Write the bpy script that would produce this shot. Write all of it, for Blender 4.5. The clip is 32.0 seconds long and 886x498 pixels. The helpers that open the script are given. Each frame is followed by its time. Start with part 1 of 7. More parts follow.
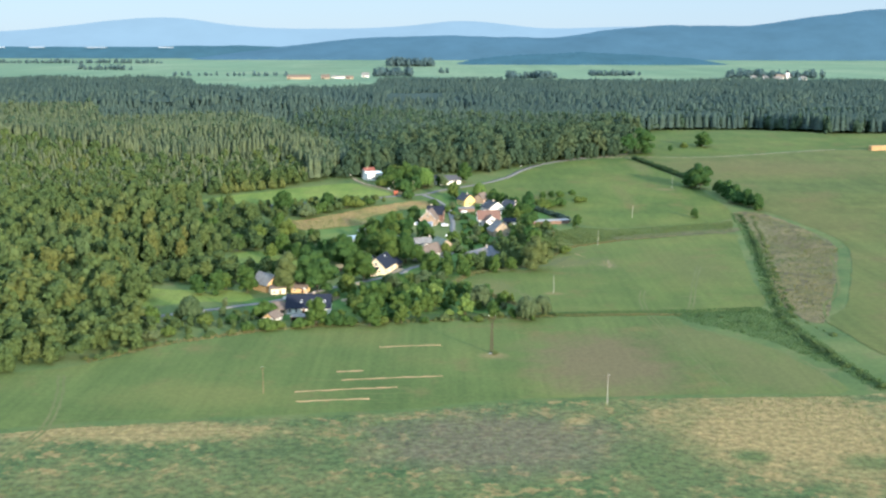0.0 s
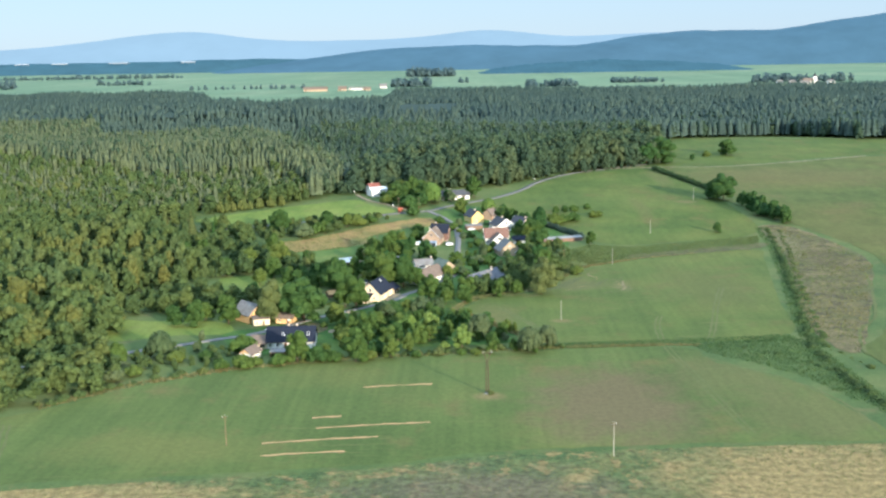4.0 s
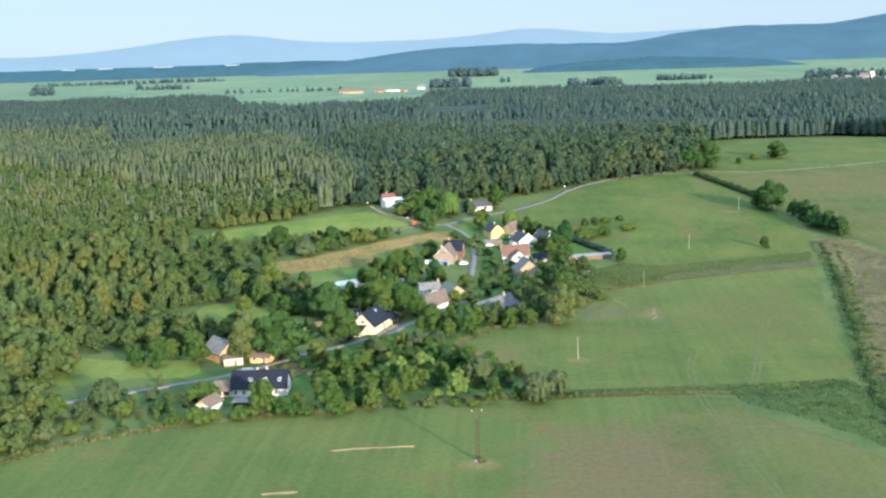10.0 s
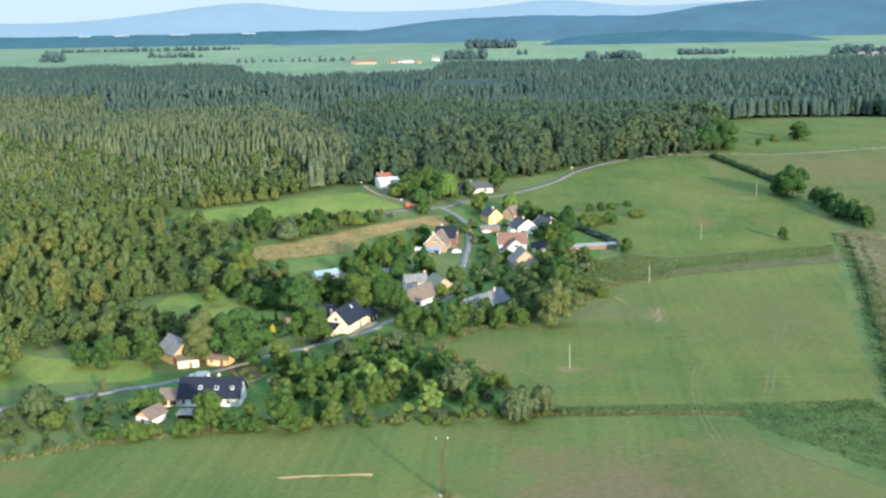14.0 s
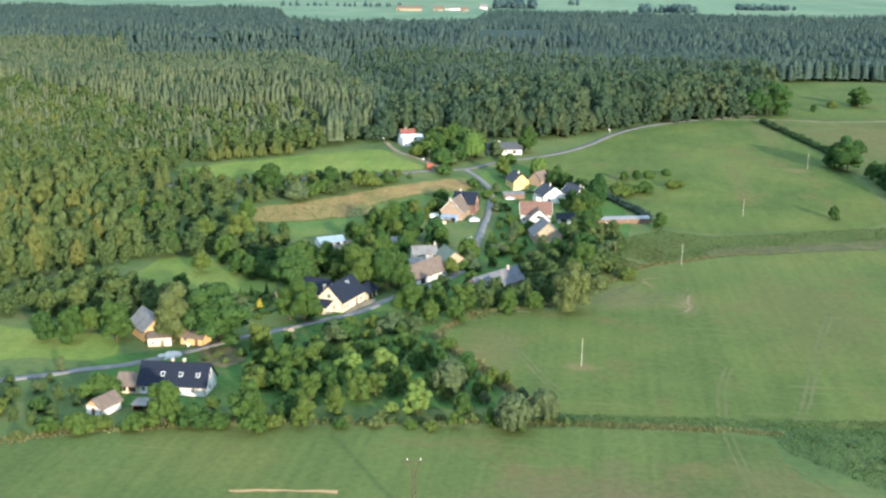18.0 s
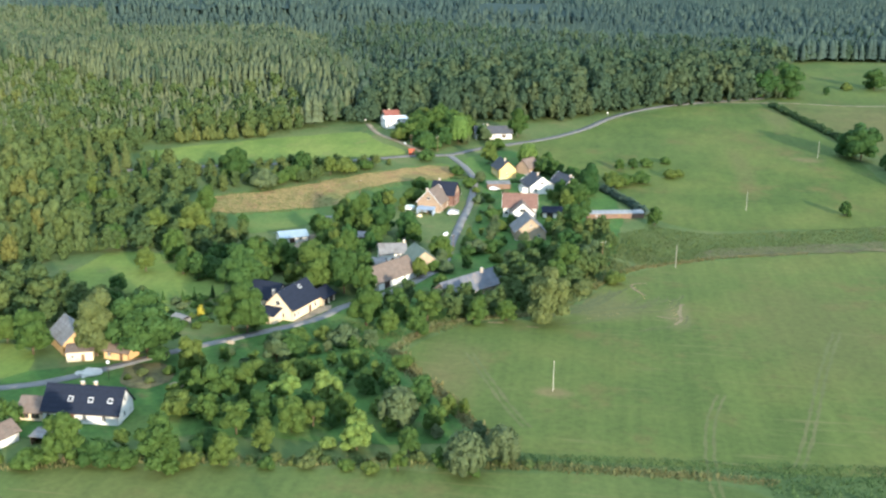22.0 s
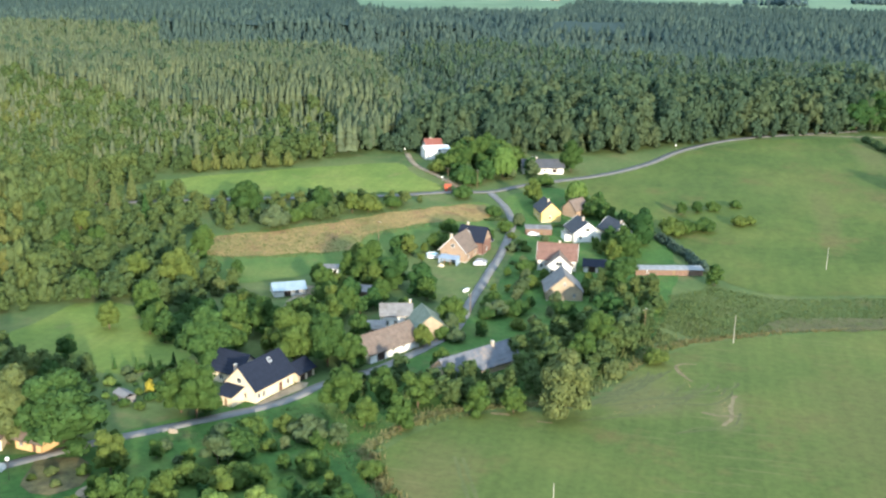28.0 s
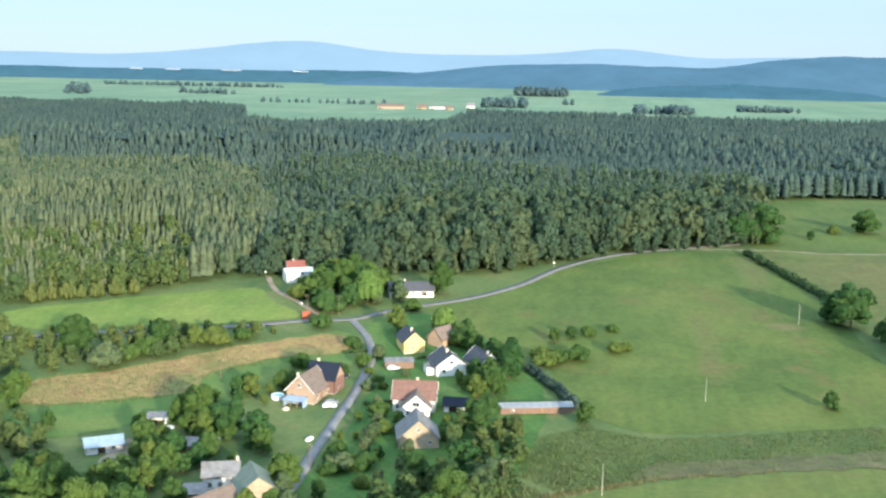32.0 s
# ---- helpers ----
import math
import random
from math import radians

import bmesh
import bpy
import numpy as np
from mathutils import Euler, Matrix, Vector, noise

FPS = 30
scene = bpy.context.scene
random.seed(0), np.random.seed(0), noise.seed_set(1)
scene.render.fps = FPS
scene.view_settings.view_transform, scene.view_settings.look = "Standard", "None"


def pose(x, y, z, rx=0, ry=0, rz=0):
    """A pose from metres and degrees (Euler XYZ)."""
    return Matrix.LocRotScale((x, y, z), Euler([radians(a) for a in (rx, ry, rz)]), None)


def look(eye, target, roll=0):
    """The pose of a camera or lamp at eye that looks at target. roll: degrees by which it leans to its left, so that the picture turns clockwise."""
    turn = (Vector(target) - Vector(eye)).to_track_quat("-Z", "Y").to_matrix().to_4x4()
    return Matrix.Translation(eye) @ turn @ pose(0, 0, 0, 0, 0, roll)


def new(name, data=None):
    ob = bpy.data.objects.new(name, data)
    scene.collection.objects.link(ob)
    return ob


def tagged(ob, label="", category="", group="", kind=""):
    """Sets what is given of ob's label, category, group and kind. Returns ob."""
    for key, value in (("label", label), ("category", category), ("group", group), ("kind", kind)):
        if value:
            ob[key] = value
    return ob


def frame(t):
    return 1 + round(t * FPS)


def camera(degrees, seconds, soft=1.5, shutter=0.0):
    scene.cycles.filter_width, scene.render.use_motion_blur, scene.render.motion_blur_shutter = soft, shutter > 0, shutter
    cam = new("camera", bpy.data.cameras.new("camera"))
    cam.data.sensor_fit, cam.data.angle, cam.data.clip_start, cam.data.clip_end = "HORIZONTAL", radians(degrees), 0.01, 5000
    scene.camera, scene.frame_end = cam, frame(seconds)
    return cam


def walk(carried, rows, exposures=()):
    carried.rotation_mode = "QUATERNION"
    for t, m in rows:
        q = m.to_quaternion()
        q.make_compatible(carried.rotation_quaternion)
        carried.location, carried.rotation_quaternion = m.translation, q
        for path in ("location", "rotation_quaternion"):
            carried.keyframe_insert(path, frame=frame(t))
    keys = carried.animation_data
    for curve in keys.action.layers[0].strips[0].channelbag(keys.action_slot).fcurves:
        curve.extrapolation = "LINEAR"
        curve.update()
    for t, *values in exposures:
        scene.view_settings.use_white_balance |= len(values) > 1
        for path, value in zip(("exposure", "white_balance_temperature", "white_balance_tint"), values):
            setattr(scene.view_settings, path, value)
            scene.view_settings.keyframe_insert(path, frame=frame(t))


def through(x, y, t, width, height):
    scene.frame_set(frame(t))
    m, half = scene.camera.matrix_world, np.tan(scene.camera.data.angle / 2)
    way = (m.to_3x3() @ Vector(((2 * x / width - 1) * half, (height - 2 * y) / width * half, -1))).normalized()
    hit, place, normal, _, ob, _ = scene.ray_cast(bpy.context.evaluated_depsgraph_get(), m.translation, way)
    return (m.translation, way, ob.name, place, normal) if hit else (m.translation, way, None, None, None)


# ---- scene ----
from mathutils import geometry

cam = camera(45.14, 32.0, 2.4)
PATH = [
    (0, (1.93, 0.29, 105.61), (1.966, 98.455, 86.547), 0.06),
    (0.5, (2.82, 5.05, 104.98), (3.081, 103.225, 85.947), -0.21),
    (1, (4.13, 9.93, 104.83), (4.073, 108.206, 86.363), -0.26),
    (1.5, (6.12, 14.53, 104.64), (6.377, 112.876, 86.536), -0.26),
    (2, (7.48, 19.63, 104.70), (7.710, 117.944, 86.403), -0.44),
    (2.5, (8.56, 24.28, 104.58), (7.974, 122.586, 86.262), -0.86),
    (3, (10.38, 29.03, 104.14), (8.474, 127.458, 86.612), -1.24),
    (3.5, (12.30, 33.39, 104.30), (10.012, 131.779, 86.572), -1.22),
    (5.5, (18.46, 52.51, 103.90), (15.247, 150.601, 84.727), -0.03),
    (6, (19.61, 57.56, 103.44), (15.951, 155.658, 84.389), -0.10),
    (6.5, (20.89, 62.18, 103.24), (16.004, 160.233, 84.210), -0.25),
    (7, (22.54, 67.08, 103.17), (16.361, 165.047, 84.083), -0.66),
    (7.5, (23.82, 72.01, 103.33), (17.173, 169.984, 84.433), -1.23),
    (8, (25.32, 76.55, 103.06), (17.713, 174.656, 85.227), -1.53),
    (8.5, (26.50, 81.32, 102.89), (18.850, 179.460, 85.304), -1.90),
    (9, (28.40, 86.14, 102.55), (21.347, 184.330, 84.946), -2.06),
    (9.5, (29.29, 90.95, 102.75), (22.116, 189.094, 84.939), -1.98),
    (10, (30.65, 95.87, 103.04), (23.432, 193.961, 84.994), -1.83),
    (10.5, (31.49, 100.57, 102.68), (24.829, 198.682, 84.528), -1.19),
    (11, (33.05, 105.56, 102.32), (25.264, 203.027, 81.333), -0.84),
    (11.5, (34.45, 110.64, 102.79), (25.475, 207.255, 78.599), -0.86),
    (12, (35.41, 115.94, 103.04), (26.041, 212.554, 78.980), -1.00),
    (12.5, (36.75, 120.34, 103.20), (26.517, 216.807, 78.898), -1.10),
    (13, (37.80, 124.68, 103.16), (27.844, 221.523, 80.330), -1.20),
    (13.5, (39.05, 129.49, 103.13), (30.309, 226.818, 81.879), -1.14),
    (14, (40.28, 134.53, 102.71), (31.293, 231.970, 82.113), -1.14),
    (14.5, (41.46, 138.74, 102.23), (31.644, 236.029, 81.299), -1.27),
    (15, (42.81, 144.15, 102.30), (32.424, 241.049, 79.885), -1.20),
    (15.5, (43.89, 148.42, 102.51), (33.214, 245.196, 79.692), -0.89),
    (17.5, (48.27, 167.85, 102.34), (35.747, 263.999, 77.888), 0.58),
    (18, (49.18, 172.63, 102.56), (35.971, 268.503, 77.364), 0.42),
    (18.5, (50.31, 176.81, 102.36), (36.800, 272.634, 77.159), 0.28),
    (19, (51.31, 181.67, 102.42), (37.154, 277.289, 76.772), 0.02),
    (19.5, (52.42, 186.36, 102.22), (37.745, 281.475, 75.061), -0.11),
    (20, (53.22, 191.21, 102.19), (38.548, 286.107, 74.283), -0.26),
    (20.5, (53.95, 195.90, 102.16), (39.449, 291.001, 74.874), -0.25),
    (21, (55.06, 200.61, 102.03), (40.164, 295.806, 75.269), -0.30),
    (21.5, (55.98, 204.97, 102.06), (41.213, 300.133, 75.128), 0.17),
    (22, (57.45, 209.98, 101.76), (43.370, 305.069, 74.179), 0.89),
    (22.5, (58.69, 214.86, 101.25), (44.591, 309.548, 72.340), 1.33),
    (23, (59.48, 219.61, 101.68), (44.441, 314.129, 72.718), 1.76),
    (23.5, (60.82, 224.28, 100.96), (44.203, 318.656, 72.363), 1.82),
    (24, (61.80, 229.27, 100.87), (44.167, 323.514, 72.451), 1.61),
    (24.5, (62.36, 233.70, 100.99), (45.336, 328.059, 72.608), 1.68),
    (25, (63.58, 238.51, 100.87), (46.836, 333.096, 73.078), 1.15),
    (25.5, (64.69, 243.29, 100.80), (47.054, 337.806, 73.301), 0.81),
    (27.5, (69.30, 262.67, 100.75), (51.324, 357.213, 73.578), 1.47),
    (28, (70.06, 267.37, 100.53), (47.679, 361.202, 74.166), 1.12),
    (28.5, (71.57, 271.57, 100.43), (47.901, 365.072, 74.037), 1.22),
    (29, (72.39, 277.08, 100.59), (46.428, 369.108, 71.304), 1.33),
    (29.5, (74.12, 281.54, 101.04), (46.334, 373.229, 72.372), 1.18),
    (30, (75.80, 286.45, 101.11), (50.507, 379.630, 75.056), 1.39),
    (30.5, (77.10, 290.37, 101.16), (54.356, 384.964, 78.049), 1.41),
    (31, (78.36, 294.55, 100.81), (56.021, 389.517, 78.864), 1.15),
    (31.5, (79.54, 299.04, 101.04), (59.087, 394.658, 80.077), 0.83),
    (32, (81.20, 303.40, 102.40), (66.55, 400.95, 85.75), 1.05),
]
walk(cam, [(t, look(eye, target, roll)) for t, eye, target, roll in PATH], [(0.0, 1.40, 5830, 10), (15.0, 1.43, 5830, 10), (28.0, 1.47, 5850, 10), (32.0, 1.53, 5850, 10)])

# ---- light: low evening sun from behind the flight, clear hazy sky ----
SUN_EL, SUN_AZ = 12.0, 146.0
world = bpy.data.worlds.new("sky")
scene.world = world
world.use_nodes = True
wn = world.node_tree.nodes
sky = wn.new("ShaderNodeTexSky")
sky.sky_type, sky.sun_disc = "NISHITA", False
sky.sun_elevation, sky.sun_rotation = radians(SUN_EL), radians(SUN_AZ)
sky.air_density, sky.dust_density, sky.ozone_density = 1.0, 0.2, 3.0
wn["Background"].inputs[1].default_value = 0.014
world.node_tree.links.new(sky.outputs[0], wn["Background"].inputs[0])
veil = wn.new("ShaderNodeBackground")  # thin even evening haze over the whole sky
veil.inputs[0].default_value = (0.66, 0.83, 0.97, 1)
up = wn.new("ShaderNodeSeparateXYZ")
world.node_tree.links.new(wn.new("ShaderNodeTexCoord").outputs["Generated"], up.inputs[0])
rise = wn.new("ShaderNodeMapRange")  # paler at the horizon; extra brightness added overhead, unseen, to fill shade
rise.inputs["From Min"].default_value, rise.inputs["From Max"].default_value = 0.05, 0.7
rise.inputs["To Min"].default_value, rise.inputs["To Max"].default_value = 0.28, 0.74
world.node_tree.links.new(up.outputs["Z"], rise.inputs["Value"])
world.node_tree.links.new(rise.outputs[0], veil.inputs[1])
both = wn.new("ShaderNodeAddShader")
world.node_tree.links.new(wn["Background"].outputs[0], both.inputs[0])
world.node_tree.links.new(veil.outputs[0], both.inputs[1])
world.node_tree.links.new(both.outputs[0], wn["World Output"].inputs[0])
sun = new("sun", bpy.data.lights.new("sun", "SUN"))
sun.data.energy, sun.data.angle, sun.data.color = 3.65, radians(3.0), (1.0, 0.83, 0.59)
to_sun = Vector((math.sin(radians(SUN_AZ)) * math.cos(radians(SUN_EL)), math.cos(radians(SUN_AZ)) * math.cos(radians(SUN_EL)), math.sin(radians(SUN_EL))))
sun.matrix_world = look(to_sun * 100, (0, 0, 0))

# ---- materials ----
def nodes_of(name):
    m = bpy.data.materials.new(name)
    m.use_nodes = True
    t = m.node_tree
    return m, t, t.nodes["Principled BSDF"]


def add(t, kind, **sets):
    n = t.nodes.new(kind)
    for k, v in sets.items():
        n.inputs[k.replace("_", " ")].default_value = v
    return n


def ramp(t, fac, stops):
    n = t.nodes.new("ShaderNodeValToRGB")
    while len(n.color_ramp.elements) < len(stops):
        n.color_ramp.elements.new(0.5)
    for e, (p, c) in zip(n.color_ramp.elements, stops):
        e.position, e.color = p, (*c, 1)
    t.links.new(fac, n.inputs[0])
    return n.outputs[0]


def mixed(t, fac, a, b, blend="MIX"):
    n = t.nodes.new("ShaderNodeMix")
    n.data_type, n.blend_type = "RGBA", blend
    for sock, v in ((n.inputs[0], fac), (n.inputs[6], a), (n.inputs[7], b)):
        if isinstance(v, (int, float)):
            sock.default_value = v
        elif isinstance(v, tuple):
            sock.default_value = (*v, 1)
        else:
            t.links.new(v, sock)
    return n.outputs[2]


def math_node(t, op, a, b=0.5):
    n = t.nodes.new("ShaderNodeMath")
    n.operation = op
    for sock, v in ((n.inputs[0], a), (n.inputs[1], b)):
        if isinstance(v, (int, float)):
            sock.default_value = v
        else:
            t.links.new(v, sock)
    return n.outputs[0]


def place(t, stretch=(1, 1, 1), turn=0.0, local=False):
    """World or object position, turned about z and stretched."""
    src = t.nodes.new("ShaderNodeTexCoord").outputs["Object"] if local else t.nodes.new("ShaderNodeNewGeometry").outputs["Position"]
    mp = t.nodes.new("ShaderNodeMapping")
    mp.inputs["Scale"].default_value = stretch
    mp.inputs["Rotation"].default_value = (0, 0, radians(turn))
    t.links.new(src, mp.inputs[0])
    return mp.outputs[0]


def noise_of(t, where, scale, detail=3.0, rough=0.55):
    n = add(t, "ShaderNodeTexNoise", Scale=scale, Detail=detail, Roughness=rough)
    t.links.new(where, n.inputs["Vector"])
    return n.outputs["Fac"]


def grass(name, dark, mid, pale, big=0.02, fine=0.5, streak=None, stain=None, stain_at=(0.55, 0.7), bump=0.1, amp=0.16, swath=None, spots=()):
    """Turf: broad patches, tufts, streaks along the mowing, dry swath remains, and worn or dry stains.
    swath: (turn, length factor, colour, threshold, strength). spots: soft-edged worn areas (x, y, radius x, radius y, colour, strength)."""
    m, t, b = nodes_of(name)
    w = place(t)
    col = ramp(t, noise_of(t, w, big, 4), [(0.3, dark), (0.5, mid), (0.7, pale)])
    tuft = ramp(t, noise_of(t, w, fine, 4, 0.7), [(0.3, (1 - amp,) * 3), (0.7, (1 + amp, 1 + amp, 1 + amp * 0.8))])
    col = mixed(t, 1.0, col, tuft, "MULTIPLY")
    if streak:
        turn, wide, strength = streak
        s = noise_of(t, place(t, (wide, wide * 0.04, 1), turn), 1.0, 3, 0.6)
        col = mixed(t, strength, col, ramp(t, s, [(0.35, (0.75, 0.78, 0.7)), (0.65, (1.3, 1.25, 1.2))]), "MULTIPLY")
        s = noise_of(t, place(t, (wide * 0.16, wide * 0.012, 1), turn + 8), 1.0, 2, 0.5)
        col = mixed(t, strength, col, ramp(t, s, [(0.35, (0.72, 0.8, 0.74)), (0.65, (1.28, 1.2, 1.16))]), "MULTIPLY")
    if stain:
        s = noise_of(t, place(t, (1, 1, 1), 30), big * 2.3, 5, 0.65)
        s2 = ramp(t, s, [(stain_at[0], (0, 0, 0)), (stain_at[1], (1, 1, 1))])
        col = mixed(t, s2, col, mixed(t, 1.0, stain, tuft, "MULTIPLY"))
    for cx, cy, rx, ry, colour, strength in spots:
        mp = t.nodes.new("ShaderNodeMapping")
        mp.inputs["Location"].default_value = (-cx / rx, -cy / ry, 0)
        mp.inputs["Scale"].default_value = (1 / rx, 1 / ry, 0)
        t.links.new(w, mp.inputs[0])
        far = t.nodes.new("ShaderNodeVectorMath")
        far.operation = "LENGTH"
        t.links.new(mp.outputs[0], far.inputs[0])
        ragged = math_node(t, "MULTIPLY", noise_of(t, w, 0.09, 5, 0.65), 1.5)
        edge = ramp(t, math_node(t, "MULTIPLY", math_node(t, "ADD", far.outputs["Value"], ragged), 0.5), [(0.62, (strength,) * 3), (0.98, (0, 0, 0))])
        col = mixed(t, edge, col, mixed(t, 1.0, colour, tuft, "MULTIPLY"))
    if swath:
        turn, long, colour, threshold, strength = swath
        s = noise_of(t, place(t, (0.06 * long, 0.75, 1), turn), 1.0, 4, 0.62)
        gate = ramp(t, noise_of(t, w, 0.03, 3), [(0.4, (0.15, 0.15, 0.15)), (0.62, (1, 1, 1))])
        s2 = mixed(t, 1.0, ramp(t, s, [(threshold, (0, 0, 0)), (threshold + 0.1, (strength,) * 3)]), gate, "MULTIPLY")
        col = mixed(t, s2, col, colour)
    t.links.new(col, b.inputs["Base Color"])
    b.inputs["Roughness"].default_value = 0.9
    b.inputs["Specular IOR Level"].default_value = 0.15
    bm_ = add(t, "ShaderNodeBump", Strength=bump, Distance=0.4)
    t.links.new(noise_of(t, w, fine * 2, 4, 0.7), bm_.inputs["Height"])
    t.links.new(bm_.outputs[0], b.inputs["Normal"])
    return m


def plain(name, colour, rough=0.8, vary=0.25, scale=1.2, metal=0.0, bump=0.1, stretch=(1, 1, 1), grime=None):
    """Painted, plastered or mineral surface with blotches, fine grain and a little grime."""
    m, t, b = nodes_of(name)
    w = place(t, stretch, 0, True)
    lo, hi = tuple(c * (1 - vary) for c in colour), tuple(min(1, c * (1 + vary)) for c in colour)
    col = ramp(t, noise_of(t, w, scale, 5, 0.6), [(0.3, lo), (0.52, colour), (0.75, hi)])
    col = mixed(t, 0.5, col, ramp(t, noise_of(t, w, scale * 9, 3), [(0.3, (0.8, 0.8, 0.8)), (0.7, (1.15, 1.15, 1.15))]), "MULTIPLY")
    if grime:
        col = mixed(t, ramp(t, noise_of(t, w, scale * 0.4, 5, 0.7), [(0.5, (0, 0, 0)), (0.72, (0.8, 0.8, 0.8))]), col, grime)
    rnd = t.nodes.new("ShaderNodeObjectInfo").outputs["Random"]
    col = mixed(t, 1.0, col, ramp(t, rnd, [(0.0, (0.9, 0.9, 0.9)), (1.0, (1.06, 1.06, 1.06))]), "MULTIPLY")
    t.links.new(col, b.inputs["Base Color"])
    b.inputs["Roughness"].default_value, b.inputs["Metallic"].default_value = rough, metal
    b.inputs["Specular IOR Level"].default_value = 0.5 if rough < 0.6 else 0.2
    if bump:
        bm_ = add(t, "ShaderNodeBump", Strength=bump, Distance=0.05)
        t.links.new(noise_of(t, w, scale * 6, 3), bm_.inputs["Height"])
        t.links.new(bm_.outputs[0], b.inputs["Normal"])
    return m


def foliage(name, dark, mid, light, attr=False, fine=0.8, through=0.25):
    """Leaves: each tree its own tone, each clump its own shade, with light shining through a little."""
    m, t, b = nodes_of(name)
    if attr:
        a = t.nodes.new("ShaderNodeAttribute")
        a.attribute_name = "tone"
        tone = a.outputs["Fac"]
    else:
        tone = t.nodes.new("ShaderNodeObjectInfo").outputs["Random"]
    col = ramp(t, tone, [(0.0, dark), (0.5, mid), (1.0, light)])
    isl = t.nodes.new("ShaderNodeNewGeometry").outputs["Random Per Island"]
    col = mixed(t, 1.0, col, ramp(t, isl, [(0.0, (0.82, 0.84, 0.84)), (1.0, (1.2, 1.18, 1.12))]), "MULTIPLY")
    col = mixed(t, 1.0, col, ramp(t, noise_of(t, place(t), fine, 3, 0.7), [(0.3, (0.82, 0.82, 0.84)), (0.7, (1.16, 1.16, 1.12))]), "MULTIPLY")
    t.links.new(col, b.inputs["Base Color"])
    b.inputs["Roughness"].default_value = 0.75
    b.inputs["Specular IOR Level"].default_value = 0.2
    tr = t.nodes.new("ShaderNodeBsdfTranslucent")
    t.links.new(col, tr.inputs[0])
    ms = t.nodes.new("ShaderNodeMixShader")
    ms.inputs[0].default_value = through
    t.links.new(b.outputs[0], ms.inputs[1])
    t.links.new(tr.outputs[0], ms.inputs[2])
    t.links.new(ms.outputs[0], t.nodes["Material Output"].inputs[0])
    return m


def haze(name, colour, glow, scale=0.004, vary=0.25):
    """Far hills behind many kilometres of air: surface emission stands in for haze."""
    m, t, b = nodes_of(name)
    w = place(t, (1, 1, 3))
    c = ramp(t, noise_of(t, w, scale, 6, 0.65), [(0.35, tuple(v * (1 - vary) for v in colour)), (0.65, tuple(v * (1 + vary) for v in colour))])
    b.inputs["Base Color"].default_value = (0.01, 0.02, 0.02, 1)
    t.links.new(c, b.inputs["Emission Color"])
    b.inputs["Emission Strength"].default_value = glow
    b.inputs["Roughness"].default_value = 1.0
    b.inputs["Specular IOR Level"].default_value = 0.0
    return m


M_ROUGH = grass("rough_grass", (0.0611, 0.0994, 0.0342), (0.0893, 0.127, 0.0414), (0.127, 0.147, 0.0522), 0.035, 0.45, stain=(0.132, 0.129, 0.054))
M_NEAR = grass("mown_field", (0.0707, 0.102, 0.0292), (0.092, 0.124, 0.0357), (0.119, 0.135, 0.0409), 0.018, 0.6, (75, 0.35, 0.3), (0.129, 0.119, 0.0423), swath=(8, 0.7, (0.197, 0.167, 0.0743), 0.6, 0.5),
               spots=[(56, 344, 27, 40, (0.141, 0.108, 0.0558), 0.85), (112, 335, 22, 26, (0.129, 0.116, 0.0483), 0.5), (96, 372, 20, 26, (0.129, 0.119, 0.0491), 0.5), (-70, 310, 34, 14, (0.146, 0.148, 0.0445), 0.5), (20, 352, 5, 4, (0.214, 0.159, 0.0743), 0.7)])
M_MID = grass("mown_field_pale", (0.07, 0.103, 0.0274), (0.0938, 0.124, 0.0329), (0.121, 0.135, 0.0384), 0.022, 0.5, (60, 0.3, 0.28), (0.123, 0.115, 0.0389), swath=(-18, 0.8, (0.176, 0.157, 0.0684), 0.58, 0.55),
              spots=[(62, 509, 15, 13, (0.132, 0.123, 0.0513), 0.7), (50, 444, 5, 3, (0.191, 0.146, 0.0684), 0.7), (24, 452, 9, 24, (0.135, 0.127, 0.0466), 0.6), (120, 500, 24, 44, (0.12, 0.117, 0.041), 0.5), (82, 505, 4, 12, (0.167, 0.146, 0.065), 0.6)])
M_UPPER = grass("pasture", (0.0606, 0.0945, 0.0233), (0.0815, 0.115, 0.0279), (0.108, 0.127, 0.0337), 0.02, 0.4, (-20, 0.2, 0.32), (0.113, 0.107, 0.035), swath=(-30, 0.8, (0.155, 0.139, 0.0583), 0.62, 0.4),
                spots=[(152, 712, 8, 6, (0.171, 0.131, 0.0648), 0.6), (120, 690, 5, 40, (0.132, 0.124, 0.0454), 0.45), (150, 800, 8, 30, (0.132, 0.12, 0.0486), 0.5)])
M_PALE = grass("cut_meadow", (0.0664, 0.0929, 0.0273), (0.0875, 0.107, 0.0322), (0.107, 0.113, 0.0372), 0.012, 0.3, (50, 0.12, 0.45), (0.121, 0.106, 0.0418), swath=(-42, 0.5, (0.145, 0.127, 0.0539), 0.6, 0.4), spots=[(250, 800, 90, 40, (0.126, 0.109, 0.0431), 0.6), (230, 640, 30, 70, (0.114, 0.109, 0.0368), 0.5)])
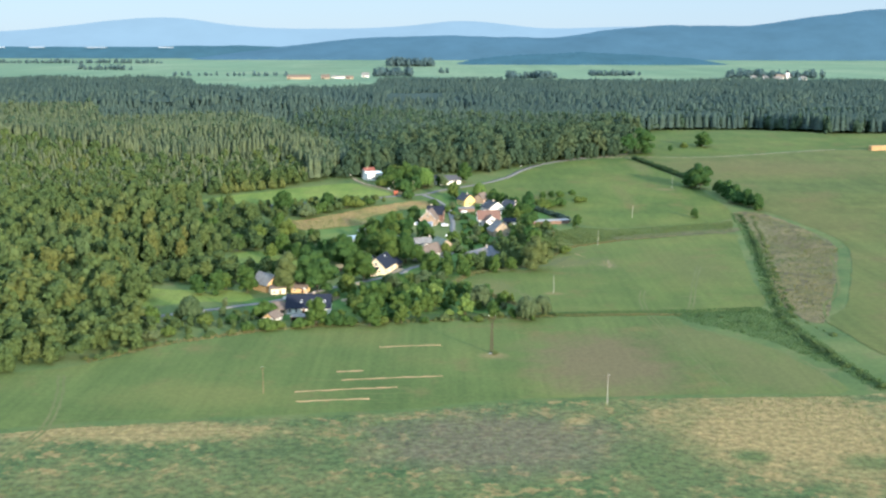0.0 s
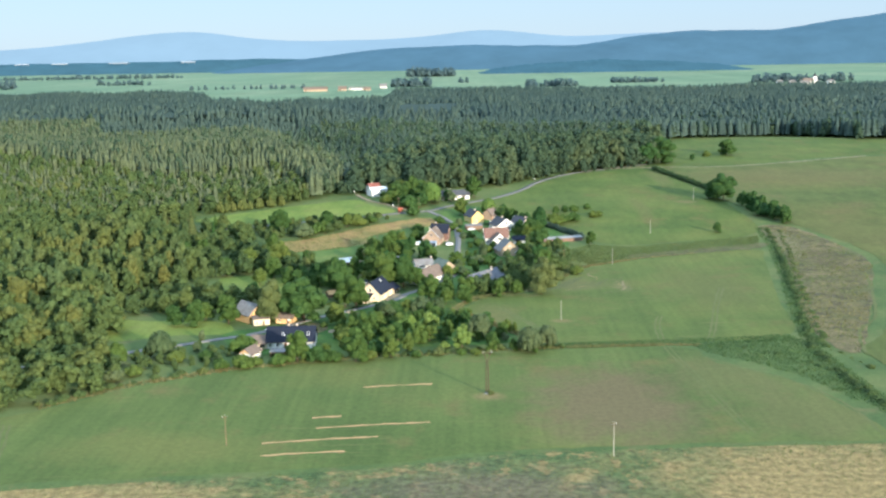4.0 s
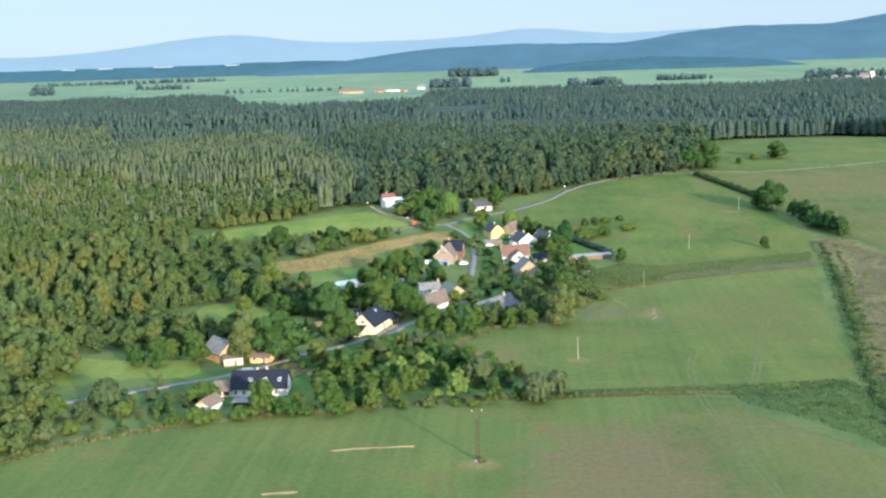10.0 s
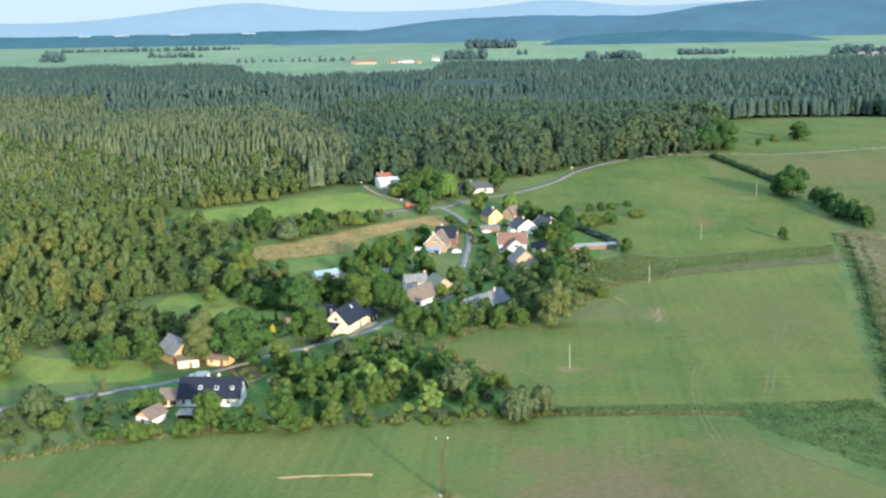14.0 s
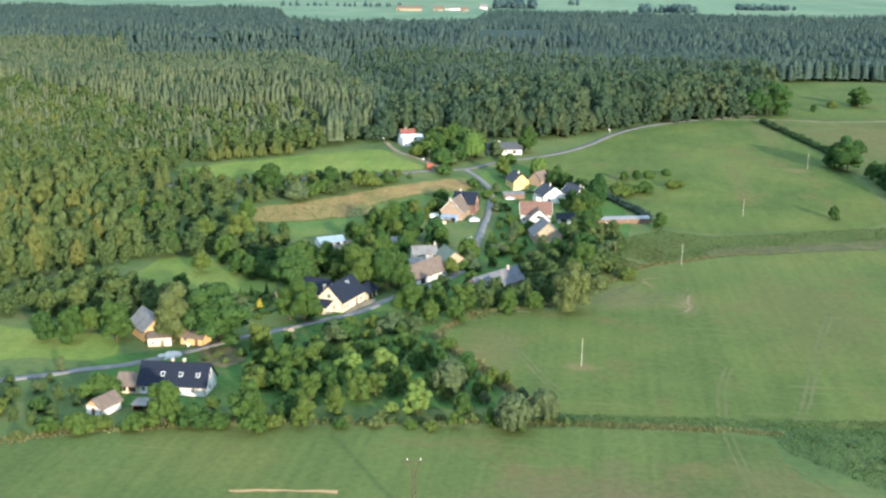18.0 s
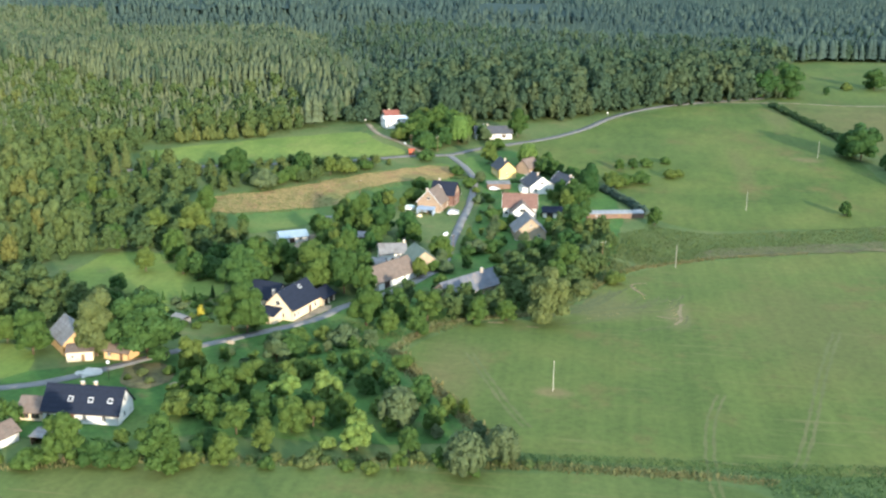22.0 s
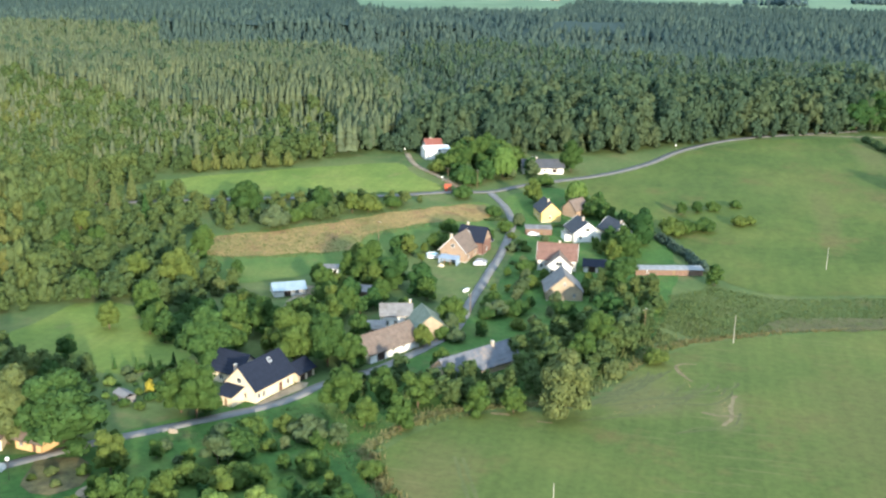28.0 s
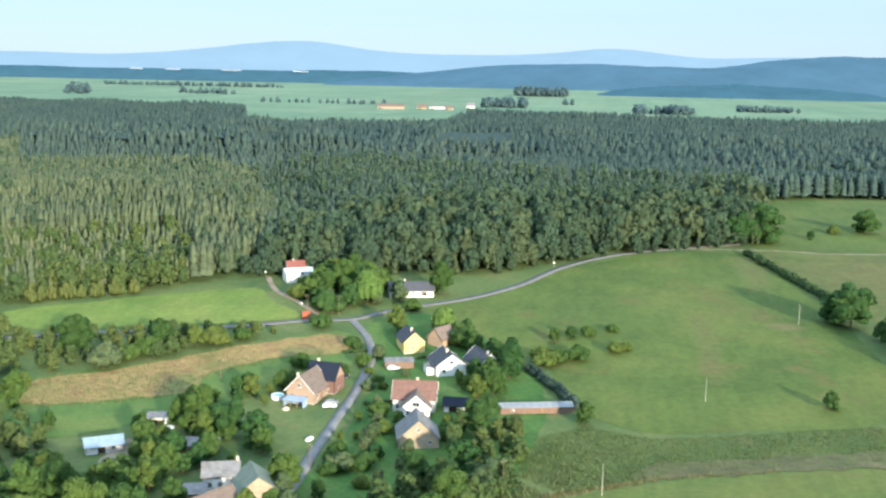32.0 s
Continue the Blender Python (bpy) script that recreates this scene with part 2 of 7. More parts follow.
M_DRY = grass("dry_meadow", (0.052, 0.09, 0.034), (0.088, 0.118, 0.046), (0.15, 0.145, 0.06), 0.07, 0.45, None, (0.22, 0.168, 0.074), (0.53, 0.6), 0.8, 0.5,
              spots=[(100, 282, 42, 40, (0.275, 0.2, 0.09), 0.9), (-85, 279, 46, 8, (0.27, 0.2, 0.09), 0.8), (18, 272, 40, 24, (0.125, 0.108, 0.07), 0.85), (58, 256, 15, 24, (0.085, 0.112, 0.043), 0.8), (-40, 262, 20, 16, (0.08, 0.105, 0.042), 0.7), (-60, 238, 70, 14, (0.11, 0.125, 0.05), 0.6), (82, 262, 6, 5, (0.06, 0.1, 0.034), 0.8), (40, 288, 4, 3, (0.27, 0.2, 0.09), 0.8), (112, 258, 9, 6, (0.075, 0.11, 0.04), 0.7)])
M_BROWNMEADOW = grass("unmown_meadow", (0.175, 0.161, 0.0567), (0.267, 0.191, 0.0749), (0.33, 0.219, 0.0907), 0.05, 0.5, None, (0.224, 0.123, 0.0657), (0.52, 0.68), 0.5, 0.25, spots=[(-48, 612, 6, 12, (0.105, 0.147, 0.0477), 0.7), (-18, 650, 10, 6, (0.127, 0.154, 0.051), 0.6)])
M_FALLOW = grass("fallow", (0.088, 0.1, 0.042), (0.13, 0.112, 0.055), (0.19, 0.15, 0.08), 0.05, 0.4, None, (0.075, 0.07, 0.042), (0.52, 0.64), 0.6, 0.35, spots=[(178, 600, 12, 40, (0.17, 0.155, 0.085), 0.6), (190, 560, 10, 30, (0.095, 0.08, 0.045), 0.7)])
M_WEEDBANK = grass("weed_bank", (0.075, 0.085, 0.04), (0.105, 0.1, 0.05), (0.135, 0.12, 0.06), 0.08, 0.5, None, (0.09, 0.11, 0.042), (0.5, 0.65), 0.5, 0.3)
# mown grass with the low sun's yellow brightness mixed into its base colour
M_SUNGRASS = grass("sunlit_mown_grass", (0.106, 0.158, 0.0358), (0.132, 0.179, 0.04), (0.161, 0.195, 0.0482), 0.04, 0.5, (20, 0.25, 0.3), (0.152, 0.163, 0.0517), (0.58, 0.7))
M_LAWN = grass("garden_lawn", (0.0635, 0.122, 0.0321), (0.0888, 0.144, 0.0367), (0.127, 0.162, 0.0444), 0.06, 0.8, None, (0.11, 0.127, 0.042), (0.6, 0.7), 0.2)
M_BARE = grass("thin_turf", (0.0994, 0.118, 0.0414), (0.114, 0.126, 0.0468), (0.131, 0.133, 0.054), 0.06, 0.5)
M_ORCHARD = grass("orchard_grass", (0.0462, 0.103, 0.0262), (0.0622, 0.127, 0.0303), (0.0966, 0.143, 0.0377), 0.06, 0.6, None, (0.0966, 0.108, 0.041), (0.56, 0.72), 0.2, 0.25)
M_TRODDEN = grass("trodden_turf", (0.085, 0.1, 0.04), (0.1, 0.108, 0.046), (0.122, 0.12, 0.054), 0.1, 0.6)
# field green paled and blued, so the colour holds the haze of distance
M_HAZEFIELD = grass("hazed_far_field", (0.109, 0.183, 0.114), (0.136, 0.208, 0.125), (0.183, 0.234, 0.147), 0.004, 0.05, (90, 0.02, 0.35))
M_STRAW = plain("straw", (0.46, 0.29, 0.14), 0.9, 0.3, 2.0, bump=0.6)
M_ASPHALT = plain("asphalt", (0.185, 0.182, 0.175), 0.85, 0.2, 0.3, bump=0.1)
M_ROADMAIN = plain("worn_asphalt", (0.15, 0.146, 0.138), 0.85, 0.2, 0.3, bump=0.1)
M_SCAR = plain("bare_pale_soil", (0.2, 0.165, 0.085), 0.95, 0.35, 0.6, bump=0.3)
M_DIRT = plain("dirt", (0.27, 0.22, 0.15), 0.95, 0.3, 0.3, bump=0.3)
M_CONIFER = foliage("conifer_needles", (0.064, 0.104, 0.082), (0.086, 0.126, 0.086), (0.118, 0.152, 0.09), True, 0.3, 0.35)
# spruce green shifted to blue: distance haze is put into the base colour
M_HAZESPRUCE = foliage("hazed_spruce_needles", (0.062, 0.104, 0.098), (0.08, 0.124, 0.103), (0.104, 0.145, 0.106), True, 0.2, 0.4)
# olive pine, lightened so the colour also holds the sun on the western stands
M_PINE = foliage("pine_needles", (0.0864, 0.119, 0.0726), (0.121, 0.151, 0.0792), (0.167, 0.182, 0.0858), True, 0.4, 0.3)
M_BROAD = foliage("broadleaf", (0.061, 0.109, 0.045), (0.104, 0.153, 0.0505), (0.187, 0.19, 0.054), True, 0.5, 0.45)
M_PINEGREEN = foliage("green_pine_needles", (0.068, 0.112, 0.046), (0.1, 0.144, 0.052), (0.148, 0.17, 0.056), True, 0.4, 0.35)
M_LEAFWOOD = foliage("leaf_wood", (0.052, 0.096, 0.066), (0.076, 0.122, 0.068), (0.125, 0.155, 0.07), True, 0.5, 0.45)
# blue-grey leaves carry the haze over the far copses in their colour
M_HAZEWOOD = foliage("hazed_far_trees", (0.085, 0.14, 0.158), (0.096, 0.153, 0.165), (0.11, 0.166, 0.17), True, 0.1, 0.45)
M_LEAF = foliage("garden_leaf", (0.062, 0.128, 0.036), (0.1, 0.171, 0.042), (0.153, 0.203, 0.05), False, 0.9, 0.5)
M_LEAFY = foliage("yellowish_leaf", (0.131, 0.22, 0.054), (0.159, 0.242, 0.0594), (0.187, 0.253, 0.0702), False, 0.9, 0.35)
M_LEAFGREY = foliage("silvery_leaf", (0.088, 0.136, 0.062), (0.108, 0.152, 0.07), (0.13, 0.168, 0.078), False, 0.9, 0.4)
M_LEAFDARK = foliage("dark_leaf", (0.0445, 0.109, 0.0329), (0.0575, 0.123, 0.0353), (0.0724, 0.138, 0.0376), False, 0.9, 0.4)
M_LEAFGOLD = foliage("olive_leaf", (0.107, 0.142, 0.051), (0.123, 0.157, 0.0561), (0.139, 0.171, 0.0612), False, 0.9, 0.35)
M_LEAFSUN = foliage("golden_leaf", (0.36, 0.32, 0.04), (0.4, 0.36, 0.05), (0.45, 0.4, 0.06), False, 0.9, 0.35)
M_BARK = plain("bark", (0.12, 0.085, 0.055), 0.95, 0.3, 3.0, bump=0.5)
M_WHITE = plain("white_render", (0.78, 0.76, 0.72), 0.85, 0.06, 0.6, grime=(0.55, 0.52, 0.46))
M_CREAM = plain("cream_render", (0.74, 0.62, 0.44), 0.85, 0.08, 0.6)
M_YELLOW = plain("yellow_render", (0.72, 0.52, 0.2), 0.85, 0.08, 0.6)
M_STONE = plain("bare_plaster", (0.38, 0.30, 0.21), 0.9, 0.2, 0.5, grime=(0.3, 0.24, 0.17))
M_BRICK = plain("brick", (0.35, 0.255, 0.18), 0.9, 0.15, 1.5)
M_ORANGE = plain("ochre_boards", (0.58, 0.38, 0.18), 0.85, 0.12, 1.0)
M_ROOFDARK = plain("slate_roof", (0.016, 0.021, 0.037), 0.75, 0.25, 1.2)
M_ROOFGREY = plain("fibre_cement_roof", (0.2, 0.195, 0.19), 0.85, 0.25, 0.8, grime=(0.12, 0.11, 0.09))
M_ROOFGREEN = plain("mossy_roof", (0.15, 0.18, 0.14), 0.9, 0.2, 0.8)
M_ROOFPATCH = plain("patched_roof", (0.12, 0.13, 0.15), 0.8, 0.2, 0.6, grime=(0.26, 0.2, 0.15))
M_ROOFRED = plain("red_tile_roof", (0.2, 0.115, 0.09), 0.85, 0.2, 1.0, grime=(0.16, 0.1, 0.08))
M_ROOFBRIGHT = plain("bright_red_roof", (0.243, 0.0945, 0.0714), 0.8, 0.15, 1.0)
M_SHELTER = plain("red_orange_boards", (0.5, 0.12, 0.06), 0.7, 0.12, 1.0)
M_SLATE = plain("grey_slate_roof", (0.07, 0.074, 0.085), 0.8, 0.25, 1.0, grime=(0.1, 0.095, 0.09))
M_BRICKRED = plain("old_red_brick", (0.21, 0.135, 0.1), 0.9, 0.2, 1.2, grime=(0.16, 0.13, 0.1))
M_ROOFBROWN = plain("weathered_tile_roof", (0.17, 0.13, 0.105), 0.85, 0.25, 1.0, grime=(0.15, 0.13, 0.11))
M_METAL = plain("sheet_metal", (0.48, 0.5, 0.52), 0.45, 0.1, 0.8, 0.3)
M_CONCRETE = plain("concrete", (0.5, 0.48, 0.43), 0.9, 0.12, 1.5)
M_WOOD = plain("weathered_wood", (0.22, 0.15, 0.09), 0.85, 0.25, 2.0)
M_STEEL = plain("rusty_steel", (0.1, 0.07, 0.05), 0.8, 0.3, 3.0, 0.2)
M_POLE = plain("weathered_concrete_post", (0.4, 0.38, 0.32), 0.9, 0.15, 1.5)
M_PAINTW = plain("white_paint", (0.8, 0.8, 0.78), 0.5, 0.04, 1.0)
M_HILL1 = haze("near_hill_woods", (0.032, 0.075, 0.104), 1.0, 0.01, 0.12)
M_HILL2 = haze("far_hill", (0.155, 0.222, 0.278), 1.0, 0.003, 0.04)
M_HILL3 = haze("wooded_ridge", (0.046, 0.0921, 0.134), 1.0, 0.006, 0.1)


def glass_pane():
    m, t, b = nodes_of("window_glass")
    b.inputs["Base Color"].default_value = (0.03, 0.035, 0.04, 1)
    b.inputs["Roughness"].default_value = 0.06
    return m


M_GLASS = glass_pane()

# ---- building helpers ----
def part(name, bm, material, parent=None, label=""):
    """Links a bmesh as one mesh object, under a thing or a part."""
    me = bpy.data.meshes.new(name)
    bm.to_mesh(me)
    bm.free()
    me.materials.append(material)
    ob = new(name, me)
    if parent:
        ob.parent = parent
    if label:
        ob["label"] = label
    return ob


def shared(name, me, parent, m=None):
    ob = new(name, me)
    ob.parent = parent
    if m:
        ob.matrix_local = m
    return ob


def thing(name, m, label, category, group="", kind=""):
    ob = new(name)
    ob.matrix_world = m
    ob.empty_display_size = 0.2
    return tagged(ob, label, category, group, kind)


def box_bm(boxes, bevel=0.0):
    """Boxes given as (x0, y0, z0, x1, y1, z1)."""
    bm = bmesh.new()
    for x0, y0, z0, x1, y1, z1 in boxes:
        bmesh.ops.create_cube(bm, size=1, matrix=Matrix.LocRotScale(((x0 + x1) / 2, (y0 + y1) / 2, (z0 + z1) / 2), None, (abs(x1 - x0), abs(y1 - y0), abs(z1 - z0))))
    if bevel:
        bmesh.ops.bevel(bm, geom=bm.edges[:], offset=bevel, segments=1, affect="EDGES")
    return bm


def tube_bm(path, radii, sides=7):
    """A tapered tube along points."""
    bm = bmesh.new()
    rings = []
    for n, (p, r) in enumerate(zip(path, radii)):
        p = Vector(p)
        a = Vector(path[min(n + 1, len(path) - 1)]) - Vector(path[max(n - 1, 0)])
        q = a.to_track_quat("Z", "Y")
        rings.append([bm.verts.new(p + q @ Vector((r * math.cos(6.2832 * k / sides), r * math.sin(6.2832 * k / sides), 0))) for k in range(sides)])
    for a, b in zip(rings, rings[1:]):
        for k in range(sides):
            bm.faces.new((a[k], a[(k + 1) % sides], b[(k + 1) % sides], b[k]))
    bm.faces.new(rings[0][::-1])
    bm.faces.new(rings[-1])
    return bm


# ---- terrain ----
KNOT_Y = (-3000, 560, 620, 655, 700, 750, 800, 900, 1000, 1300, 2000, 9000)
KNOT_Z = (0, 0, 2.2, 4, 7.5, 9.5, 13, 18, 22, 28, 36, 36)


def height(x, y):
    """The valley floor is level; the land rises behind the village to wooded hills cut by a small valley."""
    x, y = np.asarray(x, float), np.asarray(y, float)
    z = sum(np.interp(y + d, KNOT_Y, KNOT_Z) for d in (-12, -4, 4, 12)) / 4
    z = z + 10 * np.exp(-((x + 300) ** 2 + (y - 950) ** 2) / (2 * 200**2)) + 0.15 * np.sin(x / 31 + y / 47) * np.sin(y / 23)
    inner = np.clip((y - 770) / 50, 0, 1)
    west = 1 / (1 + np.exp((x + 115) / 18))
    gully = x - np.interp(y, (740, 845, 944, 1010, 1300), (-45, -80, -128, -150, -230))
    z = z - 9 * inner * np.exp(-((gully / 24) ** 2)) * np.clip((1350 - y) / 200, 0, 1)
    z = z + 8 * west * np.exp(-(((y - 812 - 0.12 * (x + 200)) / 36) ** 2))
    z = z + 11 * west * np.exp(-(((y - 1075 - 0.25 * (x + 300)) / 70) ** 2)) - 5 * west * np.exp(-(((y - 925) / 40) ** 2))
    return z + 7 * inner * np.exp(-(((y - 1270 + 0.1 * x) / 80) ** 2)) - 5 * inner * np.exp(-(((y - 1130 + 0.15 * x) / 45) ** 2)) * (1 - west)


def hz(x, y):
    return float(height(x, y))


def sheet(name, verts, faces, material, label, category, kind="structure"):
    me = bpy.data.meshes.new(name)
    me.from_pydata(verts, [], faces)
    me.materials.append(material)
    for p in me.polygons:
        p.use_smooth = True
    return tagged(new(name, me), label, category, "", kind)


def curve_through(pts, closed=True, step=4.0):
    """A smooth line through a few corner points."""
    p = [np.array(q[:2], float) for q in pts]
    n = len(p)
    out = []
    for k in range(n if closed else n - 1):
        a, b, c, d = (p[(k - 1) % n], p[k], p[(k + 1) % n], p[(k + 2) % n]) if closed else (p[max(k - 1, 0)], p[k], p[k + 1], p[min(k + 2, n - 1)])
        m = max(1, int(np.linalg.norm(c - b) / step))
        for s in range(m):
            u = s / m
            out.append(0.5 * (2 * b + (c - a) * u + (2 * a - 5 * b + 4 * c - d) * u**2 + (3 * b - a - 3 * c + d) * u**3))
    if not closed:
        out.append(p[-1])
    return np.array(out)


def inside(poly, x, y):
    """Which points lie in a polygon."""
    x, y = np.asarray(x, float), np.asarray(y, float)
    res = np.zeros(x.shape, bool)
    px_, py_ = poly[:, 0], poly[:, 1]
    for k in range(len(poly)):
        x0, y0, x1, y1 = px_[k - 1], py_[k - 1], px_[k], py_[k]
        if y0 != y1:
            res ^= ((y0 > y) != (y1 > y)) & (x < (x1 - x0) * (y - y0) / (y1 - y0) + x0)
    return res


def patch(name, pts, material, label, lift=0.12, step=8.0, wobble=0.6, category="field", smooth=True):
    """A piece of land with its own cover, laid on the ground along a smooth, slightly uneven outline."""
    line = curve_through(pts, True, min(step, 4.0)) if smooth else np.array([q[:2] for q in pts], float)
    rs = np.random.RandomState(len(name))
    line = line + rs.uniform(-wobble, wobble, line.shape)
    lo, hi = line.min(0), line.max(0)
    gx, gy = np.meshgrid(np.arange(lo[0], hi[0], step), np.arange(lo[1], hi[1], step))
    keep = inside(line, gx.ravel(), gy.ravel())
    inner = np.stack([gx.ravel()[keep], gy.ravel()[keep]], 1)
    co = [Vector(q) for q in np.concatenate([line, inner])]
    n = len(line)
    v, _, f, *_ = geometry.delaunay_2d_cdt(co, [], [list(range(n))], 1, 0.01)
    zs = height([q[0] for q in v], [q[1] for q in v]) + lift
    return sheet(name, [(q[0], q[1], z) for q, z in zip(v, zs)], f, material, label, category)


def ribbon(name, pts, width, material, label, lift=0.25, category="road", thick=0.1):
    """A road that follows the ground, with a low edge."""
    line = curve_through(pts, False, 3.0)
    d = np.gradient(line, axis=0)
    side = np.stack([-d[:, 1], d[:, 0]], 1) / np.linalg.norm(d, axis=1)[:, None]
    rs = np.random.RandomState(3)
    w = width / 2 + rs.uniform(-0.12, 0.12, (len(line), 2))
    verts, faces = [], []
    for k in range(len(line)):
        a, b = line[k] + side[k] * w[k, 0], line[k] - side[k] * w[k, 1]
        z = hz(*line[k]) + lift
        verts += [(*a, z - thick - 0.1), (*a, z), (*line[k], z + 0.05), (*b, z), (*b, z - thick - 0.1)]
    for k in range(len(line) - 1):
        for j in range(4):
            faces.append((k * 5 + j, k * 5 + j + 5, k * 5 + j + 6, k * 5 + j + 1))
    return sheet(name, verts, faces, material, label, category)

# ---- the land ----
gx = np.unique(np.concatenate([np.linspace(-6000, -700, 22), np.arange(-700, 700, 14), np.linspace(700, 6000, 22)]))
gy = np.unique(np.concatenate([np.linspace(-3000, 100, 14), np.arange(100, 1300, 10), np.linspace(1300, 4990, 60)]))
X_, Y_ = np.meshgrid(gx, gy)
Z_ = height(X_, Y_)
nx = len(gx)
sheet("ground", np.stack([X_.ravel(), Y_.ravel(), Z_.ravel()], 1).tolist(),
      [(r * nx + c, r * nx + c + 1, (r + 1) * nx + c + 1, (r + 1) * nx + c) for r in range(len(gy) - 1) for c in range(nx - 1)],
      M_ROUGH, "uneven rough green grass of the valley floor", "ground")

FIELD_NEAR = [(-170, 262), (-112, 284), (-68, 290), (-13, 297.5), (22, 306), (91, 312), (126, 314), (124, 340), (115, 364), (95, 388), (94, 401), (82, 405), (48, 403.5), (19, 399.5), (-27, 393), (-62, 382.5), (-95, 364), (-118, 341), (-170, 312)]
FIELD_MID = [(10.5, 462), (15, 453), (25.6, 439), (33, 426), (45, 412), (83, 412), (131, 421), (143, 476), (160, 560), (163, 584), (130, 576), (99.7, 565), (73.4, 548), (59.9, 526), (49.7, 500), (27, 488.5), (16.5, 476.5)]
FIELD_UPPER = [(14, 708), (26, 698), (50, 668), (66, 648), (78, 612), (97, 598), (122, 605), (160, 615), (178, 640), (176, 700), (172, 745), (163, 790), (150, 836), (104, 823), (83, 804), (63, 779), (50, 754), (34, 728)]
FIELD_RIGHT = [(202, 640), (215, 590), (212, 540), (170, 430), (150, 390), (190, 330), (420, 420), (520, 700), (520, 900), (330, 888), (217, 846), (160, 842), (168, 800), (184, 745), (190, 690)]
FIELD_BEYOND = [(160, 850), (217, 852), (330, 896), (520, 910), (540, 1010), (362, 992), (318, 1069), (250, 1046), (180, 1001), (172, 930), (166, 880)]
FALLOW = [(178, 640), (196, 640), (208, 592), (207, 545), (164, 432), (147, 396), (141, 420), (150, 470), (166, 545), (176, 600)]
patch("field_near", FIELD_NEAR, M_NEAR, "mown green hay field with pale mowing streaks", 0.05)
patch("field_mid", FIELD_MID, M_MID, "mown pale green field with wheel tracks", 0.05, wobble=0.3)
patch("field_upper", FIELD_UPPER, M_UPPER, "smooth green pasture sloping up to the wood")
patch("field_right", FIELD_RIGHT, M_PALE, "pale cut meadow with faint tracks on a slope")
patch("field_beyond", FIELD_BEYOND, M_UPPER, "bright green pasture below the far wood")
patch("fallow_strip", FALLOW, M_FALLOW, "brown fallow strip with dry and bare patches", 0.14)
patch("front_meadow", [(-240, 120), (-240, 262), (-150, 268), (-112, 280), (-68, 287), (-13, 294), (22, 303), (91, 309), (128, 311), (240, 330), (300, 120)], M_DRY, "unmown meadow of dry straw-coloured and green grass", 0.035)
patch("meadow_dry", [(-94, 583), (-97, 606), (-65, 630), (-42, 652), (-12, 674), (-3, 660), (-1, 633), (-20, 608), (-40, 586), (-66, 563)], M_LAWN, "garden grass round the brick house", 0.12)
patch("meadow_brown", [(-92, 588), (-95, 604), (-65, 628), (-42, 651), (-14, 671), (-5, 660), (-8, 650), (-28, 640), (-44, 622), (-42, 606), (-60, 596), (-76, 588)], M_BROWNMEADOW, "straw-coloured unmown meadow behind the gardens", 0.2, wobble=1.2)
patch("meadow_upper", [(-150, 664), (-118, 687), (-85, 708), (-60, 722), (-48, 706), (-31, 688), (-50, 677), (-79, 668), (-115, 655)], M_SUNGRASS, "green meadow between road and wood", 0.14)
patch("meadow_shaded", [(-107, 494), (-104, 515), (-103, 531), (-92, 535), (-79, 532), (-65, 527), (-56, 512), (-52, 497), (-64, 486), (-83, 488)], M_SUNGRASS, "mown green clearing among the trees", 0.05)
patch("meadow_left", [(-128, 435), (-131, 452), (-114, 450), (-87, 448), (-78, 436), (-80, 428), (-100, 427), (-119, 419)], M_SUNGRASS, "bright green meadow beside the lane", 0.05)
patch("weed_bank", [(92, 566), (112, 571), (140, 580), (164, 587), (172, 600), (150, 594), (120, 584), (98, 576)], M_WEEDBANK, "bank of brown dead weeds at the foot of a field", 0.2, 4, 1.5)
patch("village_green", [(-4, 680), (10, 640), (12, 600), (12, 560), (2, 520), (-14, 496), (-55, 447), (-80, 428), (-60, 400), (-20, 408), (30, 414), (20, 440), (8, 462), (20, 490), (46, 508), (58, 535), (66, 580), (62, 640), (20, 700)], M_ORCHARD, "green gardens and orchard grass of the village", 0.1)
ribbon("road_main", [(-190, 612), (-150, 634), (-114, 649), (-77, 662), (-48, 673), (-29, 683), (-11, 689), (0, 701), (14, 713), (32, 731), (49, 757), (62, 784), (82, 812), (105, 832), (150, 858)], 3.9, M_ROADMAIN, "grey asphalt road along the edge of the village")
ribbon("road_village", [(-11, 688), (-0.6, 669), (5.4, 648), (7.6, 617), (7.6, 589), (7.8, 565), (8.5, 540), (3.8, 523.8), (0, 514.6), (-5, 505), (-13.2, 494.5), (-18.5, 482), (-31.5, 467.5), (-49, 449.8), (-59, 438), (-70, 427), (-80, 421.5), (-95, 412), (-130, 392), (-170, 372)], 3.0, M_ASPHALT, "narrow grey village road")
ribbon("drive_dirt", [(-61, 741), (-52, 722), (-38, 707), (-24, 691)], 2.6, M_DIRT, "pale dirt drive to a white house", 0.24)
def worn(name, pts, width, material, label, lift=0.064):
    """A thin flat worn strip with wavering edges."""
    line = curve_through(pts, False, 2.0)
    d = np.gradient(line, axis=0)
    side = np.stack([-d[:, 1], d[:, 0]], 1) / np.linalg.norm(d, axis=1)[:, None] * width / 2
    rs = np.random.RandomState(len(line))
    a, b = line + side * rs.uniform(0.3, 1.3, (len(line), 1)), line - side * rs.uniform(0.3, 1.3, (len(line), 1))
    v = [(*p, hz(*p) + lift) for q in zip(a, b) for p in q]
    return sheet(name, v, [(2 * k, 2 * k + 1, 2 * k + 3, 2 * k + 2) for k in range(len(line) - 1)], material, label, "track")


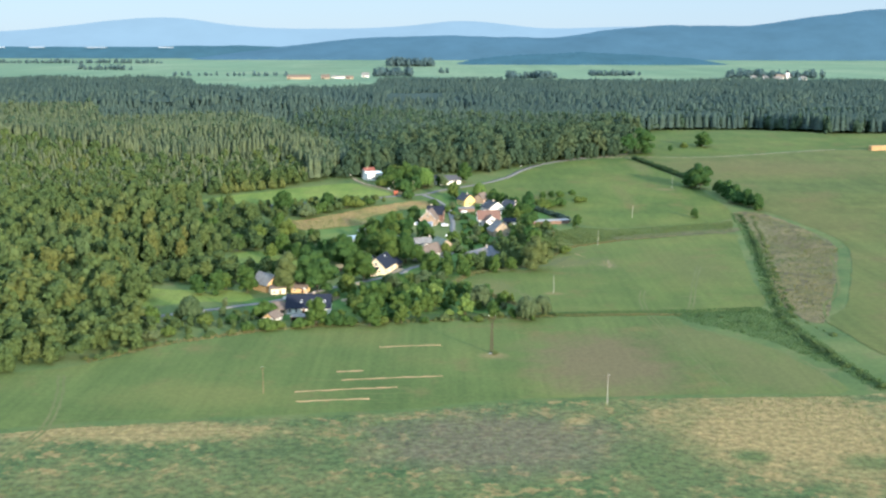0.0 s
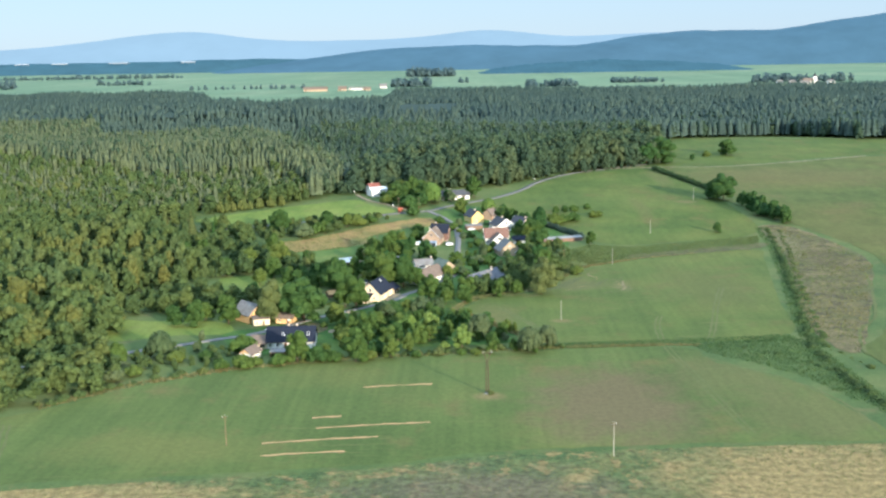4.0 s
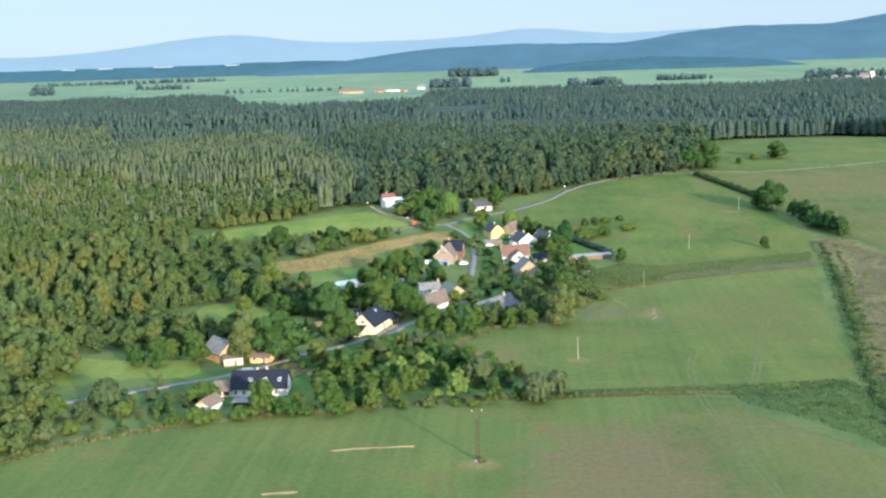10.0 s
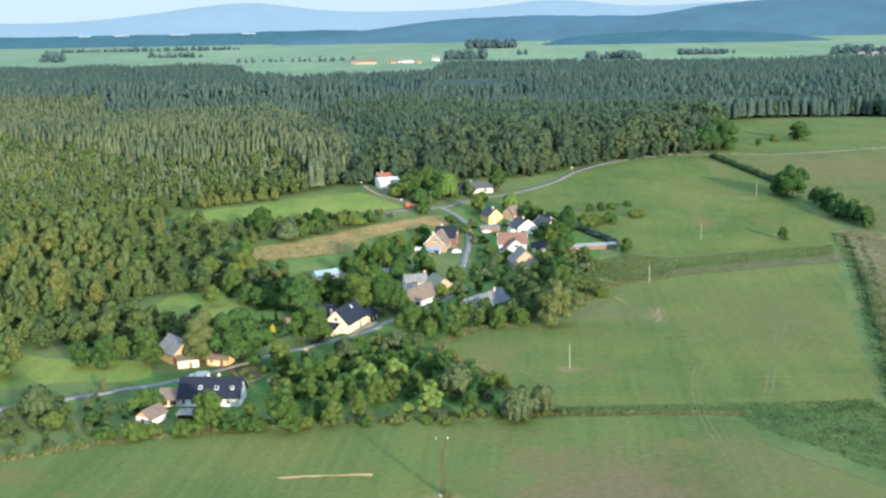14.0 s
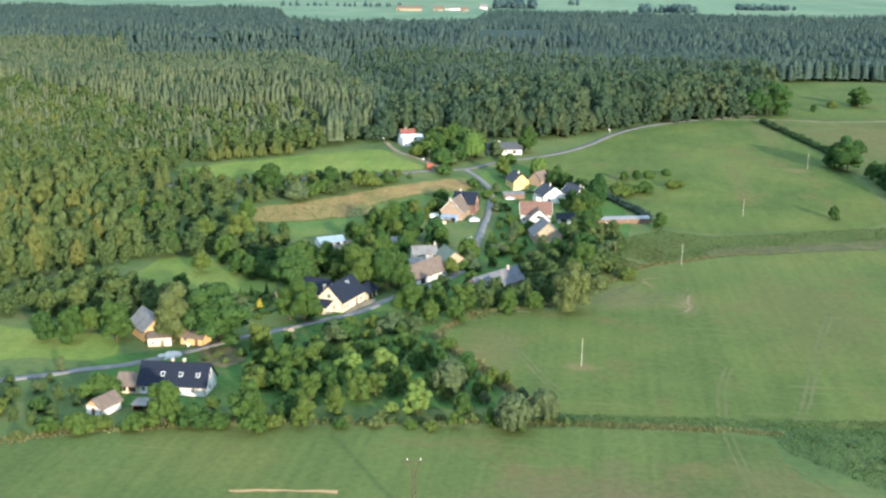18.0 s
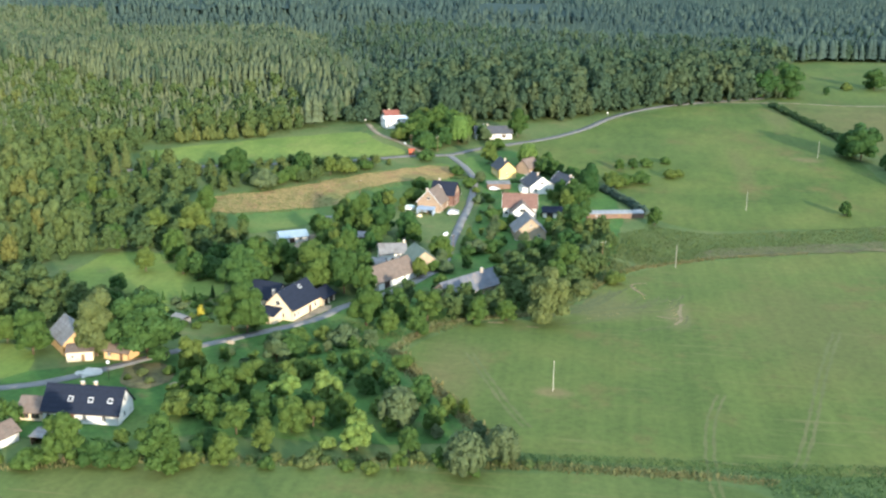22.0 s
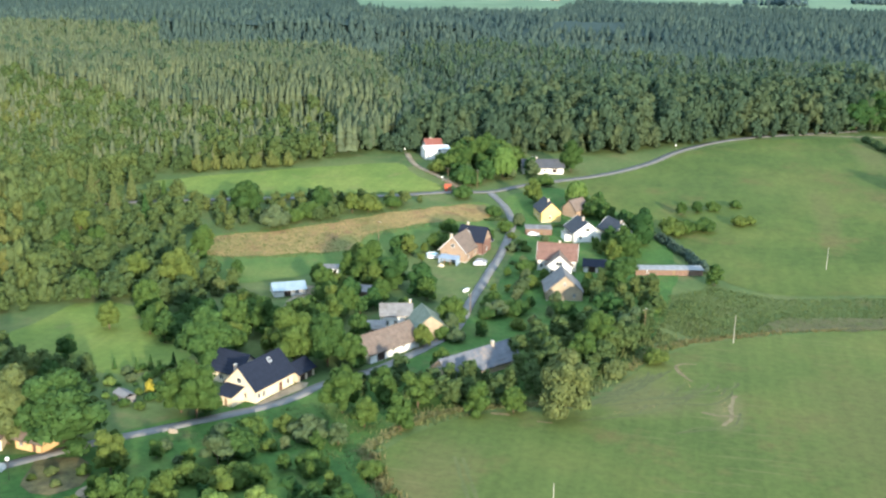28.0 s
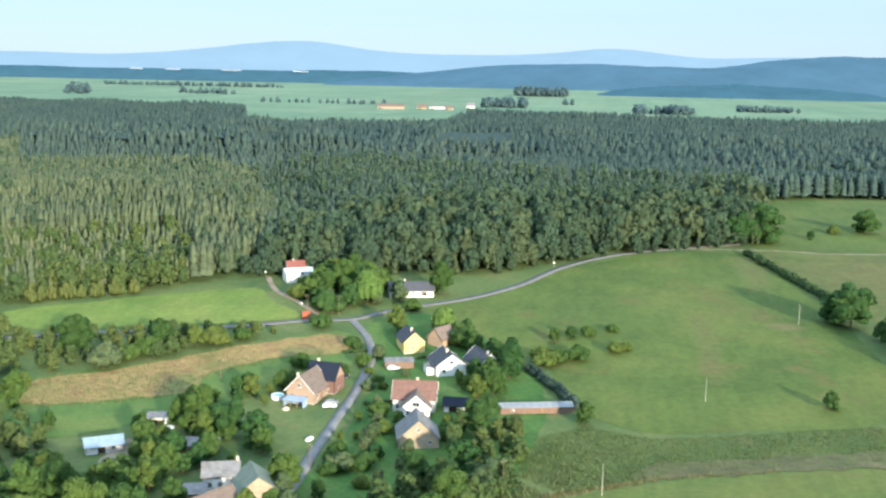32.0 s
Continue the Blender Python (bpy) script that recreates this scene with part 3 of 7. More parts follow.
worn("bare_scar", [(74.5, 534.5), (70.8, 534), (69.2, 531.5), (70.5, 527), (73.5, 522)], 1.1, M_SCAR, "curved strip of bare pale soil in the field", 0.07)
worn("bare_scar", [(84, 516), (82.6, 509), (83, 503), (81, 497)], 1.3, M_SCAR, "worn patch of bare pale soil in the field", 0.07)
worn("bare_scar", [(76, 503.5), (80, 502.5), (84.5, 503.5)], 1.0, M_SCAR, "short scrape of bare pale soil in the field", 0.075)
worn("bare_scar", [(29, 489.5), (33.5, 490)], 1.2, M_SCAR, "small bare spot at the field's edge", 0.07)
worn("bare_scar", [(40, 488), (43.5, 488.2)], 1.0, M_SCAR, "small bare spot at the field's edge", 0.07)
for dx in (0.0, 1.8):
    worn("wheel_track", [(90 + dx, 318), (86 + dx, 365), (82.5 + dx, 405), (84 + dx, 432), (88 + dx, 450)], 0.9, M_BARE, "worn wheel track across the fields")
    worn("wheel_track", [(100 + dx, 415), (104 + dx, 428), (110.5 + dx, 453), (117 + dx, 477), (124 + dx, 500)], 1.0, M_BARE, "faint wheel track across the mown field")
    worn("wheel_track", [(26 + dx, 466), (30 + dx, 456), (39 + dx, 434), (44 + dx, 424)], 1.0, M_BARE, "faint wheel track along the field edge")
    worn("wheel_track", [(-118 + dx, 236), (-112 + dx, 262), (-110 + dx, 284), (-116 + dx, 312), (-122 + dx, 330)], 1.1, M_BARE, "wheel track leading into the hay field")
for k in range(5):
    worn("tyre_mark", [(46 + k * 2.4, 497 + k * 1.5), (54 + k * 2.2, 507 + k * 2.5), (60 + k * 2, 520 + k * 2)], 1.0, M_TRODDEN, "dark curved tyre mark in the field corner", 0.066)
for k in range(26):
    q = random.Random(k)
    x, y = 64 + q.uniform(-15, 15), 506 + q.uniform(-12, 12)
    worn("tyre_mark", [(x - 7, y - 5 + q.uniform(-2, 2)), (x + q.uniform(-2, 2), y + q.uniform(-3, 1)), (x + 6, y + q.uniform(1, 5)), (x + 7, y + 8)], 0.6, (M_TRODDEN, M_BARE)[k % 2], "curved tyre mark scratched into the field", 0.068)
for x0, y0, x1, y1 in [(-20.5, 362.2, 1.4, 365), (-32.5, 333.5, -24, 334.7), (-30.2, 325.1, 2, 329), (-43.5, 313.6, -12, 318), (-42, 304.4, -20, 307)]:
    worn("straw_row", [(x0, y0), (x0 * 0.6 + x1 * 0.4, y0 * 0.6 + y1 * 0.4 + 0.3), (x1, y1)], 1.3, M_STRAW, "row of pale dry straw on the mown field", 0.07)
worn("track_field", [(94, 392), (106, 376), (115, 366), (125, 342), (126, 316)], 1.1, M_BARE, "dry dirt track along a field edge")
worn("field_edge_track", [(197, 526), (190, 500), (172, 446), (158, 424), (150, 396)], 1.6, M_BARE, "dry dirt track along a fallow strip", 0.17)
worn("track_upper", [(110, 838), (160, 845), (217, 849), (330, 892)], 2.2, M_DIRT, "dirt track between two meadows", 0.17)
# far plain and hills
patch("far_plain", [(-4000, 1900), (-1200, 1790), (-420, 1750), (-300, 1410), (-150, 1380), (-100, 1500), (-60, 1740), (300, 1760), (1200, 1800), (4500, 1900), (4500, 4400), (-4000, 4400)], M_HAZEFIELD, "flat pale green farmland far off, blued by haze", 0.5, 120, 5)


def hill(name, skyline, y, base, depth, material, label, seed, rough=2.0):
    """A long ridge: a rounded front that falls towards the plain, with an uneven skyline through (x, z) knots."""
    n = 260
    kx, kz = [q[0] for q in skyline], [q[1] for q in skyline]
    xx = np.linspace(kx[0], kx[-1], n)
    top = np.interp(xx, kx, kz)
    for _ in range(2):
        top = np.convolve(np.pad(top, 2, mode="edge"), np.ones(5) / 5, "valid")
    rs = np.random.RandomState(seed)
    top = top + np.convolve(rs.uniform(-1, 1, n + 2), np.ones(3) / 3, "valid") * rough
    rows = 14
    verts, faces = [], []
    for r in range(rows):
        u = r / (rows - 1)
        for k in range(n):
            verts.append((xx[k], y - depth * (1 - u) + rs.uniform(-1, 1) * 8, base + (top[k] - base) * math.sin(u * 1.5708) ** 0.8))
    for r in range(rows - 1):
        for k in range(n - 1):
            faces.append((r * n + k, r * n + k + 1, (r + 1) * n + k + 1, (r + 1) * n + k))
    return sheet(name, verts, faces, material, label, "hill")


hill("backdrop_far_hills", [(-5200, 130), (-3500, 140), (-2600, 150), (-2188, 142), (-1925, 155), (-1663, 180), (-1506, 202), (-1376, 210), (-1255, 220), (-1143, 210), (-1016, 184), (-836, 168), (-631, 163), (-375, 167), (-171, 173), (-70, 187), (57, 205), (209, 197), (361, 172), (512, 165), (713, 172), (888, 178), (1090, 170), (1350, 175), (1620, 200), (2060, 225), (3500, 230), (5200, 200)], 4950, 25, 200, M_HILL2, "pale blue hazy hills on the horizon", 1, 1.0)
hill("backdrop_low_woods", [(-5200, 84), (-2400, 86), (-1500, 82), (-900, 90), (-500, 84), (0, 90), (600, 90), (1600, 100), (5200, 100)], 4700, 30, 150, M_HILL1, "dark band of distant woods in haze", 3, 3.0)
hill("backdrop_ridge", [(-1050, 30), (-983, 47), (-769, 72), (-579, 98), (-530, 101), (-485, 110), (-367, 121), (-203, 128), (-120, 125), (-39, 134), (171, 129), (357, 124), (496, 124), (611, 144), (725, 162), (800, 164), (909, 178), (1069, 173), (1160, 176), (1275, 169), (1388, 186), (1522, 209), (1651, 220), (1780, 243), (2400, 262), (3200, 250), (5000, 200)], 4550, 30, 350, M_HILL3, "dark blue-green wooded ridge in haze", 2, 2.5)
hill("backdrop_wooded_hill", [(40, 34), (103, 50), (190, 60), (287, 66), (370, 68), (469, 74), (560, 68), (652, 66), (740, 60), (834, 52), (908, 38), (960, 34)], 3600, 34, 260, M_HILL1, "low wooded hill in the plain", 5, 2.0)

# ---- trees ----
def blob(rs, c, r, seg=7, rings=5, rough=0.25):
    """A lumpy closed ball as vertex and face arrays."""
    v, f = [(c[0], c[1], c[2] - r[2])], []
    for a in range(1, rings):
        for k in range(seg):
            th, ph = math.pi * a / rings, 6.2832 * (k + 0.5 * (a % 2)) / seg
            s = 1 + rs.uniform(-rough, rough)
            v.append((c[0] + r[0] * s * math.sin(th) * math.cos(ph), c[1] + r[1] * s * math.sin(th) * math.sin(ph), c[2] - r[2] * s * math.cos(th)))
    v.append((c[0], c[1], c[2] + r[2]))
    last = len(v) - 1
    for k in range(seg):
        f.append((0, 1 + (k + 1) % seg, 1 + k))
        for a in range(rings - 2):
            p, q = 1 + a * seg + k, 1 + a * seg + (k + 1) % seg
            f += [(p, q, q + seg), (p, q + seg, p + seg)]
        f.append((last, last - seg + k, last - seg + (k + 1) % seg))
    return np.array(v), np.array(f)


def cards(rs, lobes, count, size, loose=0.4):
    """Leaf clumps: small triangles strewn over the outer skin of the lobes, mostly facing outwards."""
    C, R = np.array([c for c, _ in lobes], float), np.array([r for _, r in lobes], float)
    weights = R[:, 0] * R[:, 2]
    n = count * 3
    pick = rs.choice(len(lobes), n, p=weights / weights.sum())
    d = rs.normal(size=(n, 3))
    d /= np.linalg.norm(d, axis=1)[:, None]
    d[:, 2] = np.where(d[:, 2] < -0.5, -d[:, 2], d[:, 2])
    p = C[pick] + d * R[pick] * rs.uniform(0.9, 1.1, (n, 1))
    hidden = np.zeros(n, bool)
    for k in range(len(lobes)):
        hidden |= ((((p - C[k]) / R[k]) ** 2).sum(1) < 0.75) & (pick != k)
    p, d = p[~hidden][:count], d[~hidden][:count]
    n = len(p)
    nrm = d + rs.normal(size=(n, 3)) * loose
    nrm /= np.linalg.norm(nrm, axis=1)[:, None]
    a = np.cross(nrm, rs.normal(size=(n, 3)))
    a /= np.linalg.norm(a, axis=1)[:, None]
    b = np.cross(nrm, a)
    q = size * rs.uniform(0.6, 1.35, (n, 1))
    v = np.stack([p + a * q, p - a * q * 0.5 + b * q * 0.87, p - a * q * 0.5 - b * q * 0.87], 1).reshape(-1, 3)
    return v, np.arange(3 * n).reshape(-1, 3)


def stacked(pieces):
    vs, fs, n = [], [], 0
    for v, f in pieces:
        vs.append(v)
        fs.append(f + n)
        n += len(v)
    return np.concatenate(vs), np.concatenate(fs)


def lobes_for(rs, kind):
    """Lobes of a crown one metre high standing on z = 0 (trunk included in the height)."""
    if kind == "round":
        out = [((0, 0, 0.47), (0.27, 0.27, 0.35))]
        for k in range(15):
            a, z = 2.4 * k + rs.uniform(-0.5, 0.5), 0.2 + 0.045 * k + rs.uniform(-0.06, 0.06)
            q = 0.36 * (1 - ((z - 0.42) / 0.6) ** 2) * rs.uniform(0.55, 1.0)
            size = rs.uniform(0.1, 0.185)
            out.append(((q * math.cos(a), q * math.sin(a), z), (size, size, size * rs.uniform(0.75, 1.1))))
        out.append(((rs.uniform(-0.1, 0.1), rs.uniform(-0.1, 0.1), 0.86), (0.12, 0.12, 0.13)))
    elif kind == "tall":
        out = [((0, 0, 0.5), (0.2, 0.2, 0.4))]
        for k in range(9):
            a, z = 2.4 * k + rs.uniform(-0.3, 0.3), 0.15 + 0.085 * k
            s = 0.17 * (1.1 - 0.5 * abs(z - 0.4))
            out.append(((0.13 * math.cos(a), 0.13 * math.sin(a), z), (s, s, 0.15)))
    elif kind == "spruce":
        out = []
        for k in range(8):
            z, r = 0.1 + 0.112 * k, 0.23 * (1 - k / 8.6)
            out.append(((0, 0, z + 0.03), (r * 0.75, r * 0.75, 0.09)))
            for j in range(4 if k < 6 else 0):
                a = 6.2832 * j / 4 + 0.8 * k
                out.append(((r * 0.62 * math.cos(a), r * 0.62 * math.sin(a), z), (r * 0.42, r * 0.42, 0.05)))
    elif kind == "bush":
        out = [((0, 0, 0.42), (0.45, 0.45, 0.42))]
        for k in range(6):
            a = 6.2832 * k / 6 + rs.uniform(-0.4, 0.4)
            out.append(((0.4 * math.cos(a), 0.4 * math.sin(a), rs.uniform(0.25, 0.5)), (0.26, 0.26, rs.uniform(0.24, 0.34))))
        out.append(((rs.uniform(-0.1, 0.1), 0, 0.72), (0.27, 0.27, 0.24)))
    elif kind == "loose":
        out = []
        for k in range(11):
            a, z = 2.4 * k + rs.uniform(-0.3, 0.3), rs.uniform(0.18, 0.88)
            q = 0.36 * (1.1 - abs(z - 0.5)) * rs.uniform(0.5, 1)
            out.append(((q * math.cos(a), q * math.sin(a), z), (rs.uniform(0.12, 0.19),) * 2 + (rs.uniform(0.09, 0.14),)))
        out.append(((0, 0, 0.55), (0.22, 0.22, 0.25)))
    else:
        out = [((0, 0, 0.62), (0.36, 0.36, 0.3))]
        for k in range(9):
            a = 6.2832 * k / 9 + rs.uniform(-0.2, 0.2)
            out.append(((0.33 * math.cos(a), 0.33 * math.sin(a), rs.uniform(0.32, 0.42)), (0.13, 0.13, rs.uniform(0.24, 0.3))))
    return out


def crown_mesh(name, kind, seed, count, size, material):
    rs = np.random.RandomState(seed)
    lobes = lobes_for(rs, kind)
    pieces = [blob(rs, c, tuple(0.86 * q for q in r), 6, 4, 0.16) for c, r in lobes]
    pieces.append(cards(rs, lobes, count, size))
    v, f = stacked(pieces)
    me = bpy.data.meshes.new(name)
    me.from_pydata(v.tolist(), [], f.tolist())
    me.materials.append(material)
    me.polygons.foreach_set("use_smooth", np.ones(len(me.polygons), bool))
    return me


def trunk_mesh(name, seed, height_=0.5, r=0.022):
    rs = np.random.RandomState(seed)
    bm = tube_bm([(0, 0, -0.03), (0.005, 0, 0.12), (rs.uniform(-0.02, 0.02), rs.uniform(-0.02, 0.02), height_)], [r * 1.3, r, r * 0.5], 7)
    for k in range(4):
        a = 6.2832 * k / 4 + rs.uniform(-0.4, 0.4)
        lim = tube_bm([(0, 0, 0.2 + 0.05 * k), (0.1 * math.cos(a), 0.1 * math.sin(a), 0.33 + 0.05 * k), (0.22 * math.cos(a), 0.22 * math.sin(a), 0.45 + 0.05 * k)], [r * 0.55, r * 0.4, r * 0.15], 5)
        me = bpy.data.meshes.new("limb")
        lim.to_mesh(me)
        lim.free()
        bm.from_mesh(me)
        bpy.data.meshes.remove(me)
    me = bpy.data.meshes.new(name)
    bm.to_mesh(me)
    bm.free()
    me.materials.append(M_BARK)
    return me


def conifer(rs, tiers=5, sides=5):
    """A forest conifer one metre high: ragged, blunt tiers of boughs above a hidden stem."""
    pieces = []
    for k in range(tiers):
        u = k / tiers
        z0, z1 = 0.16 + 0.78 * u, 0.16 + 0.78 * (u + 2.3 / tiers)
        r = 0.17 * (1 - u) ** 0.45 + 0.01
        ring = []
        for s in range(sides * 2):
            a = 6.2832 * s / (sides * 2) + k
            q = r * (1.0 if s % 2 else 0.8) * rs.uniform(0.86, 1.14)
            ring.append((q * math.cos(a), q * math.sin(a), z0 + (0 if s % 2 else 0.03) + rs.uniform(-0.02, 0.02)))
        v = np.array(ring + [(rs.uniform(-0.015, 0.015), rs.uniform(-0.015, 0.015), min(1.0, z1))])
        f = np.array([(s, (s + 1) % (sides * 2), sides * 2) for s in range(sides * 2)])
        pieces.append((v, f))
    return stacked(pieces)


def wood(name, templates, spots, material, label, seed, tone=(0.0, 1.0), own=0.55):
    """Many trees in one mesh: each a turned and stretched copy of a template, with its own tone."""
    rs = np.random.RandomState(seed)
    V, Fs, tones, n = [], [], [], 0
    for x, y, h, w in spots:
        v, f = templates[rs.randint(len(templates))]
        a = rs.uniform(0, 6.2832)
        c, s = math.cos(a), math.sin(a)
        lean = rs.uniform(-0.03, 0.03, 2)
        q = np.stack([(v[:, 0] * c - v[:, 1] * s) * w + v[:, 2] * h * lean[0] + x, (v[:, 0] * s + v[:, 1] * c) * w + v[:, 2] * h * lean[1] + y, v[:, 2] * h + hz(x, y) - 0.2], 1)
        V.append(q)
        Fs.append(f + n)
        n += len(v)
        b = 0.5 + 0.5 * noise.noise(Vector((x / 70, y / 70, seed))) * 1.6
        tones.append(np.full(len(v), np.clip(0.6 * b + 0.4 * rs.rand() if tone is None else tone[0] + (tone[1] - tone[0]) * np.clip((1 - own) * b + own * rs.rand(), 0, 1), 0, 1)))
    V, Fs, tones = np.concatenate(V), np.concatenate(Fs), np.concatenate(tones)
    me = bpy.data.meshes.new(name)
    me.vertices.add(len(V))
    me.vertices.foreach_set("co", V.ravel())
    me.loops.add(Fs.size)
    me.loops.foreach_set("vertex_index", Fs.ravel().astype(np.int32))
    me.polygons.add(len(Fs))
    me.polygons.foreach_set("loop_start", np.arange(0, Fs.size, 3, dtype=np.int32))
    me.polygons.foreach_set("use_smooth", np.ones(len(Fs), bool))
    me.update(calc_edges=True)
    att = me.attributes.new("tone", "FLOAT", "POINT")
    att.data.foreach_set("value", tones.astype(np.float32))
    me.materials.append(material)
    return tagged(new(name, me), label, "wood", "", "stuff")


def strewn(rs, poly, gap, low, high, wide, holes=()):
    """Tree places in a polygon on a jittered grid: x, y, height, width."""
    poly = np.array(poly, float)
    lo, hi = poly.min(0), poly.max(0)
    xx, yy = np.meshgrid(np.arange(lo[0], hi[0], gap), np.arange(lo[1], hi[1], gap))
    xx = xx.ravel() + rs.uniform(-0.45, 0.45, xx.size) * gap
    yy = yy.ravel() + rs.uniform(-0.45, 0.45, yy.size) * gap
    ok = inside(poly, xx, yy) & (xx > np.minimum(-0.43 * yy - 20, 304 - 0.8 * yy)) & (xx < 0.43 * yy + 30)
    for h in holes:
        ok &= ~inside(np.array(h, float), xx, yy)
    xx, yy = xx[ok], yy[ok]
    hh = rs.uniform(low, high, len(xx)) * np.array([1 + 0.3 * noise.noise(Vector((a / 110, b / 70, 3.0))) + 0.08 * noise.noise(Vector((a / 17, b / 21, 8.0))) for a, b in zip(xx, yy)])
    return np.stack([xx, yy, hh, hh * rs.uniform(wide * 0.8, wide * 1.2, len(xx))], 1)


RS = np.random.RandomState(7)
SPRUCE = [conifer(np.random.RandomState(k), 5, 4) for k in range(6)]
SPRUCE_FAR = [conifer(np.random.RandomState(20 + k), 3, 3) for k in range(5)]
BROAD = []
for k in range(6):
    rs_ = np.random.RandomState(40 + k)
    lb = lobes_for(rs_, ("round", "tall", "round", "loose", "tall", "round")[k])
    BROAD.append(stacked([blob(rs_, c, tuple(0.84 * q for q in r), 5, 3, 0.2) for c, r in lb] + [cards(rs_, lb, 280, 0.078)]))

BROAD_FAR = []
for k in range(4):
    rs_ = np.random.RandomState(80 + k)
    lb = lobes_for(rs_, ("round", "tall")[k % 2])
    BROAD_FAR.append(stacked([blob(rs_, c, tuple(0.95 * q for q in r), 5, 3, 0.16) for c, r in lb[:6]] + [cards(rs_, lb, 50, 0.1)]))

CLEARING = [(-300, 1400), (-150, 1370), (-95, 1480), (-100, 1900), (-470, 1900)]
WOOD_FRONT = [(-500, 640), (-330, 650), (-220, 662), (-148, 690), (-115, 707), (-82, 729), (-64, 752), (-38, 758), (5, 768), (36, 778), (54, 795), (80, 822), (120, 842), (160, 868), (165, 905), (172, 1000), (-700, 1000)]
WOOD_WEST = [(-500, 640), (-330, 650), (-220, 662), (-148, 690), (-115, 707), (-82, 729), (-70, 752), (-86, 845), (-133, 944), (-152, 1000), (-700, 1000)]
WOOD_EAST = [(-64, 752), (-38, 758), (5, 768), (36, 778), (54, 795), (80, 822), (120, 842), (160, 868), (165, 905), (172, 1000), (-152, 1000), (-133, 944), (-86, 845), (-70, 752)]
WOOD_BACK = [(-900, 1000), (172, 1000), (250, 1050), (318, 1075), (362, 998), (560, 1016), (1000, 1050), (1000, 1640), (560, 1700), (270, 1660), (110, 1690), (-60, 1720), (-300, 1740), (-1000, 1780)]
NEAR_STRIP = [(172, 1000), (250, 1050), (318, 1075), (362, 998), (560, 1016), (800, 1036), (800, 1140), (560, 1130), (362, 1120), (318, 1160), (172, 1120)]
YOUNG = [(-520, 640), (-330, 650), (-220, 662), (-152, 690), (-118, 707), (-88, 727), (-100, 758), (-120, 786), (-160, 772), (-200, 762), (-330, 800), (-520, 830)]
MIXED = [(-330, 640), (-210, 600), (-168, 622), (-160, 645), (-152, 664), (-142, 684), (-104, 704), (-82, 729), (-96, 742), (-160, 712), (-330, 690)]
LEAFWOOD = [(-66, 748), (-38, 756), (5, 766), (36, 776), (54, 793), (80, 820), (120, 841), (162, 868), (167, 905), (150, 926), (60, 900), (-20, 850), (-62, 800)]
LOW_A = [(-330, 1010), (-216, 1042), (-136, 1087), (-48, 1147), (30, 1170), (30, 1085), (-35, 1061), (-110, 996), (-187, 971), (-300, 950)]
LOW_B = [(-640, 1400), (-435, 1435), (-359, 1498), (-244, 1468), (-150, 1440), (-204, 1326), (-296, 1327), (-371, 1295), (-640, 1280)]
wood("spruce_wood_west", SPRUCE, strewn(RS, WOOD_WEST, 3.5, 15.5, 19, 0.72, [YOUNG, LEAFWOOD, LOW_A]), M_PINE, "tall mixed pine and spruce wood on a sunlit slope", 1, (0.0, 0.8), 0.25)
wood("broadleaves_in_spruce", BROAD_FAR, strewn(RS, WOOD_WEST, 11, 15, 20, 0.5, [YOUNG, LEAFWOOD, LOW_A]), M_LEAFWOOD, "broadleaved crowns among pine and spruce", 26, (0.0, 1.0))
wood("spruce_wood_front", SPRUCE, strewn(RS, WOOD_EAST, 3.6, 16, 20, 0.75, [YOUNG, LEAFWOOD, LOW_A]), M_CONIFER, "dense dark spruce wood behind the village", 19, (0.0, 0.8), 0.3)
wood("young_plantation", SPRUCE, strewn(RS, YOUNG, 3.6, 8.5, 12, 0.85), M_PINE, "young conifer plantation below the old wood", 7, (0.1, 1.0), 0.35)
wood("broadleaves_in_spruce", BROAD_FAR, strewn(RS, WOOD_EAST, 9, 17, 22, 0.5, [YOUNG, LEAFWOOD, LOW_A]), M_LEAFWOOD, "broadleaved crowns among the spruce", 16, (0.0, 0.8))
wood("mixed_edge", BROAD, strewn(RS, MIXED, 6.5, 6, 14, 0.85), M_BROAD, "mixed young trees at the foot of the wood", 8, (0.0, 0.8))
wood("leaf_wood", [BROAD[0], BROAD[2], BROAD[5], BROAD[3]], strewn(RS, LEAFWOOD, 6.6, 16, 23, 0.68), M_LEAFWOOD, "tall broadleaved wood above the village road", 9, (0.0, 1.0))
wood("scattered_broadleaves", BROAD, strewn(RS, YOUNG, 7.5, 7, 14, 0.72), M_BROAD, "broadleaved trees scattered through the plantation", 10, (0.0, 0.8))
wood("spruce_wood_back", SPRUCE_FAR, strewn(RS, WOOD_BACK, 6.0, 16, 21, 0.95, [CLEARING, LOW_A, LOW_B, NEAR_STRIP, [(-62, 1190), (0, 1200), (6, 1262), (-58, 1255)]]), M_HAZESPRUCE, "dark spruce forest stretching over low hills", 2, (0.0, 0.8), 0.25)
wood("forest_edge", SPRUCE, strewn(RS, NEAR_STRIP, 6.0, 15, 21, 0.95), M_HAZESPRUCE, "spruce trees along the far edge of a pasture", 14, (0.0, 0.6))
wood("forest_edge", BROAD_FAR, strewn(RS, NEAR_STRIP, 10.0, 12, 18, 0.75), M_LEAFWOOD, "broadleaved trees mixed into the forest edge", 15, (0.0, 0.5))
wood("thinned_strip", SPRUCE_FAR, strewn(RS, LOW_A, 4.6, 10, 15, 0.9), M_HAZESPRUCE, "strip of young spruce between tall stands", 11, (0.3, 0.8))
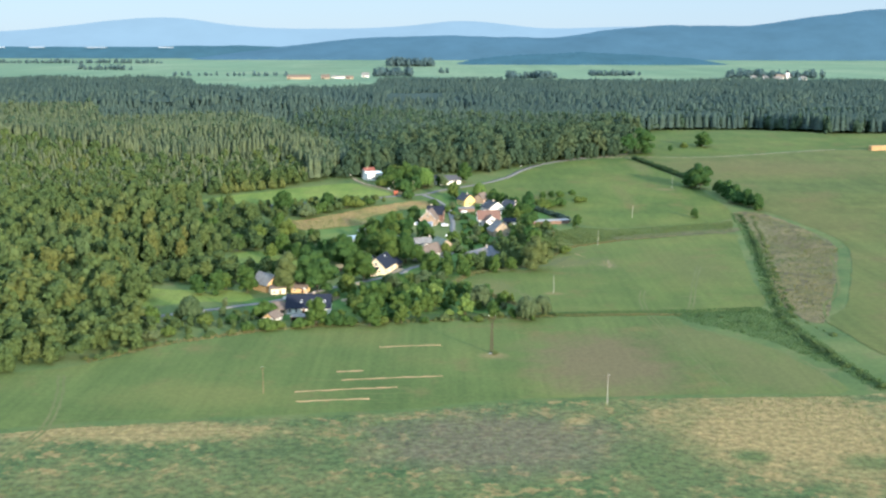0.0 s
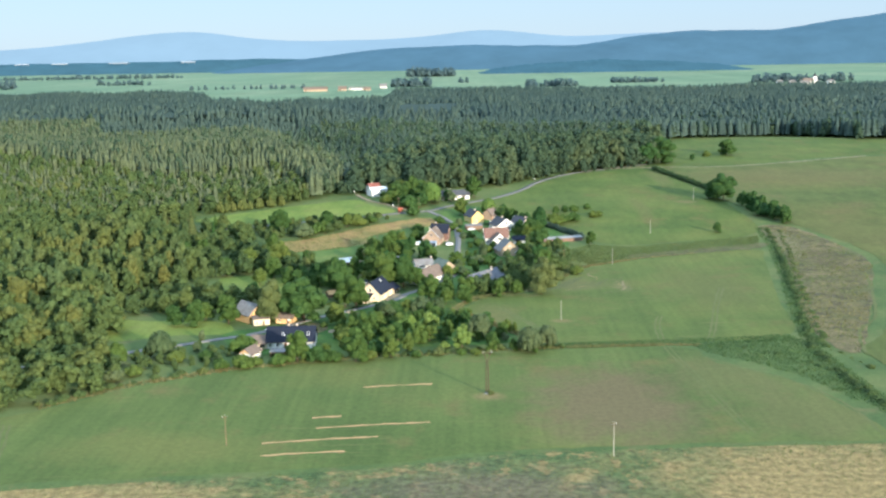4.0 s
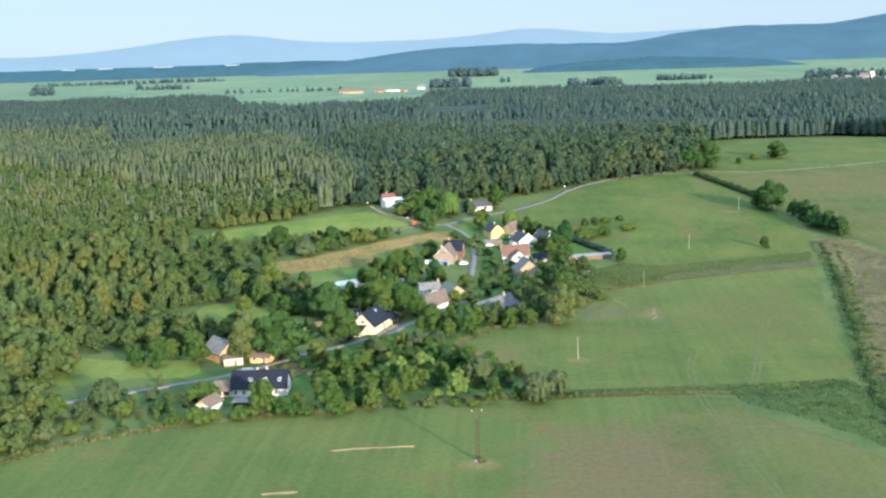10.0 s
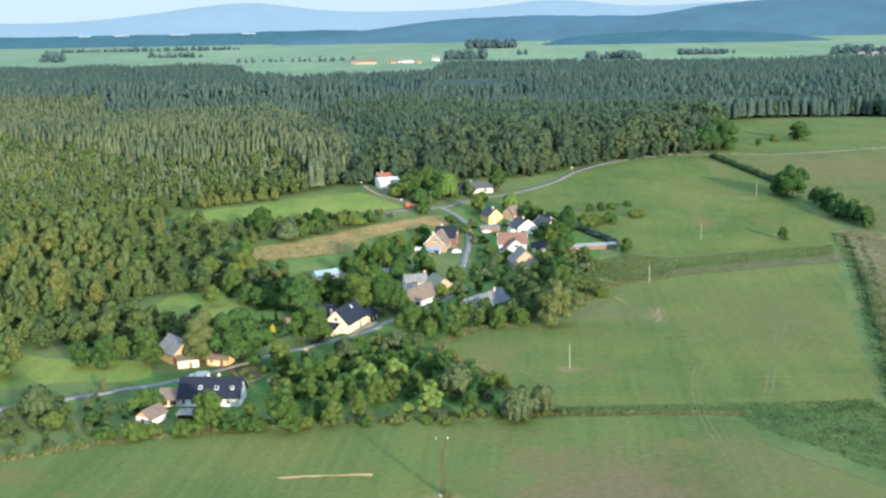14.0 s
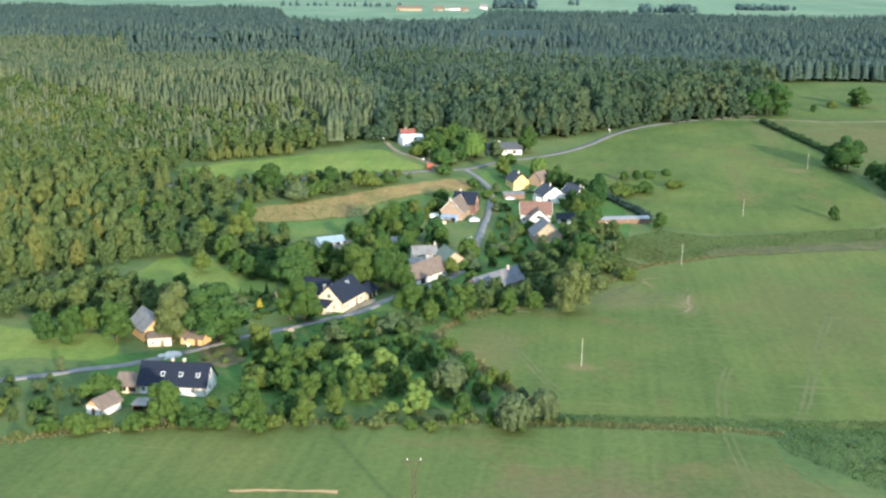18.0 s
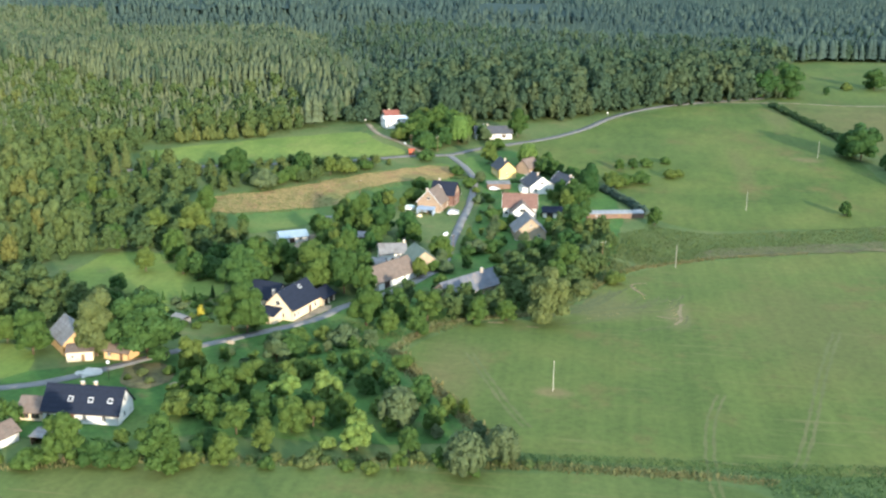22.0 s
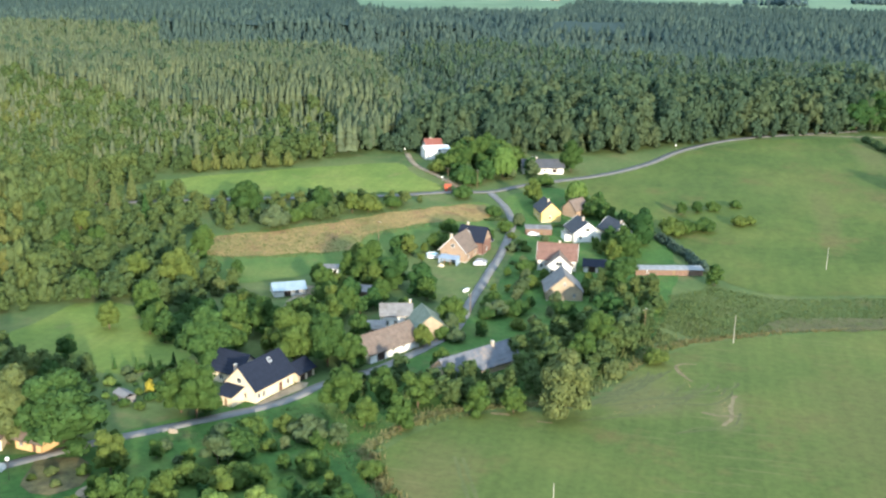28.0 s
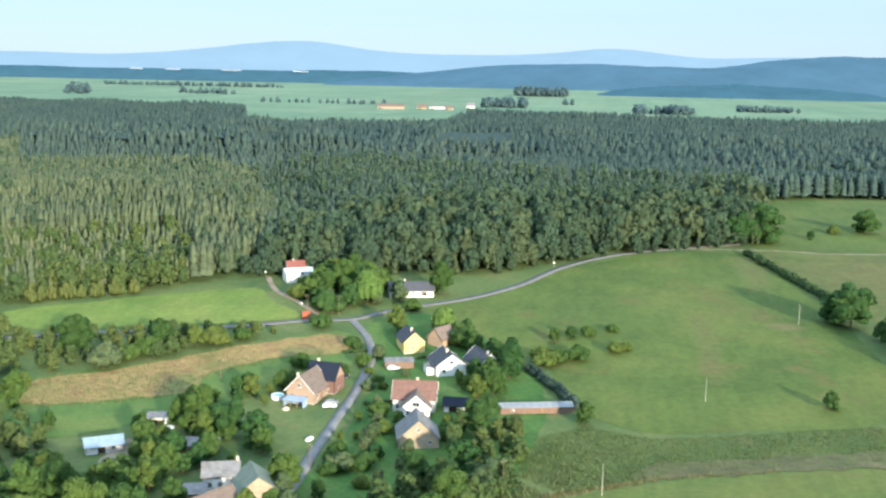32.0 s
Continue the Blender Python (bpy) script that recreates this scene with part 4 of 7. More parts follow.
wood("thinned_strip", SPRUCE_FAR, strewn(RS, LOW_B, 6.2, 11, 15, 1.1), M_HAZESPRUCE, "strip of young spruce between tall stands", 12, (0.3, 0.8))


def canopy(name, poly, high, label, material, seed, holes=()):
    """A lumpy sheet under the tree tops of a wood, added to lighten dark gaps."""
    rs = np.random.RandomState(seed)
    poly = np.array(poly, float)
    lo, hi = poly.min(0), poly.max(0)
    step = 6.0 if hi[1] < 1010 else 12.0
    xs, ys = np.arange(lo[0], hi[0], step), np.arange(lo[1], hi[1], step)
    xx, yy = np.meshgrid(xs, ys)
    xx = xx + rs.uniform(-0.3, 0.3, xx.shape) * step
    yy = yy + rs.uniform(-0.3, 0.3, yy.shape) * step
    sx = 6.0
    ok = inside(poly, xx.ravel(), yy.ravel())
    for dx, dy in ((sx, 0), (-sx, 0), (0, sx), (0, -sx)):
        ok &= inside(poly, xx.ravel() + dx, yy.ravel() + dy)
    for h in holes:
        ok &= ~inside(np.array(h, float), xx.ravel(), yy.ravel())
    ok = ok.reshape(xx.shape)
    stand = np.array([1 + 0.3 * noise.noise(Vector((a / 110, b / 70, 3.0))) + 0.08 * noise.noise(Vector((a / 17, b / 21, 8.0))) for a, b in zip(xx.ravel(), yy.ravel())]).reshape(xx.shape)
    zz = height(xx, yy) + high * stand * rs.uniform(0.92, 1.06, xx.shape)
    n = len(xs)
    faces = [(r * n + c, r * n + c + 1, (r + 1) * n + c + 1, (r + 1) * n + c) for r in range(len(ys) - 1) for c in range(n - 1) if ok[r, c] and ok[r, c + 1] and ok[r + 1, c] and ok[r + 1, c + 1]]
    ob = sheet(name, np.stack([xx.ravel(), yy.ravel(), zz.ravel()], 1).tolist(), faces, material, label, "wood", "stuff")
    att = ob.data.attributes.new("tone", "FLOAT", "POINT")
    att.data.foreach_set("value", np.full(xx.size, 0.3, np.float32))
    return ob


canopy("lower_canopy", WOOD_FRONT, 11.0, "lumpy filler sheet closing dark gaps in the spruce wood", M_CONIFER, 41, [YOUNG, LOW_A, LEAFWOOD])
canopy("lower_canopy", YOUNG, 5.5, "lumpy filler sheet closing dark gaps in the plantation", M_PINE, 42)
canopy("lower_canopy", WOOD_BACK, 12.0, "lumpy filler sheet closing dark gaps in the far forest", M_HAZESPRUCE, 43, [CLEARING, LOW_A, LOW_B])
EDGE = [(-74, 738), (-62, 754), (-38, 760), (5, 770), (36, 780), (54, 798), (80, 826), (120, 846), (164, 870), (162, 860), (120, 836), (84, 815), (58, 790), (38, 771), (5, 761), (-38, 751)]
wood("broadleaf_edge", BROAD, strewn(RS, EDGE, 5.5, 6, 13, 0.8), M_LEAFWOOD, "lower trees and shrubs along the edge of the wood", 3, (0.0, 1.0))
WOOD_LEFT = [(-330, 380), (-230, 396), (-150, 470), (-138, 490), (-118, 512), (-106, 532), (-112, 540), (-124, 560), (-140, 585), (-152, 612), (-160, 628), (-210, 600), (-330, 640), (-420, 600)]
wood("mixed_wood_left", BROAD, strewn(RS, WOOD_LEFT, 9.4, 9, 17, 0.72), M_BROAD, "mixed broadleaved wood with yellowish crowns", 4, (0.0, 1.0))
wood("understorey", BROAD, strewn(RS, WOOD_LEFT, 6.2, 3, 8, 0.85), M_BROAD, "young trees and shrubs under the mixed wood", 27, (0.0, 0.7))
PINES = []
for k in range(3):
    rs_ = np.random.RandomState(90 + k)
    lb = lobes_for(rs_, "tall")
    PINES.append(stacked([blob(rs_, c, tuple(0.8 * q for q in r), 5, 4, 0.2) for c, r in lb] + [cards(rs_, lb, 200, 0.075)]))
wood("pines_in_wood", PINES, strewn(RS, WOOD_LEFT, 12, 10, 18, 0.6), M_PINEGREEN, "pines standing among the broadleaved trees", 17, (0.0, 0.8))
LANE = [(-95, 408), (-130, 388), (-172, 368), (-172, 377), (-130, 397), (-95, 417)]
WOOD_BEND = [(-330, 340), (-280, 352), (-175, 374), (-150, 386), (-126, 400), (-120, 424), (-125, 448), (-136, 465), (-150, 478), (-230, 405), (-330, 390)]
wood("lane_wood", BROAD, strewn(RS, WOOD_BEND, 8.0, 8, 15, 0.85, [LANE]), M_BROAD, "mixed broadleaved wood along a bend of the lane", 18, (0.1, 1.0))
WOOD_LANE = [(-280, 280), (-160, 318), (-126, 338), (-106, 356), (-98, 368), (-112, 392), (-138, 400), (-175, 385), (-280, 360)]
wood("lane_thicket", BROAD, strewn(RS, WOOD_LANE, 7.0, 5, 11, 1.0, [LANE]), M_BROAD, "broadleaved thicket between lane and hay field", 5, (0.1, 0.8))

# ---- houses ----
def wall_bm(length, high, thick, holes):
    """A wall along x from 0, outer face at y = 0, with rectangular openings (x0, z0, x1, z1)."""
    xs = sorted({0.0, length, *(q for h in holes for q in (h[0], h[2]))})
    zs = sorted({0.0, high, *(q for h in holes for q in (h[1], h[3]))})
    def solid(i, k):
        if not (0 <= i < len(xs) - 1 and 0 <= k < len(zs) - 1):
            return False
        mx, mz = (xs[i] + xs[i + 1]) / 2, (zs[k] + zs[k + 1]) / 2
        return not any(h[0] < mx < h[2] and h[1] < mz < h[3] for h in holes)

    bm = bmesh.new()
    made = {}

    def at(i, k, y):
        if (i, k, y) not in made:
            made[i, k, y] = bm.verts.new((xs[i], y, zs[k]))
        return made[i, k, y]

    for i in range(len(xs) - 1):
        for k in range(len(zs) - 1):
            if solid(i, k):
                bm.faces.new((at(i, k, 0), at(i + 1, k, 0), at(i + 1, k + 1, 0), at(i, k + 1, 0)))
                bm.faces.new((at(i, k + 1, thick), at(i + 1, k + 1, thick), at(i + 1, k, thick), at(i, k, thick)))
                for (di, dk), (a, b) in (((-1, 0), ((i, k), (i, k + 1))), ((1, 0), ((i + 1, k + 1), (i + 1, k))), ((0, -1), ((i + 1, k), (i, k))), ((0, 1), ((i, k + 1), (i + 1, k + 1)))):
                    if not solid(i + di, k + dk):
                        bm.faces.new((at(*a, 0), at(*b, 0), at(*b, thick), at(*a, thick)))
    bmesh.ops.recalc_face_normals(bm, faces=bm.faces)
    return bm


def window_in(parent, m, w, h, frame_mat, sill=True):
    """A window of width w and height h in an opening: frame, mullion, two panes, sill; origin at its lower left."""
    win = part("window", box_bm([(0, 0.06, 0, w, 0.14, 0.07), (0, 0.06, h - 0.07, w, 0.14, h), (0, 0.06, 0.07, 0.07, 0.14, h - 0.07), (w - 0.07, 0.06, 0.07, w, 0.14, h - 0.07), (w / 2 - 0.03, 0.06, 0.07, w / 2 + 0.03, 0.14, h - 0.07)]), frame_mat, parent)
    win.matrix_local = m
    part("pane", box_bm([(0.07, 0.09, 0.07, w / 2 - 0.03, 0.11, h - 0.07)]), M_GLASS, win)
    part("pane", box_bm([(w / 2 + 0.03, 0.09, 0.07, w - 0.07, 0.11, h - 0.07)]), M_GLASS, win)
    if sill:
        part("sill", box_bm([(-0.06, -0.08, -0.05, w + 0.06, 0.06, 0.0)]), M_CONCRETE, win)
    return win


def slope_bm(length, run, rise, over, thick=0.16, courses=0):
    """A roof slope: eave at y = 0, ridge at y = run, with stepped courses."""
    n = max(1, courses)
    s = rise / run
    step = (run + over) / n
    line = []
    for k in range(n):
        a, b = -over + k * step, -over + (k + 1) * step
        line += [(a, a * s + 0.06), (b, b * s)]
    line += [(run, run * s - thick), (-over, -over * s - thick)]
    bm = bmesh.new()
    left = [bm.verts.new((-over, y, z)) for y, z in line]
    right = [bm.verts.new((length + over, y, z)) for y, z in line]
    bm.faces.new(left[::-1])
    bm.faces.new(right)
    for k in range(len(line)):
        j = (k + 1) % len(line)
        bm.faces.new((left[k], left[j], right[j], right[k]))
    bmesh.ops.recalc_face_normals(bm, faces=bm.faces)
    return bm


def house(x, y, yaw, length, width, eave, ridge, wall, roof, label, category="house", openings=(), gable_windows=(), chimneys=(), skylights=(), over=0.45, name="house", base=None, gable_mat=None, frame_mat=None, lift=0.0, trim=None, group=""):
    """A gabled house, ridge along its own x. openings: (side, from corner, sill, width, height, kind), side S, N, E or W."""
    z = base if base is not None else hz(x, y) - 0.1
    h = thing(name, pose(x, y, z + lift, 0, 0, yaw), label, category, group)
    frame_mat = frame_mat or M_PAINTW
    L, W, t = length, width, 0.35
    sides = {"S": (L, pose(-L / 2, -W / 2, 0)), "E": (W, pose(L / 2, -W / 2, 0, 0, 0, 90)), "N": (L, pose(L / 2, W / 2, 0, 0, 0, 180)), "W": (W, pose(-L / 2, W / 2, 0, 0, 0, -90))}
    for side, (run, m) in sides.items():
        mine = [o for o in openings if o[0] == side and o[2] + o[4] < eave]
        wl = part("wall", wall_bm(run, eave, t, [(o[1], o[2], o[1] + o[3], o[2] + o[4]) for o in mine]), wall, h)
        wl.matrix_local = m
        for o in mine:
            at = m @ pose(o[1], 0, o[2])
            if o[5] == "window":
                window_in(h, at, o[3], o[4], frame_mat)
            elif o[5] == "gate":
                g = part("gate", box_bm([(k * o[3] / 6 + 0.01, 0.12, 0, (k + 1) * o[3] / 6 - 0.01, 0.2, o[4]) for k in range(6)]), M_DARKWOOD, h, "dark boarded gate")
                g.matrix_local = at
            elif o[5] == "door":
                d = part("door", box_bm([(0.05, 0.1, 0, o[3] - 0.05, 0.17, o[4] - 0.04), (0.2, 0.07, o[4] * 0.55, o[3] - 0.2, 0.1, o[4] * 0.9)]), M_REDDOOR, h, "red-brown panelled door")
                d.matrix_local = at
                part("door_handle", box_bm([(0.14, 0.05, 1.0, 0.2, 0.1, 1.14)]), M_METAL, d)
    floor_ = part("inner_floor", box_bm([(-L / 2 + 0.36, -W / 2 + 0.36, 0.05, L / 2 - 0.36, W / 2 - 0.36, 0.15)]), M_CONCRETE, h)
    part("plinth", box_bm([(-L / 2 - 0.04, -W / 2 - 0.04, -0.9, L / 2 + 0.04, W / 2 + 0.04, 0.02)]), M_CONCRETE, h)
    rise = ridge - eave
    for sgn in (-1, 1):
        bm = bmesh.new()
        x0, x1 = sgn * L / 2, sgn * (L / 2 - t)
        q = [bm.verts.new(p) for xx in (x0, x1) for p in ((xx, -W / 2 + 0.02, eave), (xx, W / 2 - 0.02, eave), (xx, 0, ridge - 0.12))]
        bm.faces.new(q[:3])
        bm.faces.new(q[3:][::-1])
        for a, b in ((0, 1), (1, 2), (2, 0)):
            bm.faces.new((q[a], q[b], q[b + 3], q[a + 3]))
        bmesh.ops.recalc_face_normals(bm, faces=bm.faces)
        part("gable", bm, gable_mat or wall, h)
    for sgn, m in ((1, pose(-L / 2, -W / 2, eave)), (-1, pose(L / 2, W / 2, eave, 0, 0, 180))):
        r = part("roof_slope", slope_bm(L, W / 2, rise, over, courses=max(4, int(W / 2 / 0.7))), roof, h)
        r.matrix_local = m
        g = part("gutter", box_bm([(-over, -over - 0.1, -over * rise / (W / 2) - 0.2, L + over, -over + 0.0, -over * rise / (W / 2) - 0.1)]), M_STEEL, h)
        g.matrix_local = m
        if trim:
            for xx in (-over - 0.06, L + over):
                bm = bmesh.new()
                s = rise / (W / 2)
                q = [bm.verts.new((xx + dx, yy, yy * s + dz)) for dx in (0, 0.06) for yy, dz in ((-over, -0.2), (W / 2, -0.2), (W / 2, 0.1), (-over, 0.1))]
                for f in ((0, 1, 2, 3), (7, 6, 5, 4), (0, 4, 5, 1), (1, 5, 6, 2), (2, 6, 7, 3), (3, 7, 4, 0)):
                    bm.faces.new([q[i] for i in f])
                b = part("bargeboard", bm, trim, h)
                b.matrix_local = m
    part("ridge_cap", box_bm([(-L / 2 - over, -0.16, ridge - 0.1, L / 2 + over, 0.16, ridge + 0.06)], 0.04), roof, h)
    for sgn, w, hgt, zz in gable_windows:
        m = pose(L / 2 + 0.1, -w / 2, zz, 0, 0, 90) if sgn > 0 else pose(-L / 2 - 0.1, w / 2, zz, 0, 0, -90)
        window_in(h, m, w, hgt, frame_mat)
    for cx, cy, top in chimneys:
        c = part("chimney", box_bm([(cx - 0.32, cy - 0.32, ridge - 2.2, cx + 0.32, cy + 0.32, ridge + top)], 0.02), M_CHIMNEY, h)
        part("chimney_cap", box_bm([(cx - 0.4, cy - 0.4, ridge + top, cx + 0.4, cy + 0.4, ridge + top + 0.12)]), M_CONCRETE, c)
    ang = math.degrees(math.atan2(rise, W / 2))
    for sgn, u, v in skylights:
        m = (pose(-L / 2, -W / 2, eave) if sgn < 0 else pose(L / 2, W / 2, eave, 0, 0, 180)) @ pose(u, v, v * rise / (W / 2) + 0.06, ang)
        k = part("skylight", box_bm([(0, 0, 0, 1.0, 0.1, 0.12), (0, 1.1, 0, 1.0, 1.2, 0.12), (0, 0.1, 0, 0.1, 1.1, 0.12), (0.9, 0.1, 0, 1.0, 1.1, 0.12)]), M_PAINTW, h, "white roof window")
        k.matrix_local = m
        part("pane", box_bm([(0.1, 0.1, 0.02, 0.9, 1.1, 0.07)]), M_GLASS, k)
    return h


def lean_to(x, y, yaw, length, width, low, high, wall, roof, label, category="shed", name="shed", open_front=False, base=None):
    """A low building with one sloping roof that falls to its own -y side."""
    z = hz(x, y) - 0.1 if base is None else base
    h = thing(name, pose(x, y, z, 0, 0, yaw), label, category)
    L, W, t = length, width, 0.2
    if open_front:
        for k in range(4):
            xx = -L / 2 + 0.15 + k * (L - 0.3) / 3
            part("post", box_bm([(xx - 0.09, -W / 2 + 0.05, 0, xx + 0.09, -W / 2 + 0.23, low)]), M_WOOD, h)
    else:
        w = part("wall", wall_bm(L, low, t, [(L * 0.55, 0.05, L * 0.55 + 0.9, 1.95)] + ([(L * 0.15, 0.9, L * 0.15 + 0.9, 1.7)] if L > 4 else [])), wall, h)
        w.matrix_local = pose(-L / 2, -W / 2, 0)
        d = part("door", box_bm([(0.03, 0.05, 0, 0.87, 0.12, 1.88)]), M_WOOD, h, "plain wooden door")
        d.matrix_local = pose(-L / 2 + L * 0.55, -W / 2, 0.05)
        if L > 4:
            window_in(h, pose(-L / 2 + L * 0.15, -W / 2, 0.9), 0.9, 0.8, M_PAINTW)
    w = part("wall", wall_bm(L, high - 0.02, t, []), wall, h)
    w.matrix_local = pose(L / 2, W / 2, 0, 0, 0, 180)
    for sgn in (-1, 1):
        bm = bmesh.new()
        q = [bm.verts.new(p) for xx in (sgn * L / 2, sgn * (L / 2 - t)) for p in ((xx, -W / 2 + 0.01, 0), (xx, W / 2 - 0.21, 0), (xx, W / 2 - 0.21, high - 0.1), (xx, -W / 2 + 0.01, low - 0.04))]
        for f in ((0, 1, 2, 3), (7, 6, 5, 4), (0, 4, 5, 1), (1, 5, 6, 2), (2, 6, 7, 3), (3, 7, 4, 0)):
            bm.faces.new([q[i] for i in f])
        bmesh.ops.recalc_face_normals(bm, faces=bm.faces)
        part("side_wall", bm, wall, h)
    n = max(3, int(L / 1.1))
    for k in range(n):
        a, b = -0.25 + k * (L + 0.5) / n, -0.25 + (k + 1) * (L + 0.5) / n - 0.03
        bm = bmesh.new()
        s = (high - low) / W
        q = [bm.verts.new((xx, yy, low + yy * s + dz + 0.06)) for dz in (-0.05, 0.03) for xx, yy in ((a, -0.3), (b, -0.3), (b, W + 0.25), (a, W + 0.25))]
        for f in ((3, 2, 1, 0), (4, 5, 6, 7), (0, 1, 5, 4), (1, 2, 6, 5), (2, 3, 7, 6), (3, 0, 4, 7)):
            bm.faces.new([q[i] for i in f])
        r = part("roof_sheet", bm, roof, h)
        r.matrix_local = pose(-L / 2, -W / 2, 0)
    return h


M_DARKWOOD = plain("dark_boards", (0.05, 0.035, 0.028), 0.8, 0.2, 1.5)
M_REDDOOR = plain("red_brown_door", (0.14, 0.075, 0.05), 0.6, 0.15, 1.5)
M_CHIMNEY = plain("chimney_render", (0.62, 0.5, 0.38), 0.9, 0.15, 2.0)
M_SKYBLUE = plain("pale_blue_sheet", (0.27, 0.351, 0.414), 0.7, 0.12, 0.8)
M_FARHALL = plain("pale_cladding", (0.34, 0.38, 0.42), 0.9, 0.12, 0.1)
M_SHEDROOF = plain("dull_sheet_metal", (0.26, 0.27, 0.27), 0.75, 0.2, 0.8)
M_TARP = plain("blue_grey_sheet", (0.28, 0.36, 0.46), 0.5, 0.12, 1.0)
M_ROOFWHITE = plain("white_sheet_roof", (0.8, 0.82, 0.82), 0.5, 0.05, 0.6)

# cream house with the dark slate roof, its rear wing, carport and porch
house(-26.7, 487.4, 74, 14.6, 9.2, 3.7, 8.3, M_CREAM, M_ROOFDARK, "cream rendered house with a steep dark slate roof by the road",
      openings=[("S", 1.0, 0.9, 1.1, 1.3, "window"), ("S", 2.8, 0.9, 1.1, 1.3, "window"), ("S", 8.8, 0.1, 1.4, 2.2, "door"), ("S", 11.8, 0.9, 1.1, 1.3, "window"), ("W", 5.4, 0.9, 1.2, 1.3, "window"), ("E", 3.8, 0.9, 1.2, 1.3, "window")],
      gable_windows=[(-1, 1.3, 1.4, 4.2)], chimneys=[(-5.4, 2.6, -0.6)], skylights=[(-1, 9.0, 3.0)])
house(-35.2, 492.5, 164, 9.0, 8.5, 3.4, 7.0, M_CREAM, M_ROOFDARK, "rear wing of the cream house under a dark slate roof", openings=[("W", 3.5, 0.9, 1.2, 1.3, "window"), ("N", 3.0, 0.9, 1.2, 1.3, "window")])
house(-21.4, 497.6, 74, 6.4, 6.2, 2.5, 4.4, M_CREAM, M_ROOFDARK, "low annex with an open carport under a dark roof", "garage", openings=[("S", 0.7, 0.05, 2.2, 2.1, "gate"), ("S", 3.5, 0.05, 2.2, 2.1, "gate")], name="garage")
lean_to(-30.4, 478.4, -16, 5.2, 4.2, 2.5, 3.6, M_CREAM, M_ROOFDARK, "cream porch with a shallow dark roof", "porch", "porch")
# farmstead
house(-5.6, 520.0, 61, 18.0, 8.2, 2.9, 6.6, M_WHITE, M_ROOFBROWN, "long whitewashed barn with a weathered brown-grey roof", "barn",
      openings=[("S", 2.6, 0.05, 2.8, 2.6, "gate"), ("S", 8.0, 1.2, 0.8, 0.8, "window"), ("S", 12.0, 1.2, 0.8, 0.8, "window")], name="barn")
house(-8.6, 541.5, 18, 8.6, 7.6, 4.0, 6.2, M_WHITE, M_ROOFGREY, "white farmhouse with a shallow blue-grey roof", openings=[("S", 1.2, 1.0, 1.0, 1.3, "window"), ("S", 3.6, 1.0, 1.0, 1.3, "window"), ("W", 2.5, 1.0, 1.0, 1.3, "window")], chimneys=[(4.0, 0.2, 0.9)])
house(1.4, 537.0, -62, 10.5, 9.0, 3.4, 6.8, M_STONE, M_ROOFGREEN, "farmhouse wing with a mossy grey-green roof", openings=[("E", 3.0, 1.0, 1.0, 1.2, "window"), ("N", 3.0, 1.0, 1.0, 1.2, "window"), ("N", 6.0, 1.0, 1.0, 1.2, "window")])
lean_to(-13.4, 531.5, 18, 9.0, 5.5, 2.4, 2.9, M_STONE, M_ROOFGREY, "flat-roofed store beside the farmyard", "store", "store")
house(20.2, 513.6, 54.5, 23.5, 8.0, 2.4, 6.0, M_STONE, M_ROOFPATCH, "long old stone barn with a patched blue-grey roof", "barn", openings=[("S", 4.0, 0.05, 2.6, 2.1, "gate"), ("S", 12.0, 1.0, 0.8, 0.8, "window"), ("W", 3.0, 0.9, 0.9, 0.9, "window")], gable_windows=[(-1, 0.9, 0.8, 3.2)], chimneys=[(5.5, -0.4, 0.9)], name="barn")
# brick house and its rear wing
house(-5.6, 608.6, 79.5, 11.4, 9.3, 3.6, 8.4, M_BRICK, M_ROOFBROWN, "brick house with a steep grey-brown roof", openings=[("W", 1.4, 0.9, 1.2, 1.4, "window"), ("W", 6.2, 0.9, 1.2, 1.4, "window"), ("S", 2.0, 0.9, 1.2, 1.4, "window"), ("S", 5.0, 0.1, 1.1, 2.1, "door"), ("S", 8.0, 0.9, 1.2, 1.4, "window")], gable_windows=[(-1, 1.3, 1.2, 4.6)], chimneys=[(-5.0, 0.9, 0.5)], trim=M_PAINTW)
house(-2.2, 616.4, -10, 9.5, 7.5, 4.6, 8.8, M_ROOFRED, M_ROOFDARK, "rear wing of the brick house with dark roof and red-brown boards", openings=[("S", 6.5, 1.0, 1.2, 1.3, "window"), ("E", 3.0, 1.0, 1.2, 1.3, "window")], chimneys=[(-2.5, 0.3, 0.8)], gable_mat=M_BRICK)
lean_to(-7.2, 600.4, -10, 6.5, 3.2, 2.1, 2.5, M_TARP, M_TARP, "blue-grey sheet roof over a terrace", "terrace roof", "terrace_roof", True)
# yellow house
house(16.6, 661.2, 114, 11.0, 7.6, 4.0, 7.4, M_YELLOW, M_SLATE, "yellow rendered house with a dark roof", openings=[("W", 3.0, 1.0, 1.0, 1.2, "window"), ("N", 3.0, 1.0, 1.0, 1.2, "window"), ("N", 6.5, 1.0, 1.0, 1.2, "window")], chimneys=[(-2.5, 0.4, 0.7)])
house(26.5, 668.5, 60, 8.0, 6.5, 3.0, 6.4, M_BRICK, M_ROOFBROWN, "brick outbuilding with a weathered brown roof", "outbuilding", openings=[("S", 3.0, 0.05, 2.0, 2.2, "gate")], name="outbuilding")
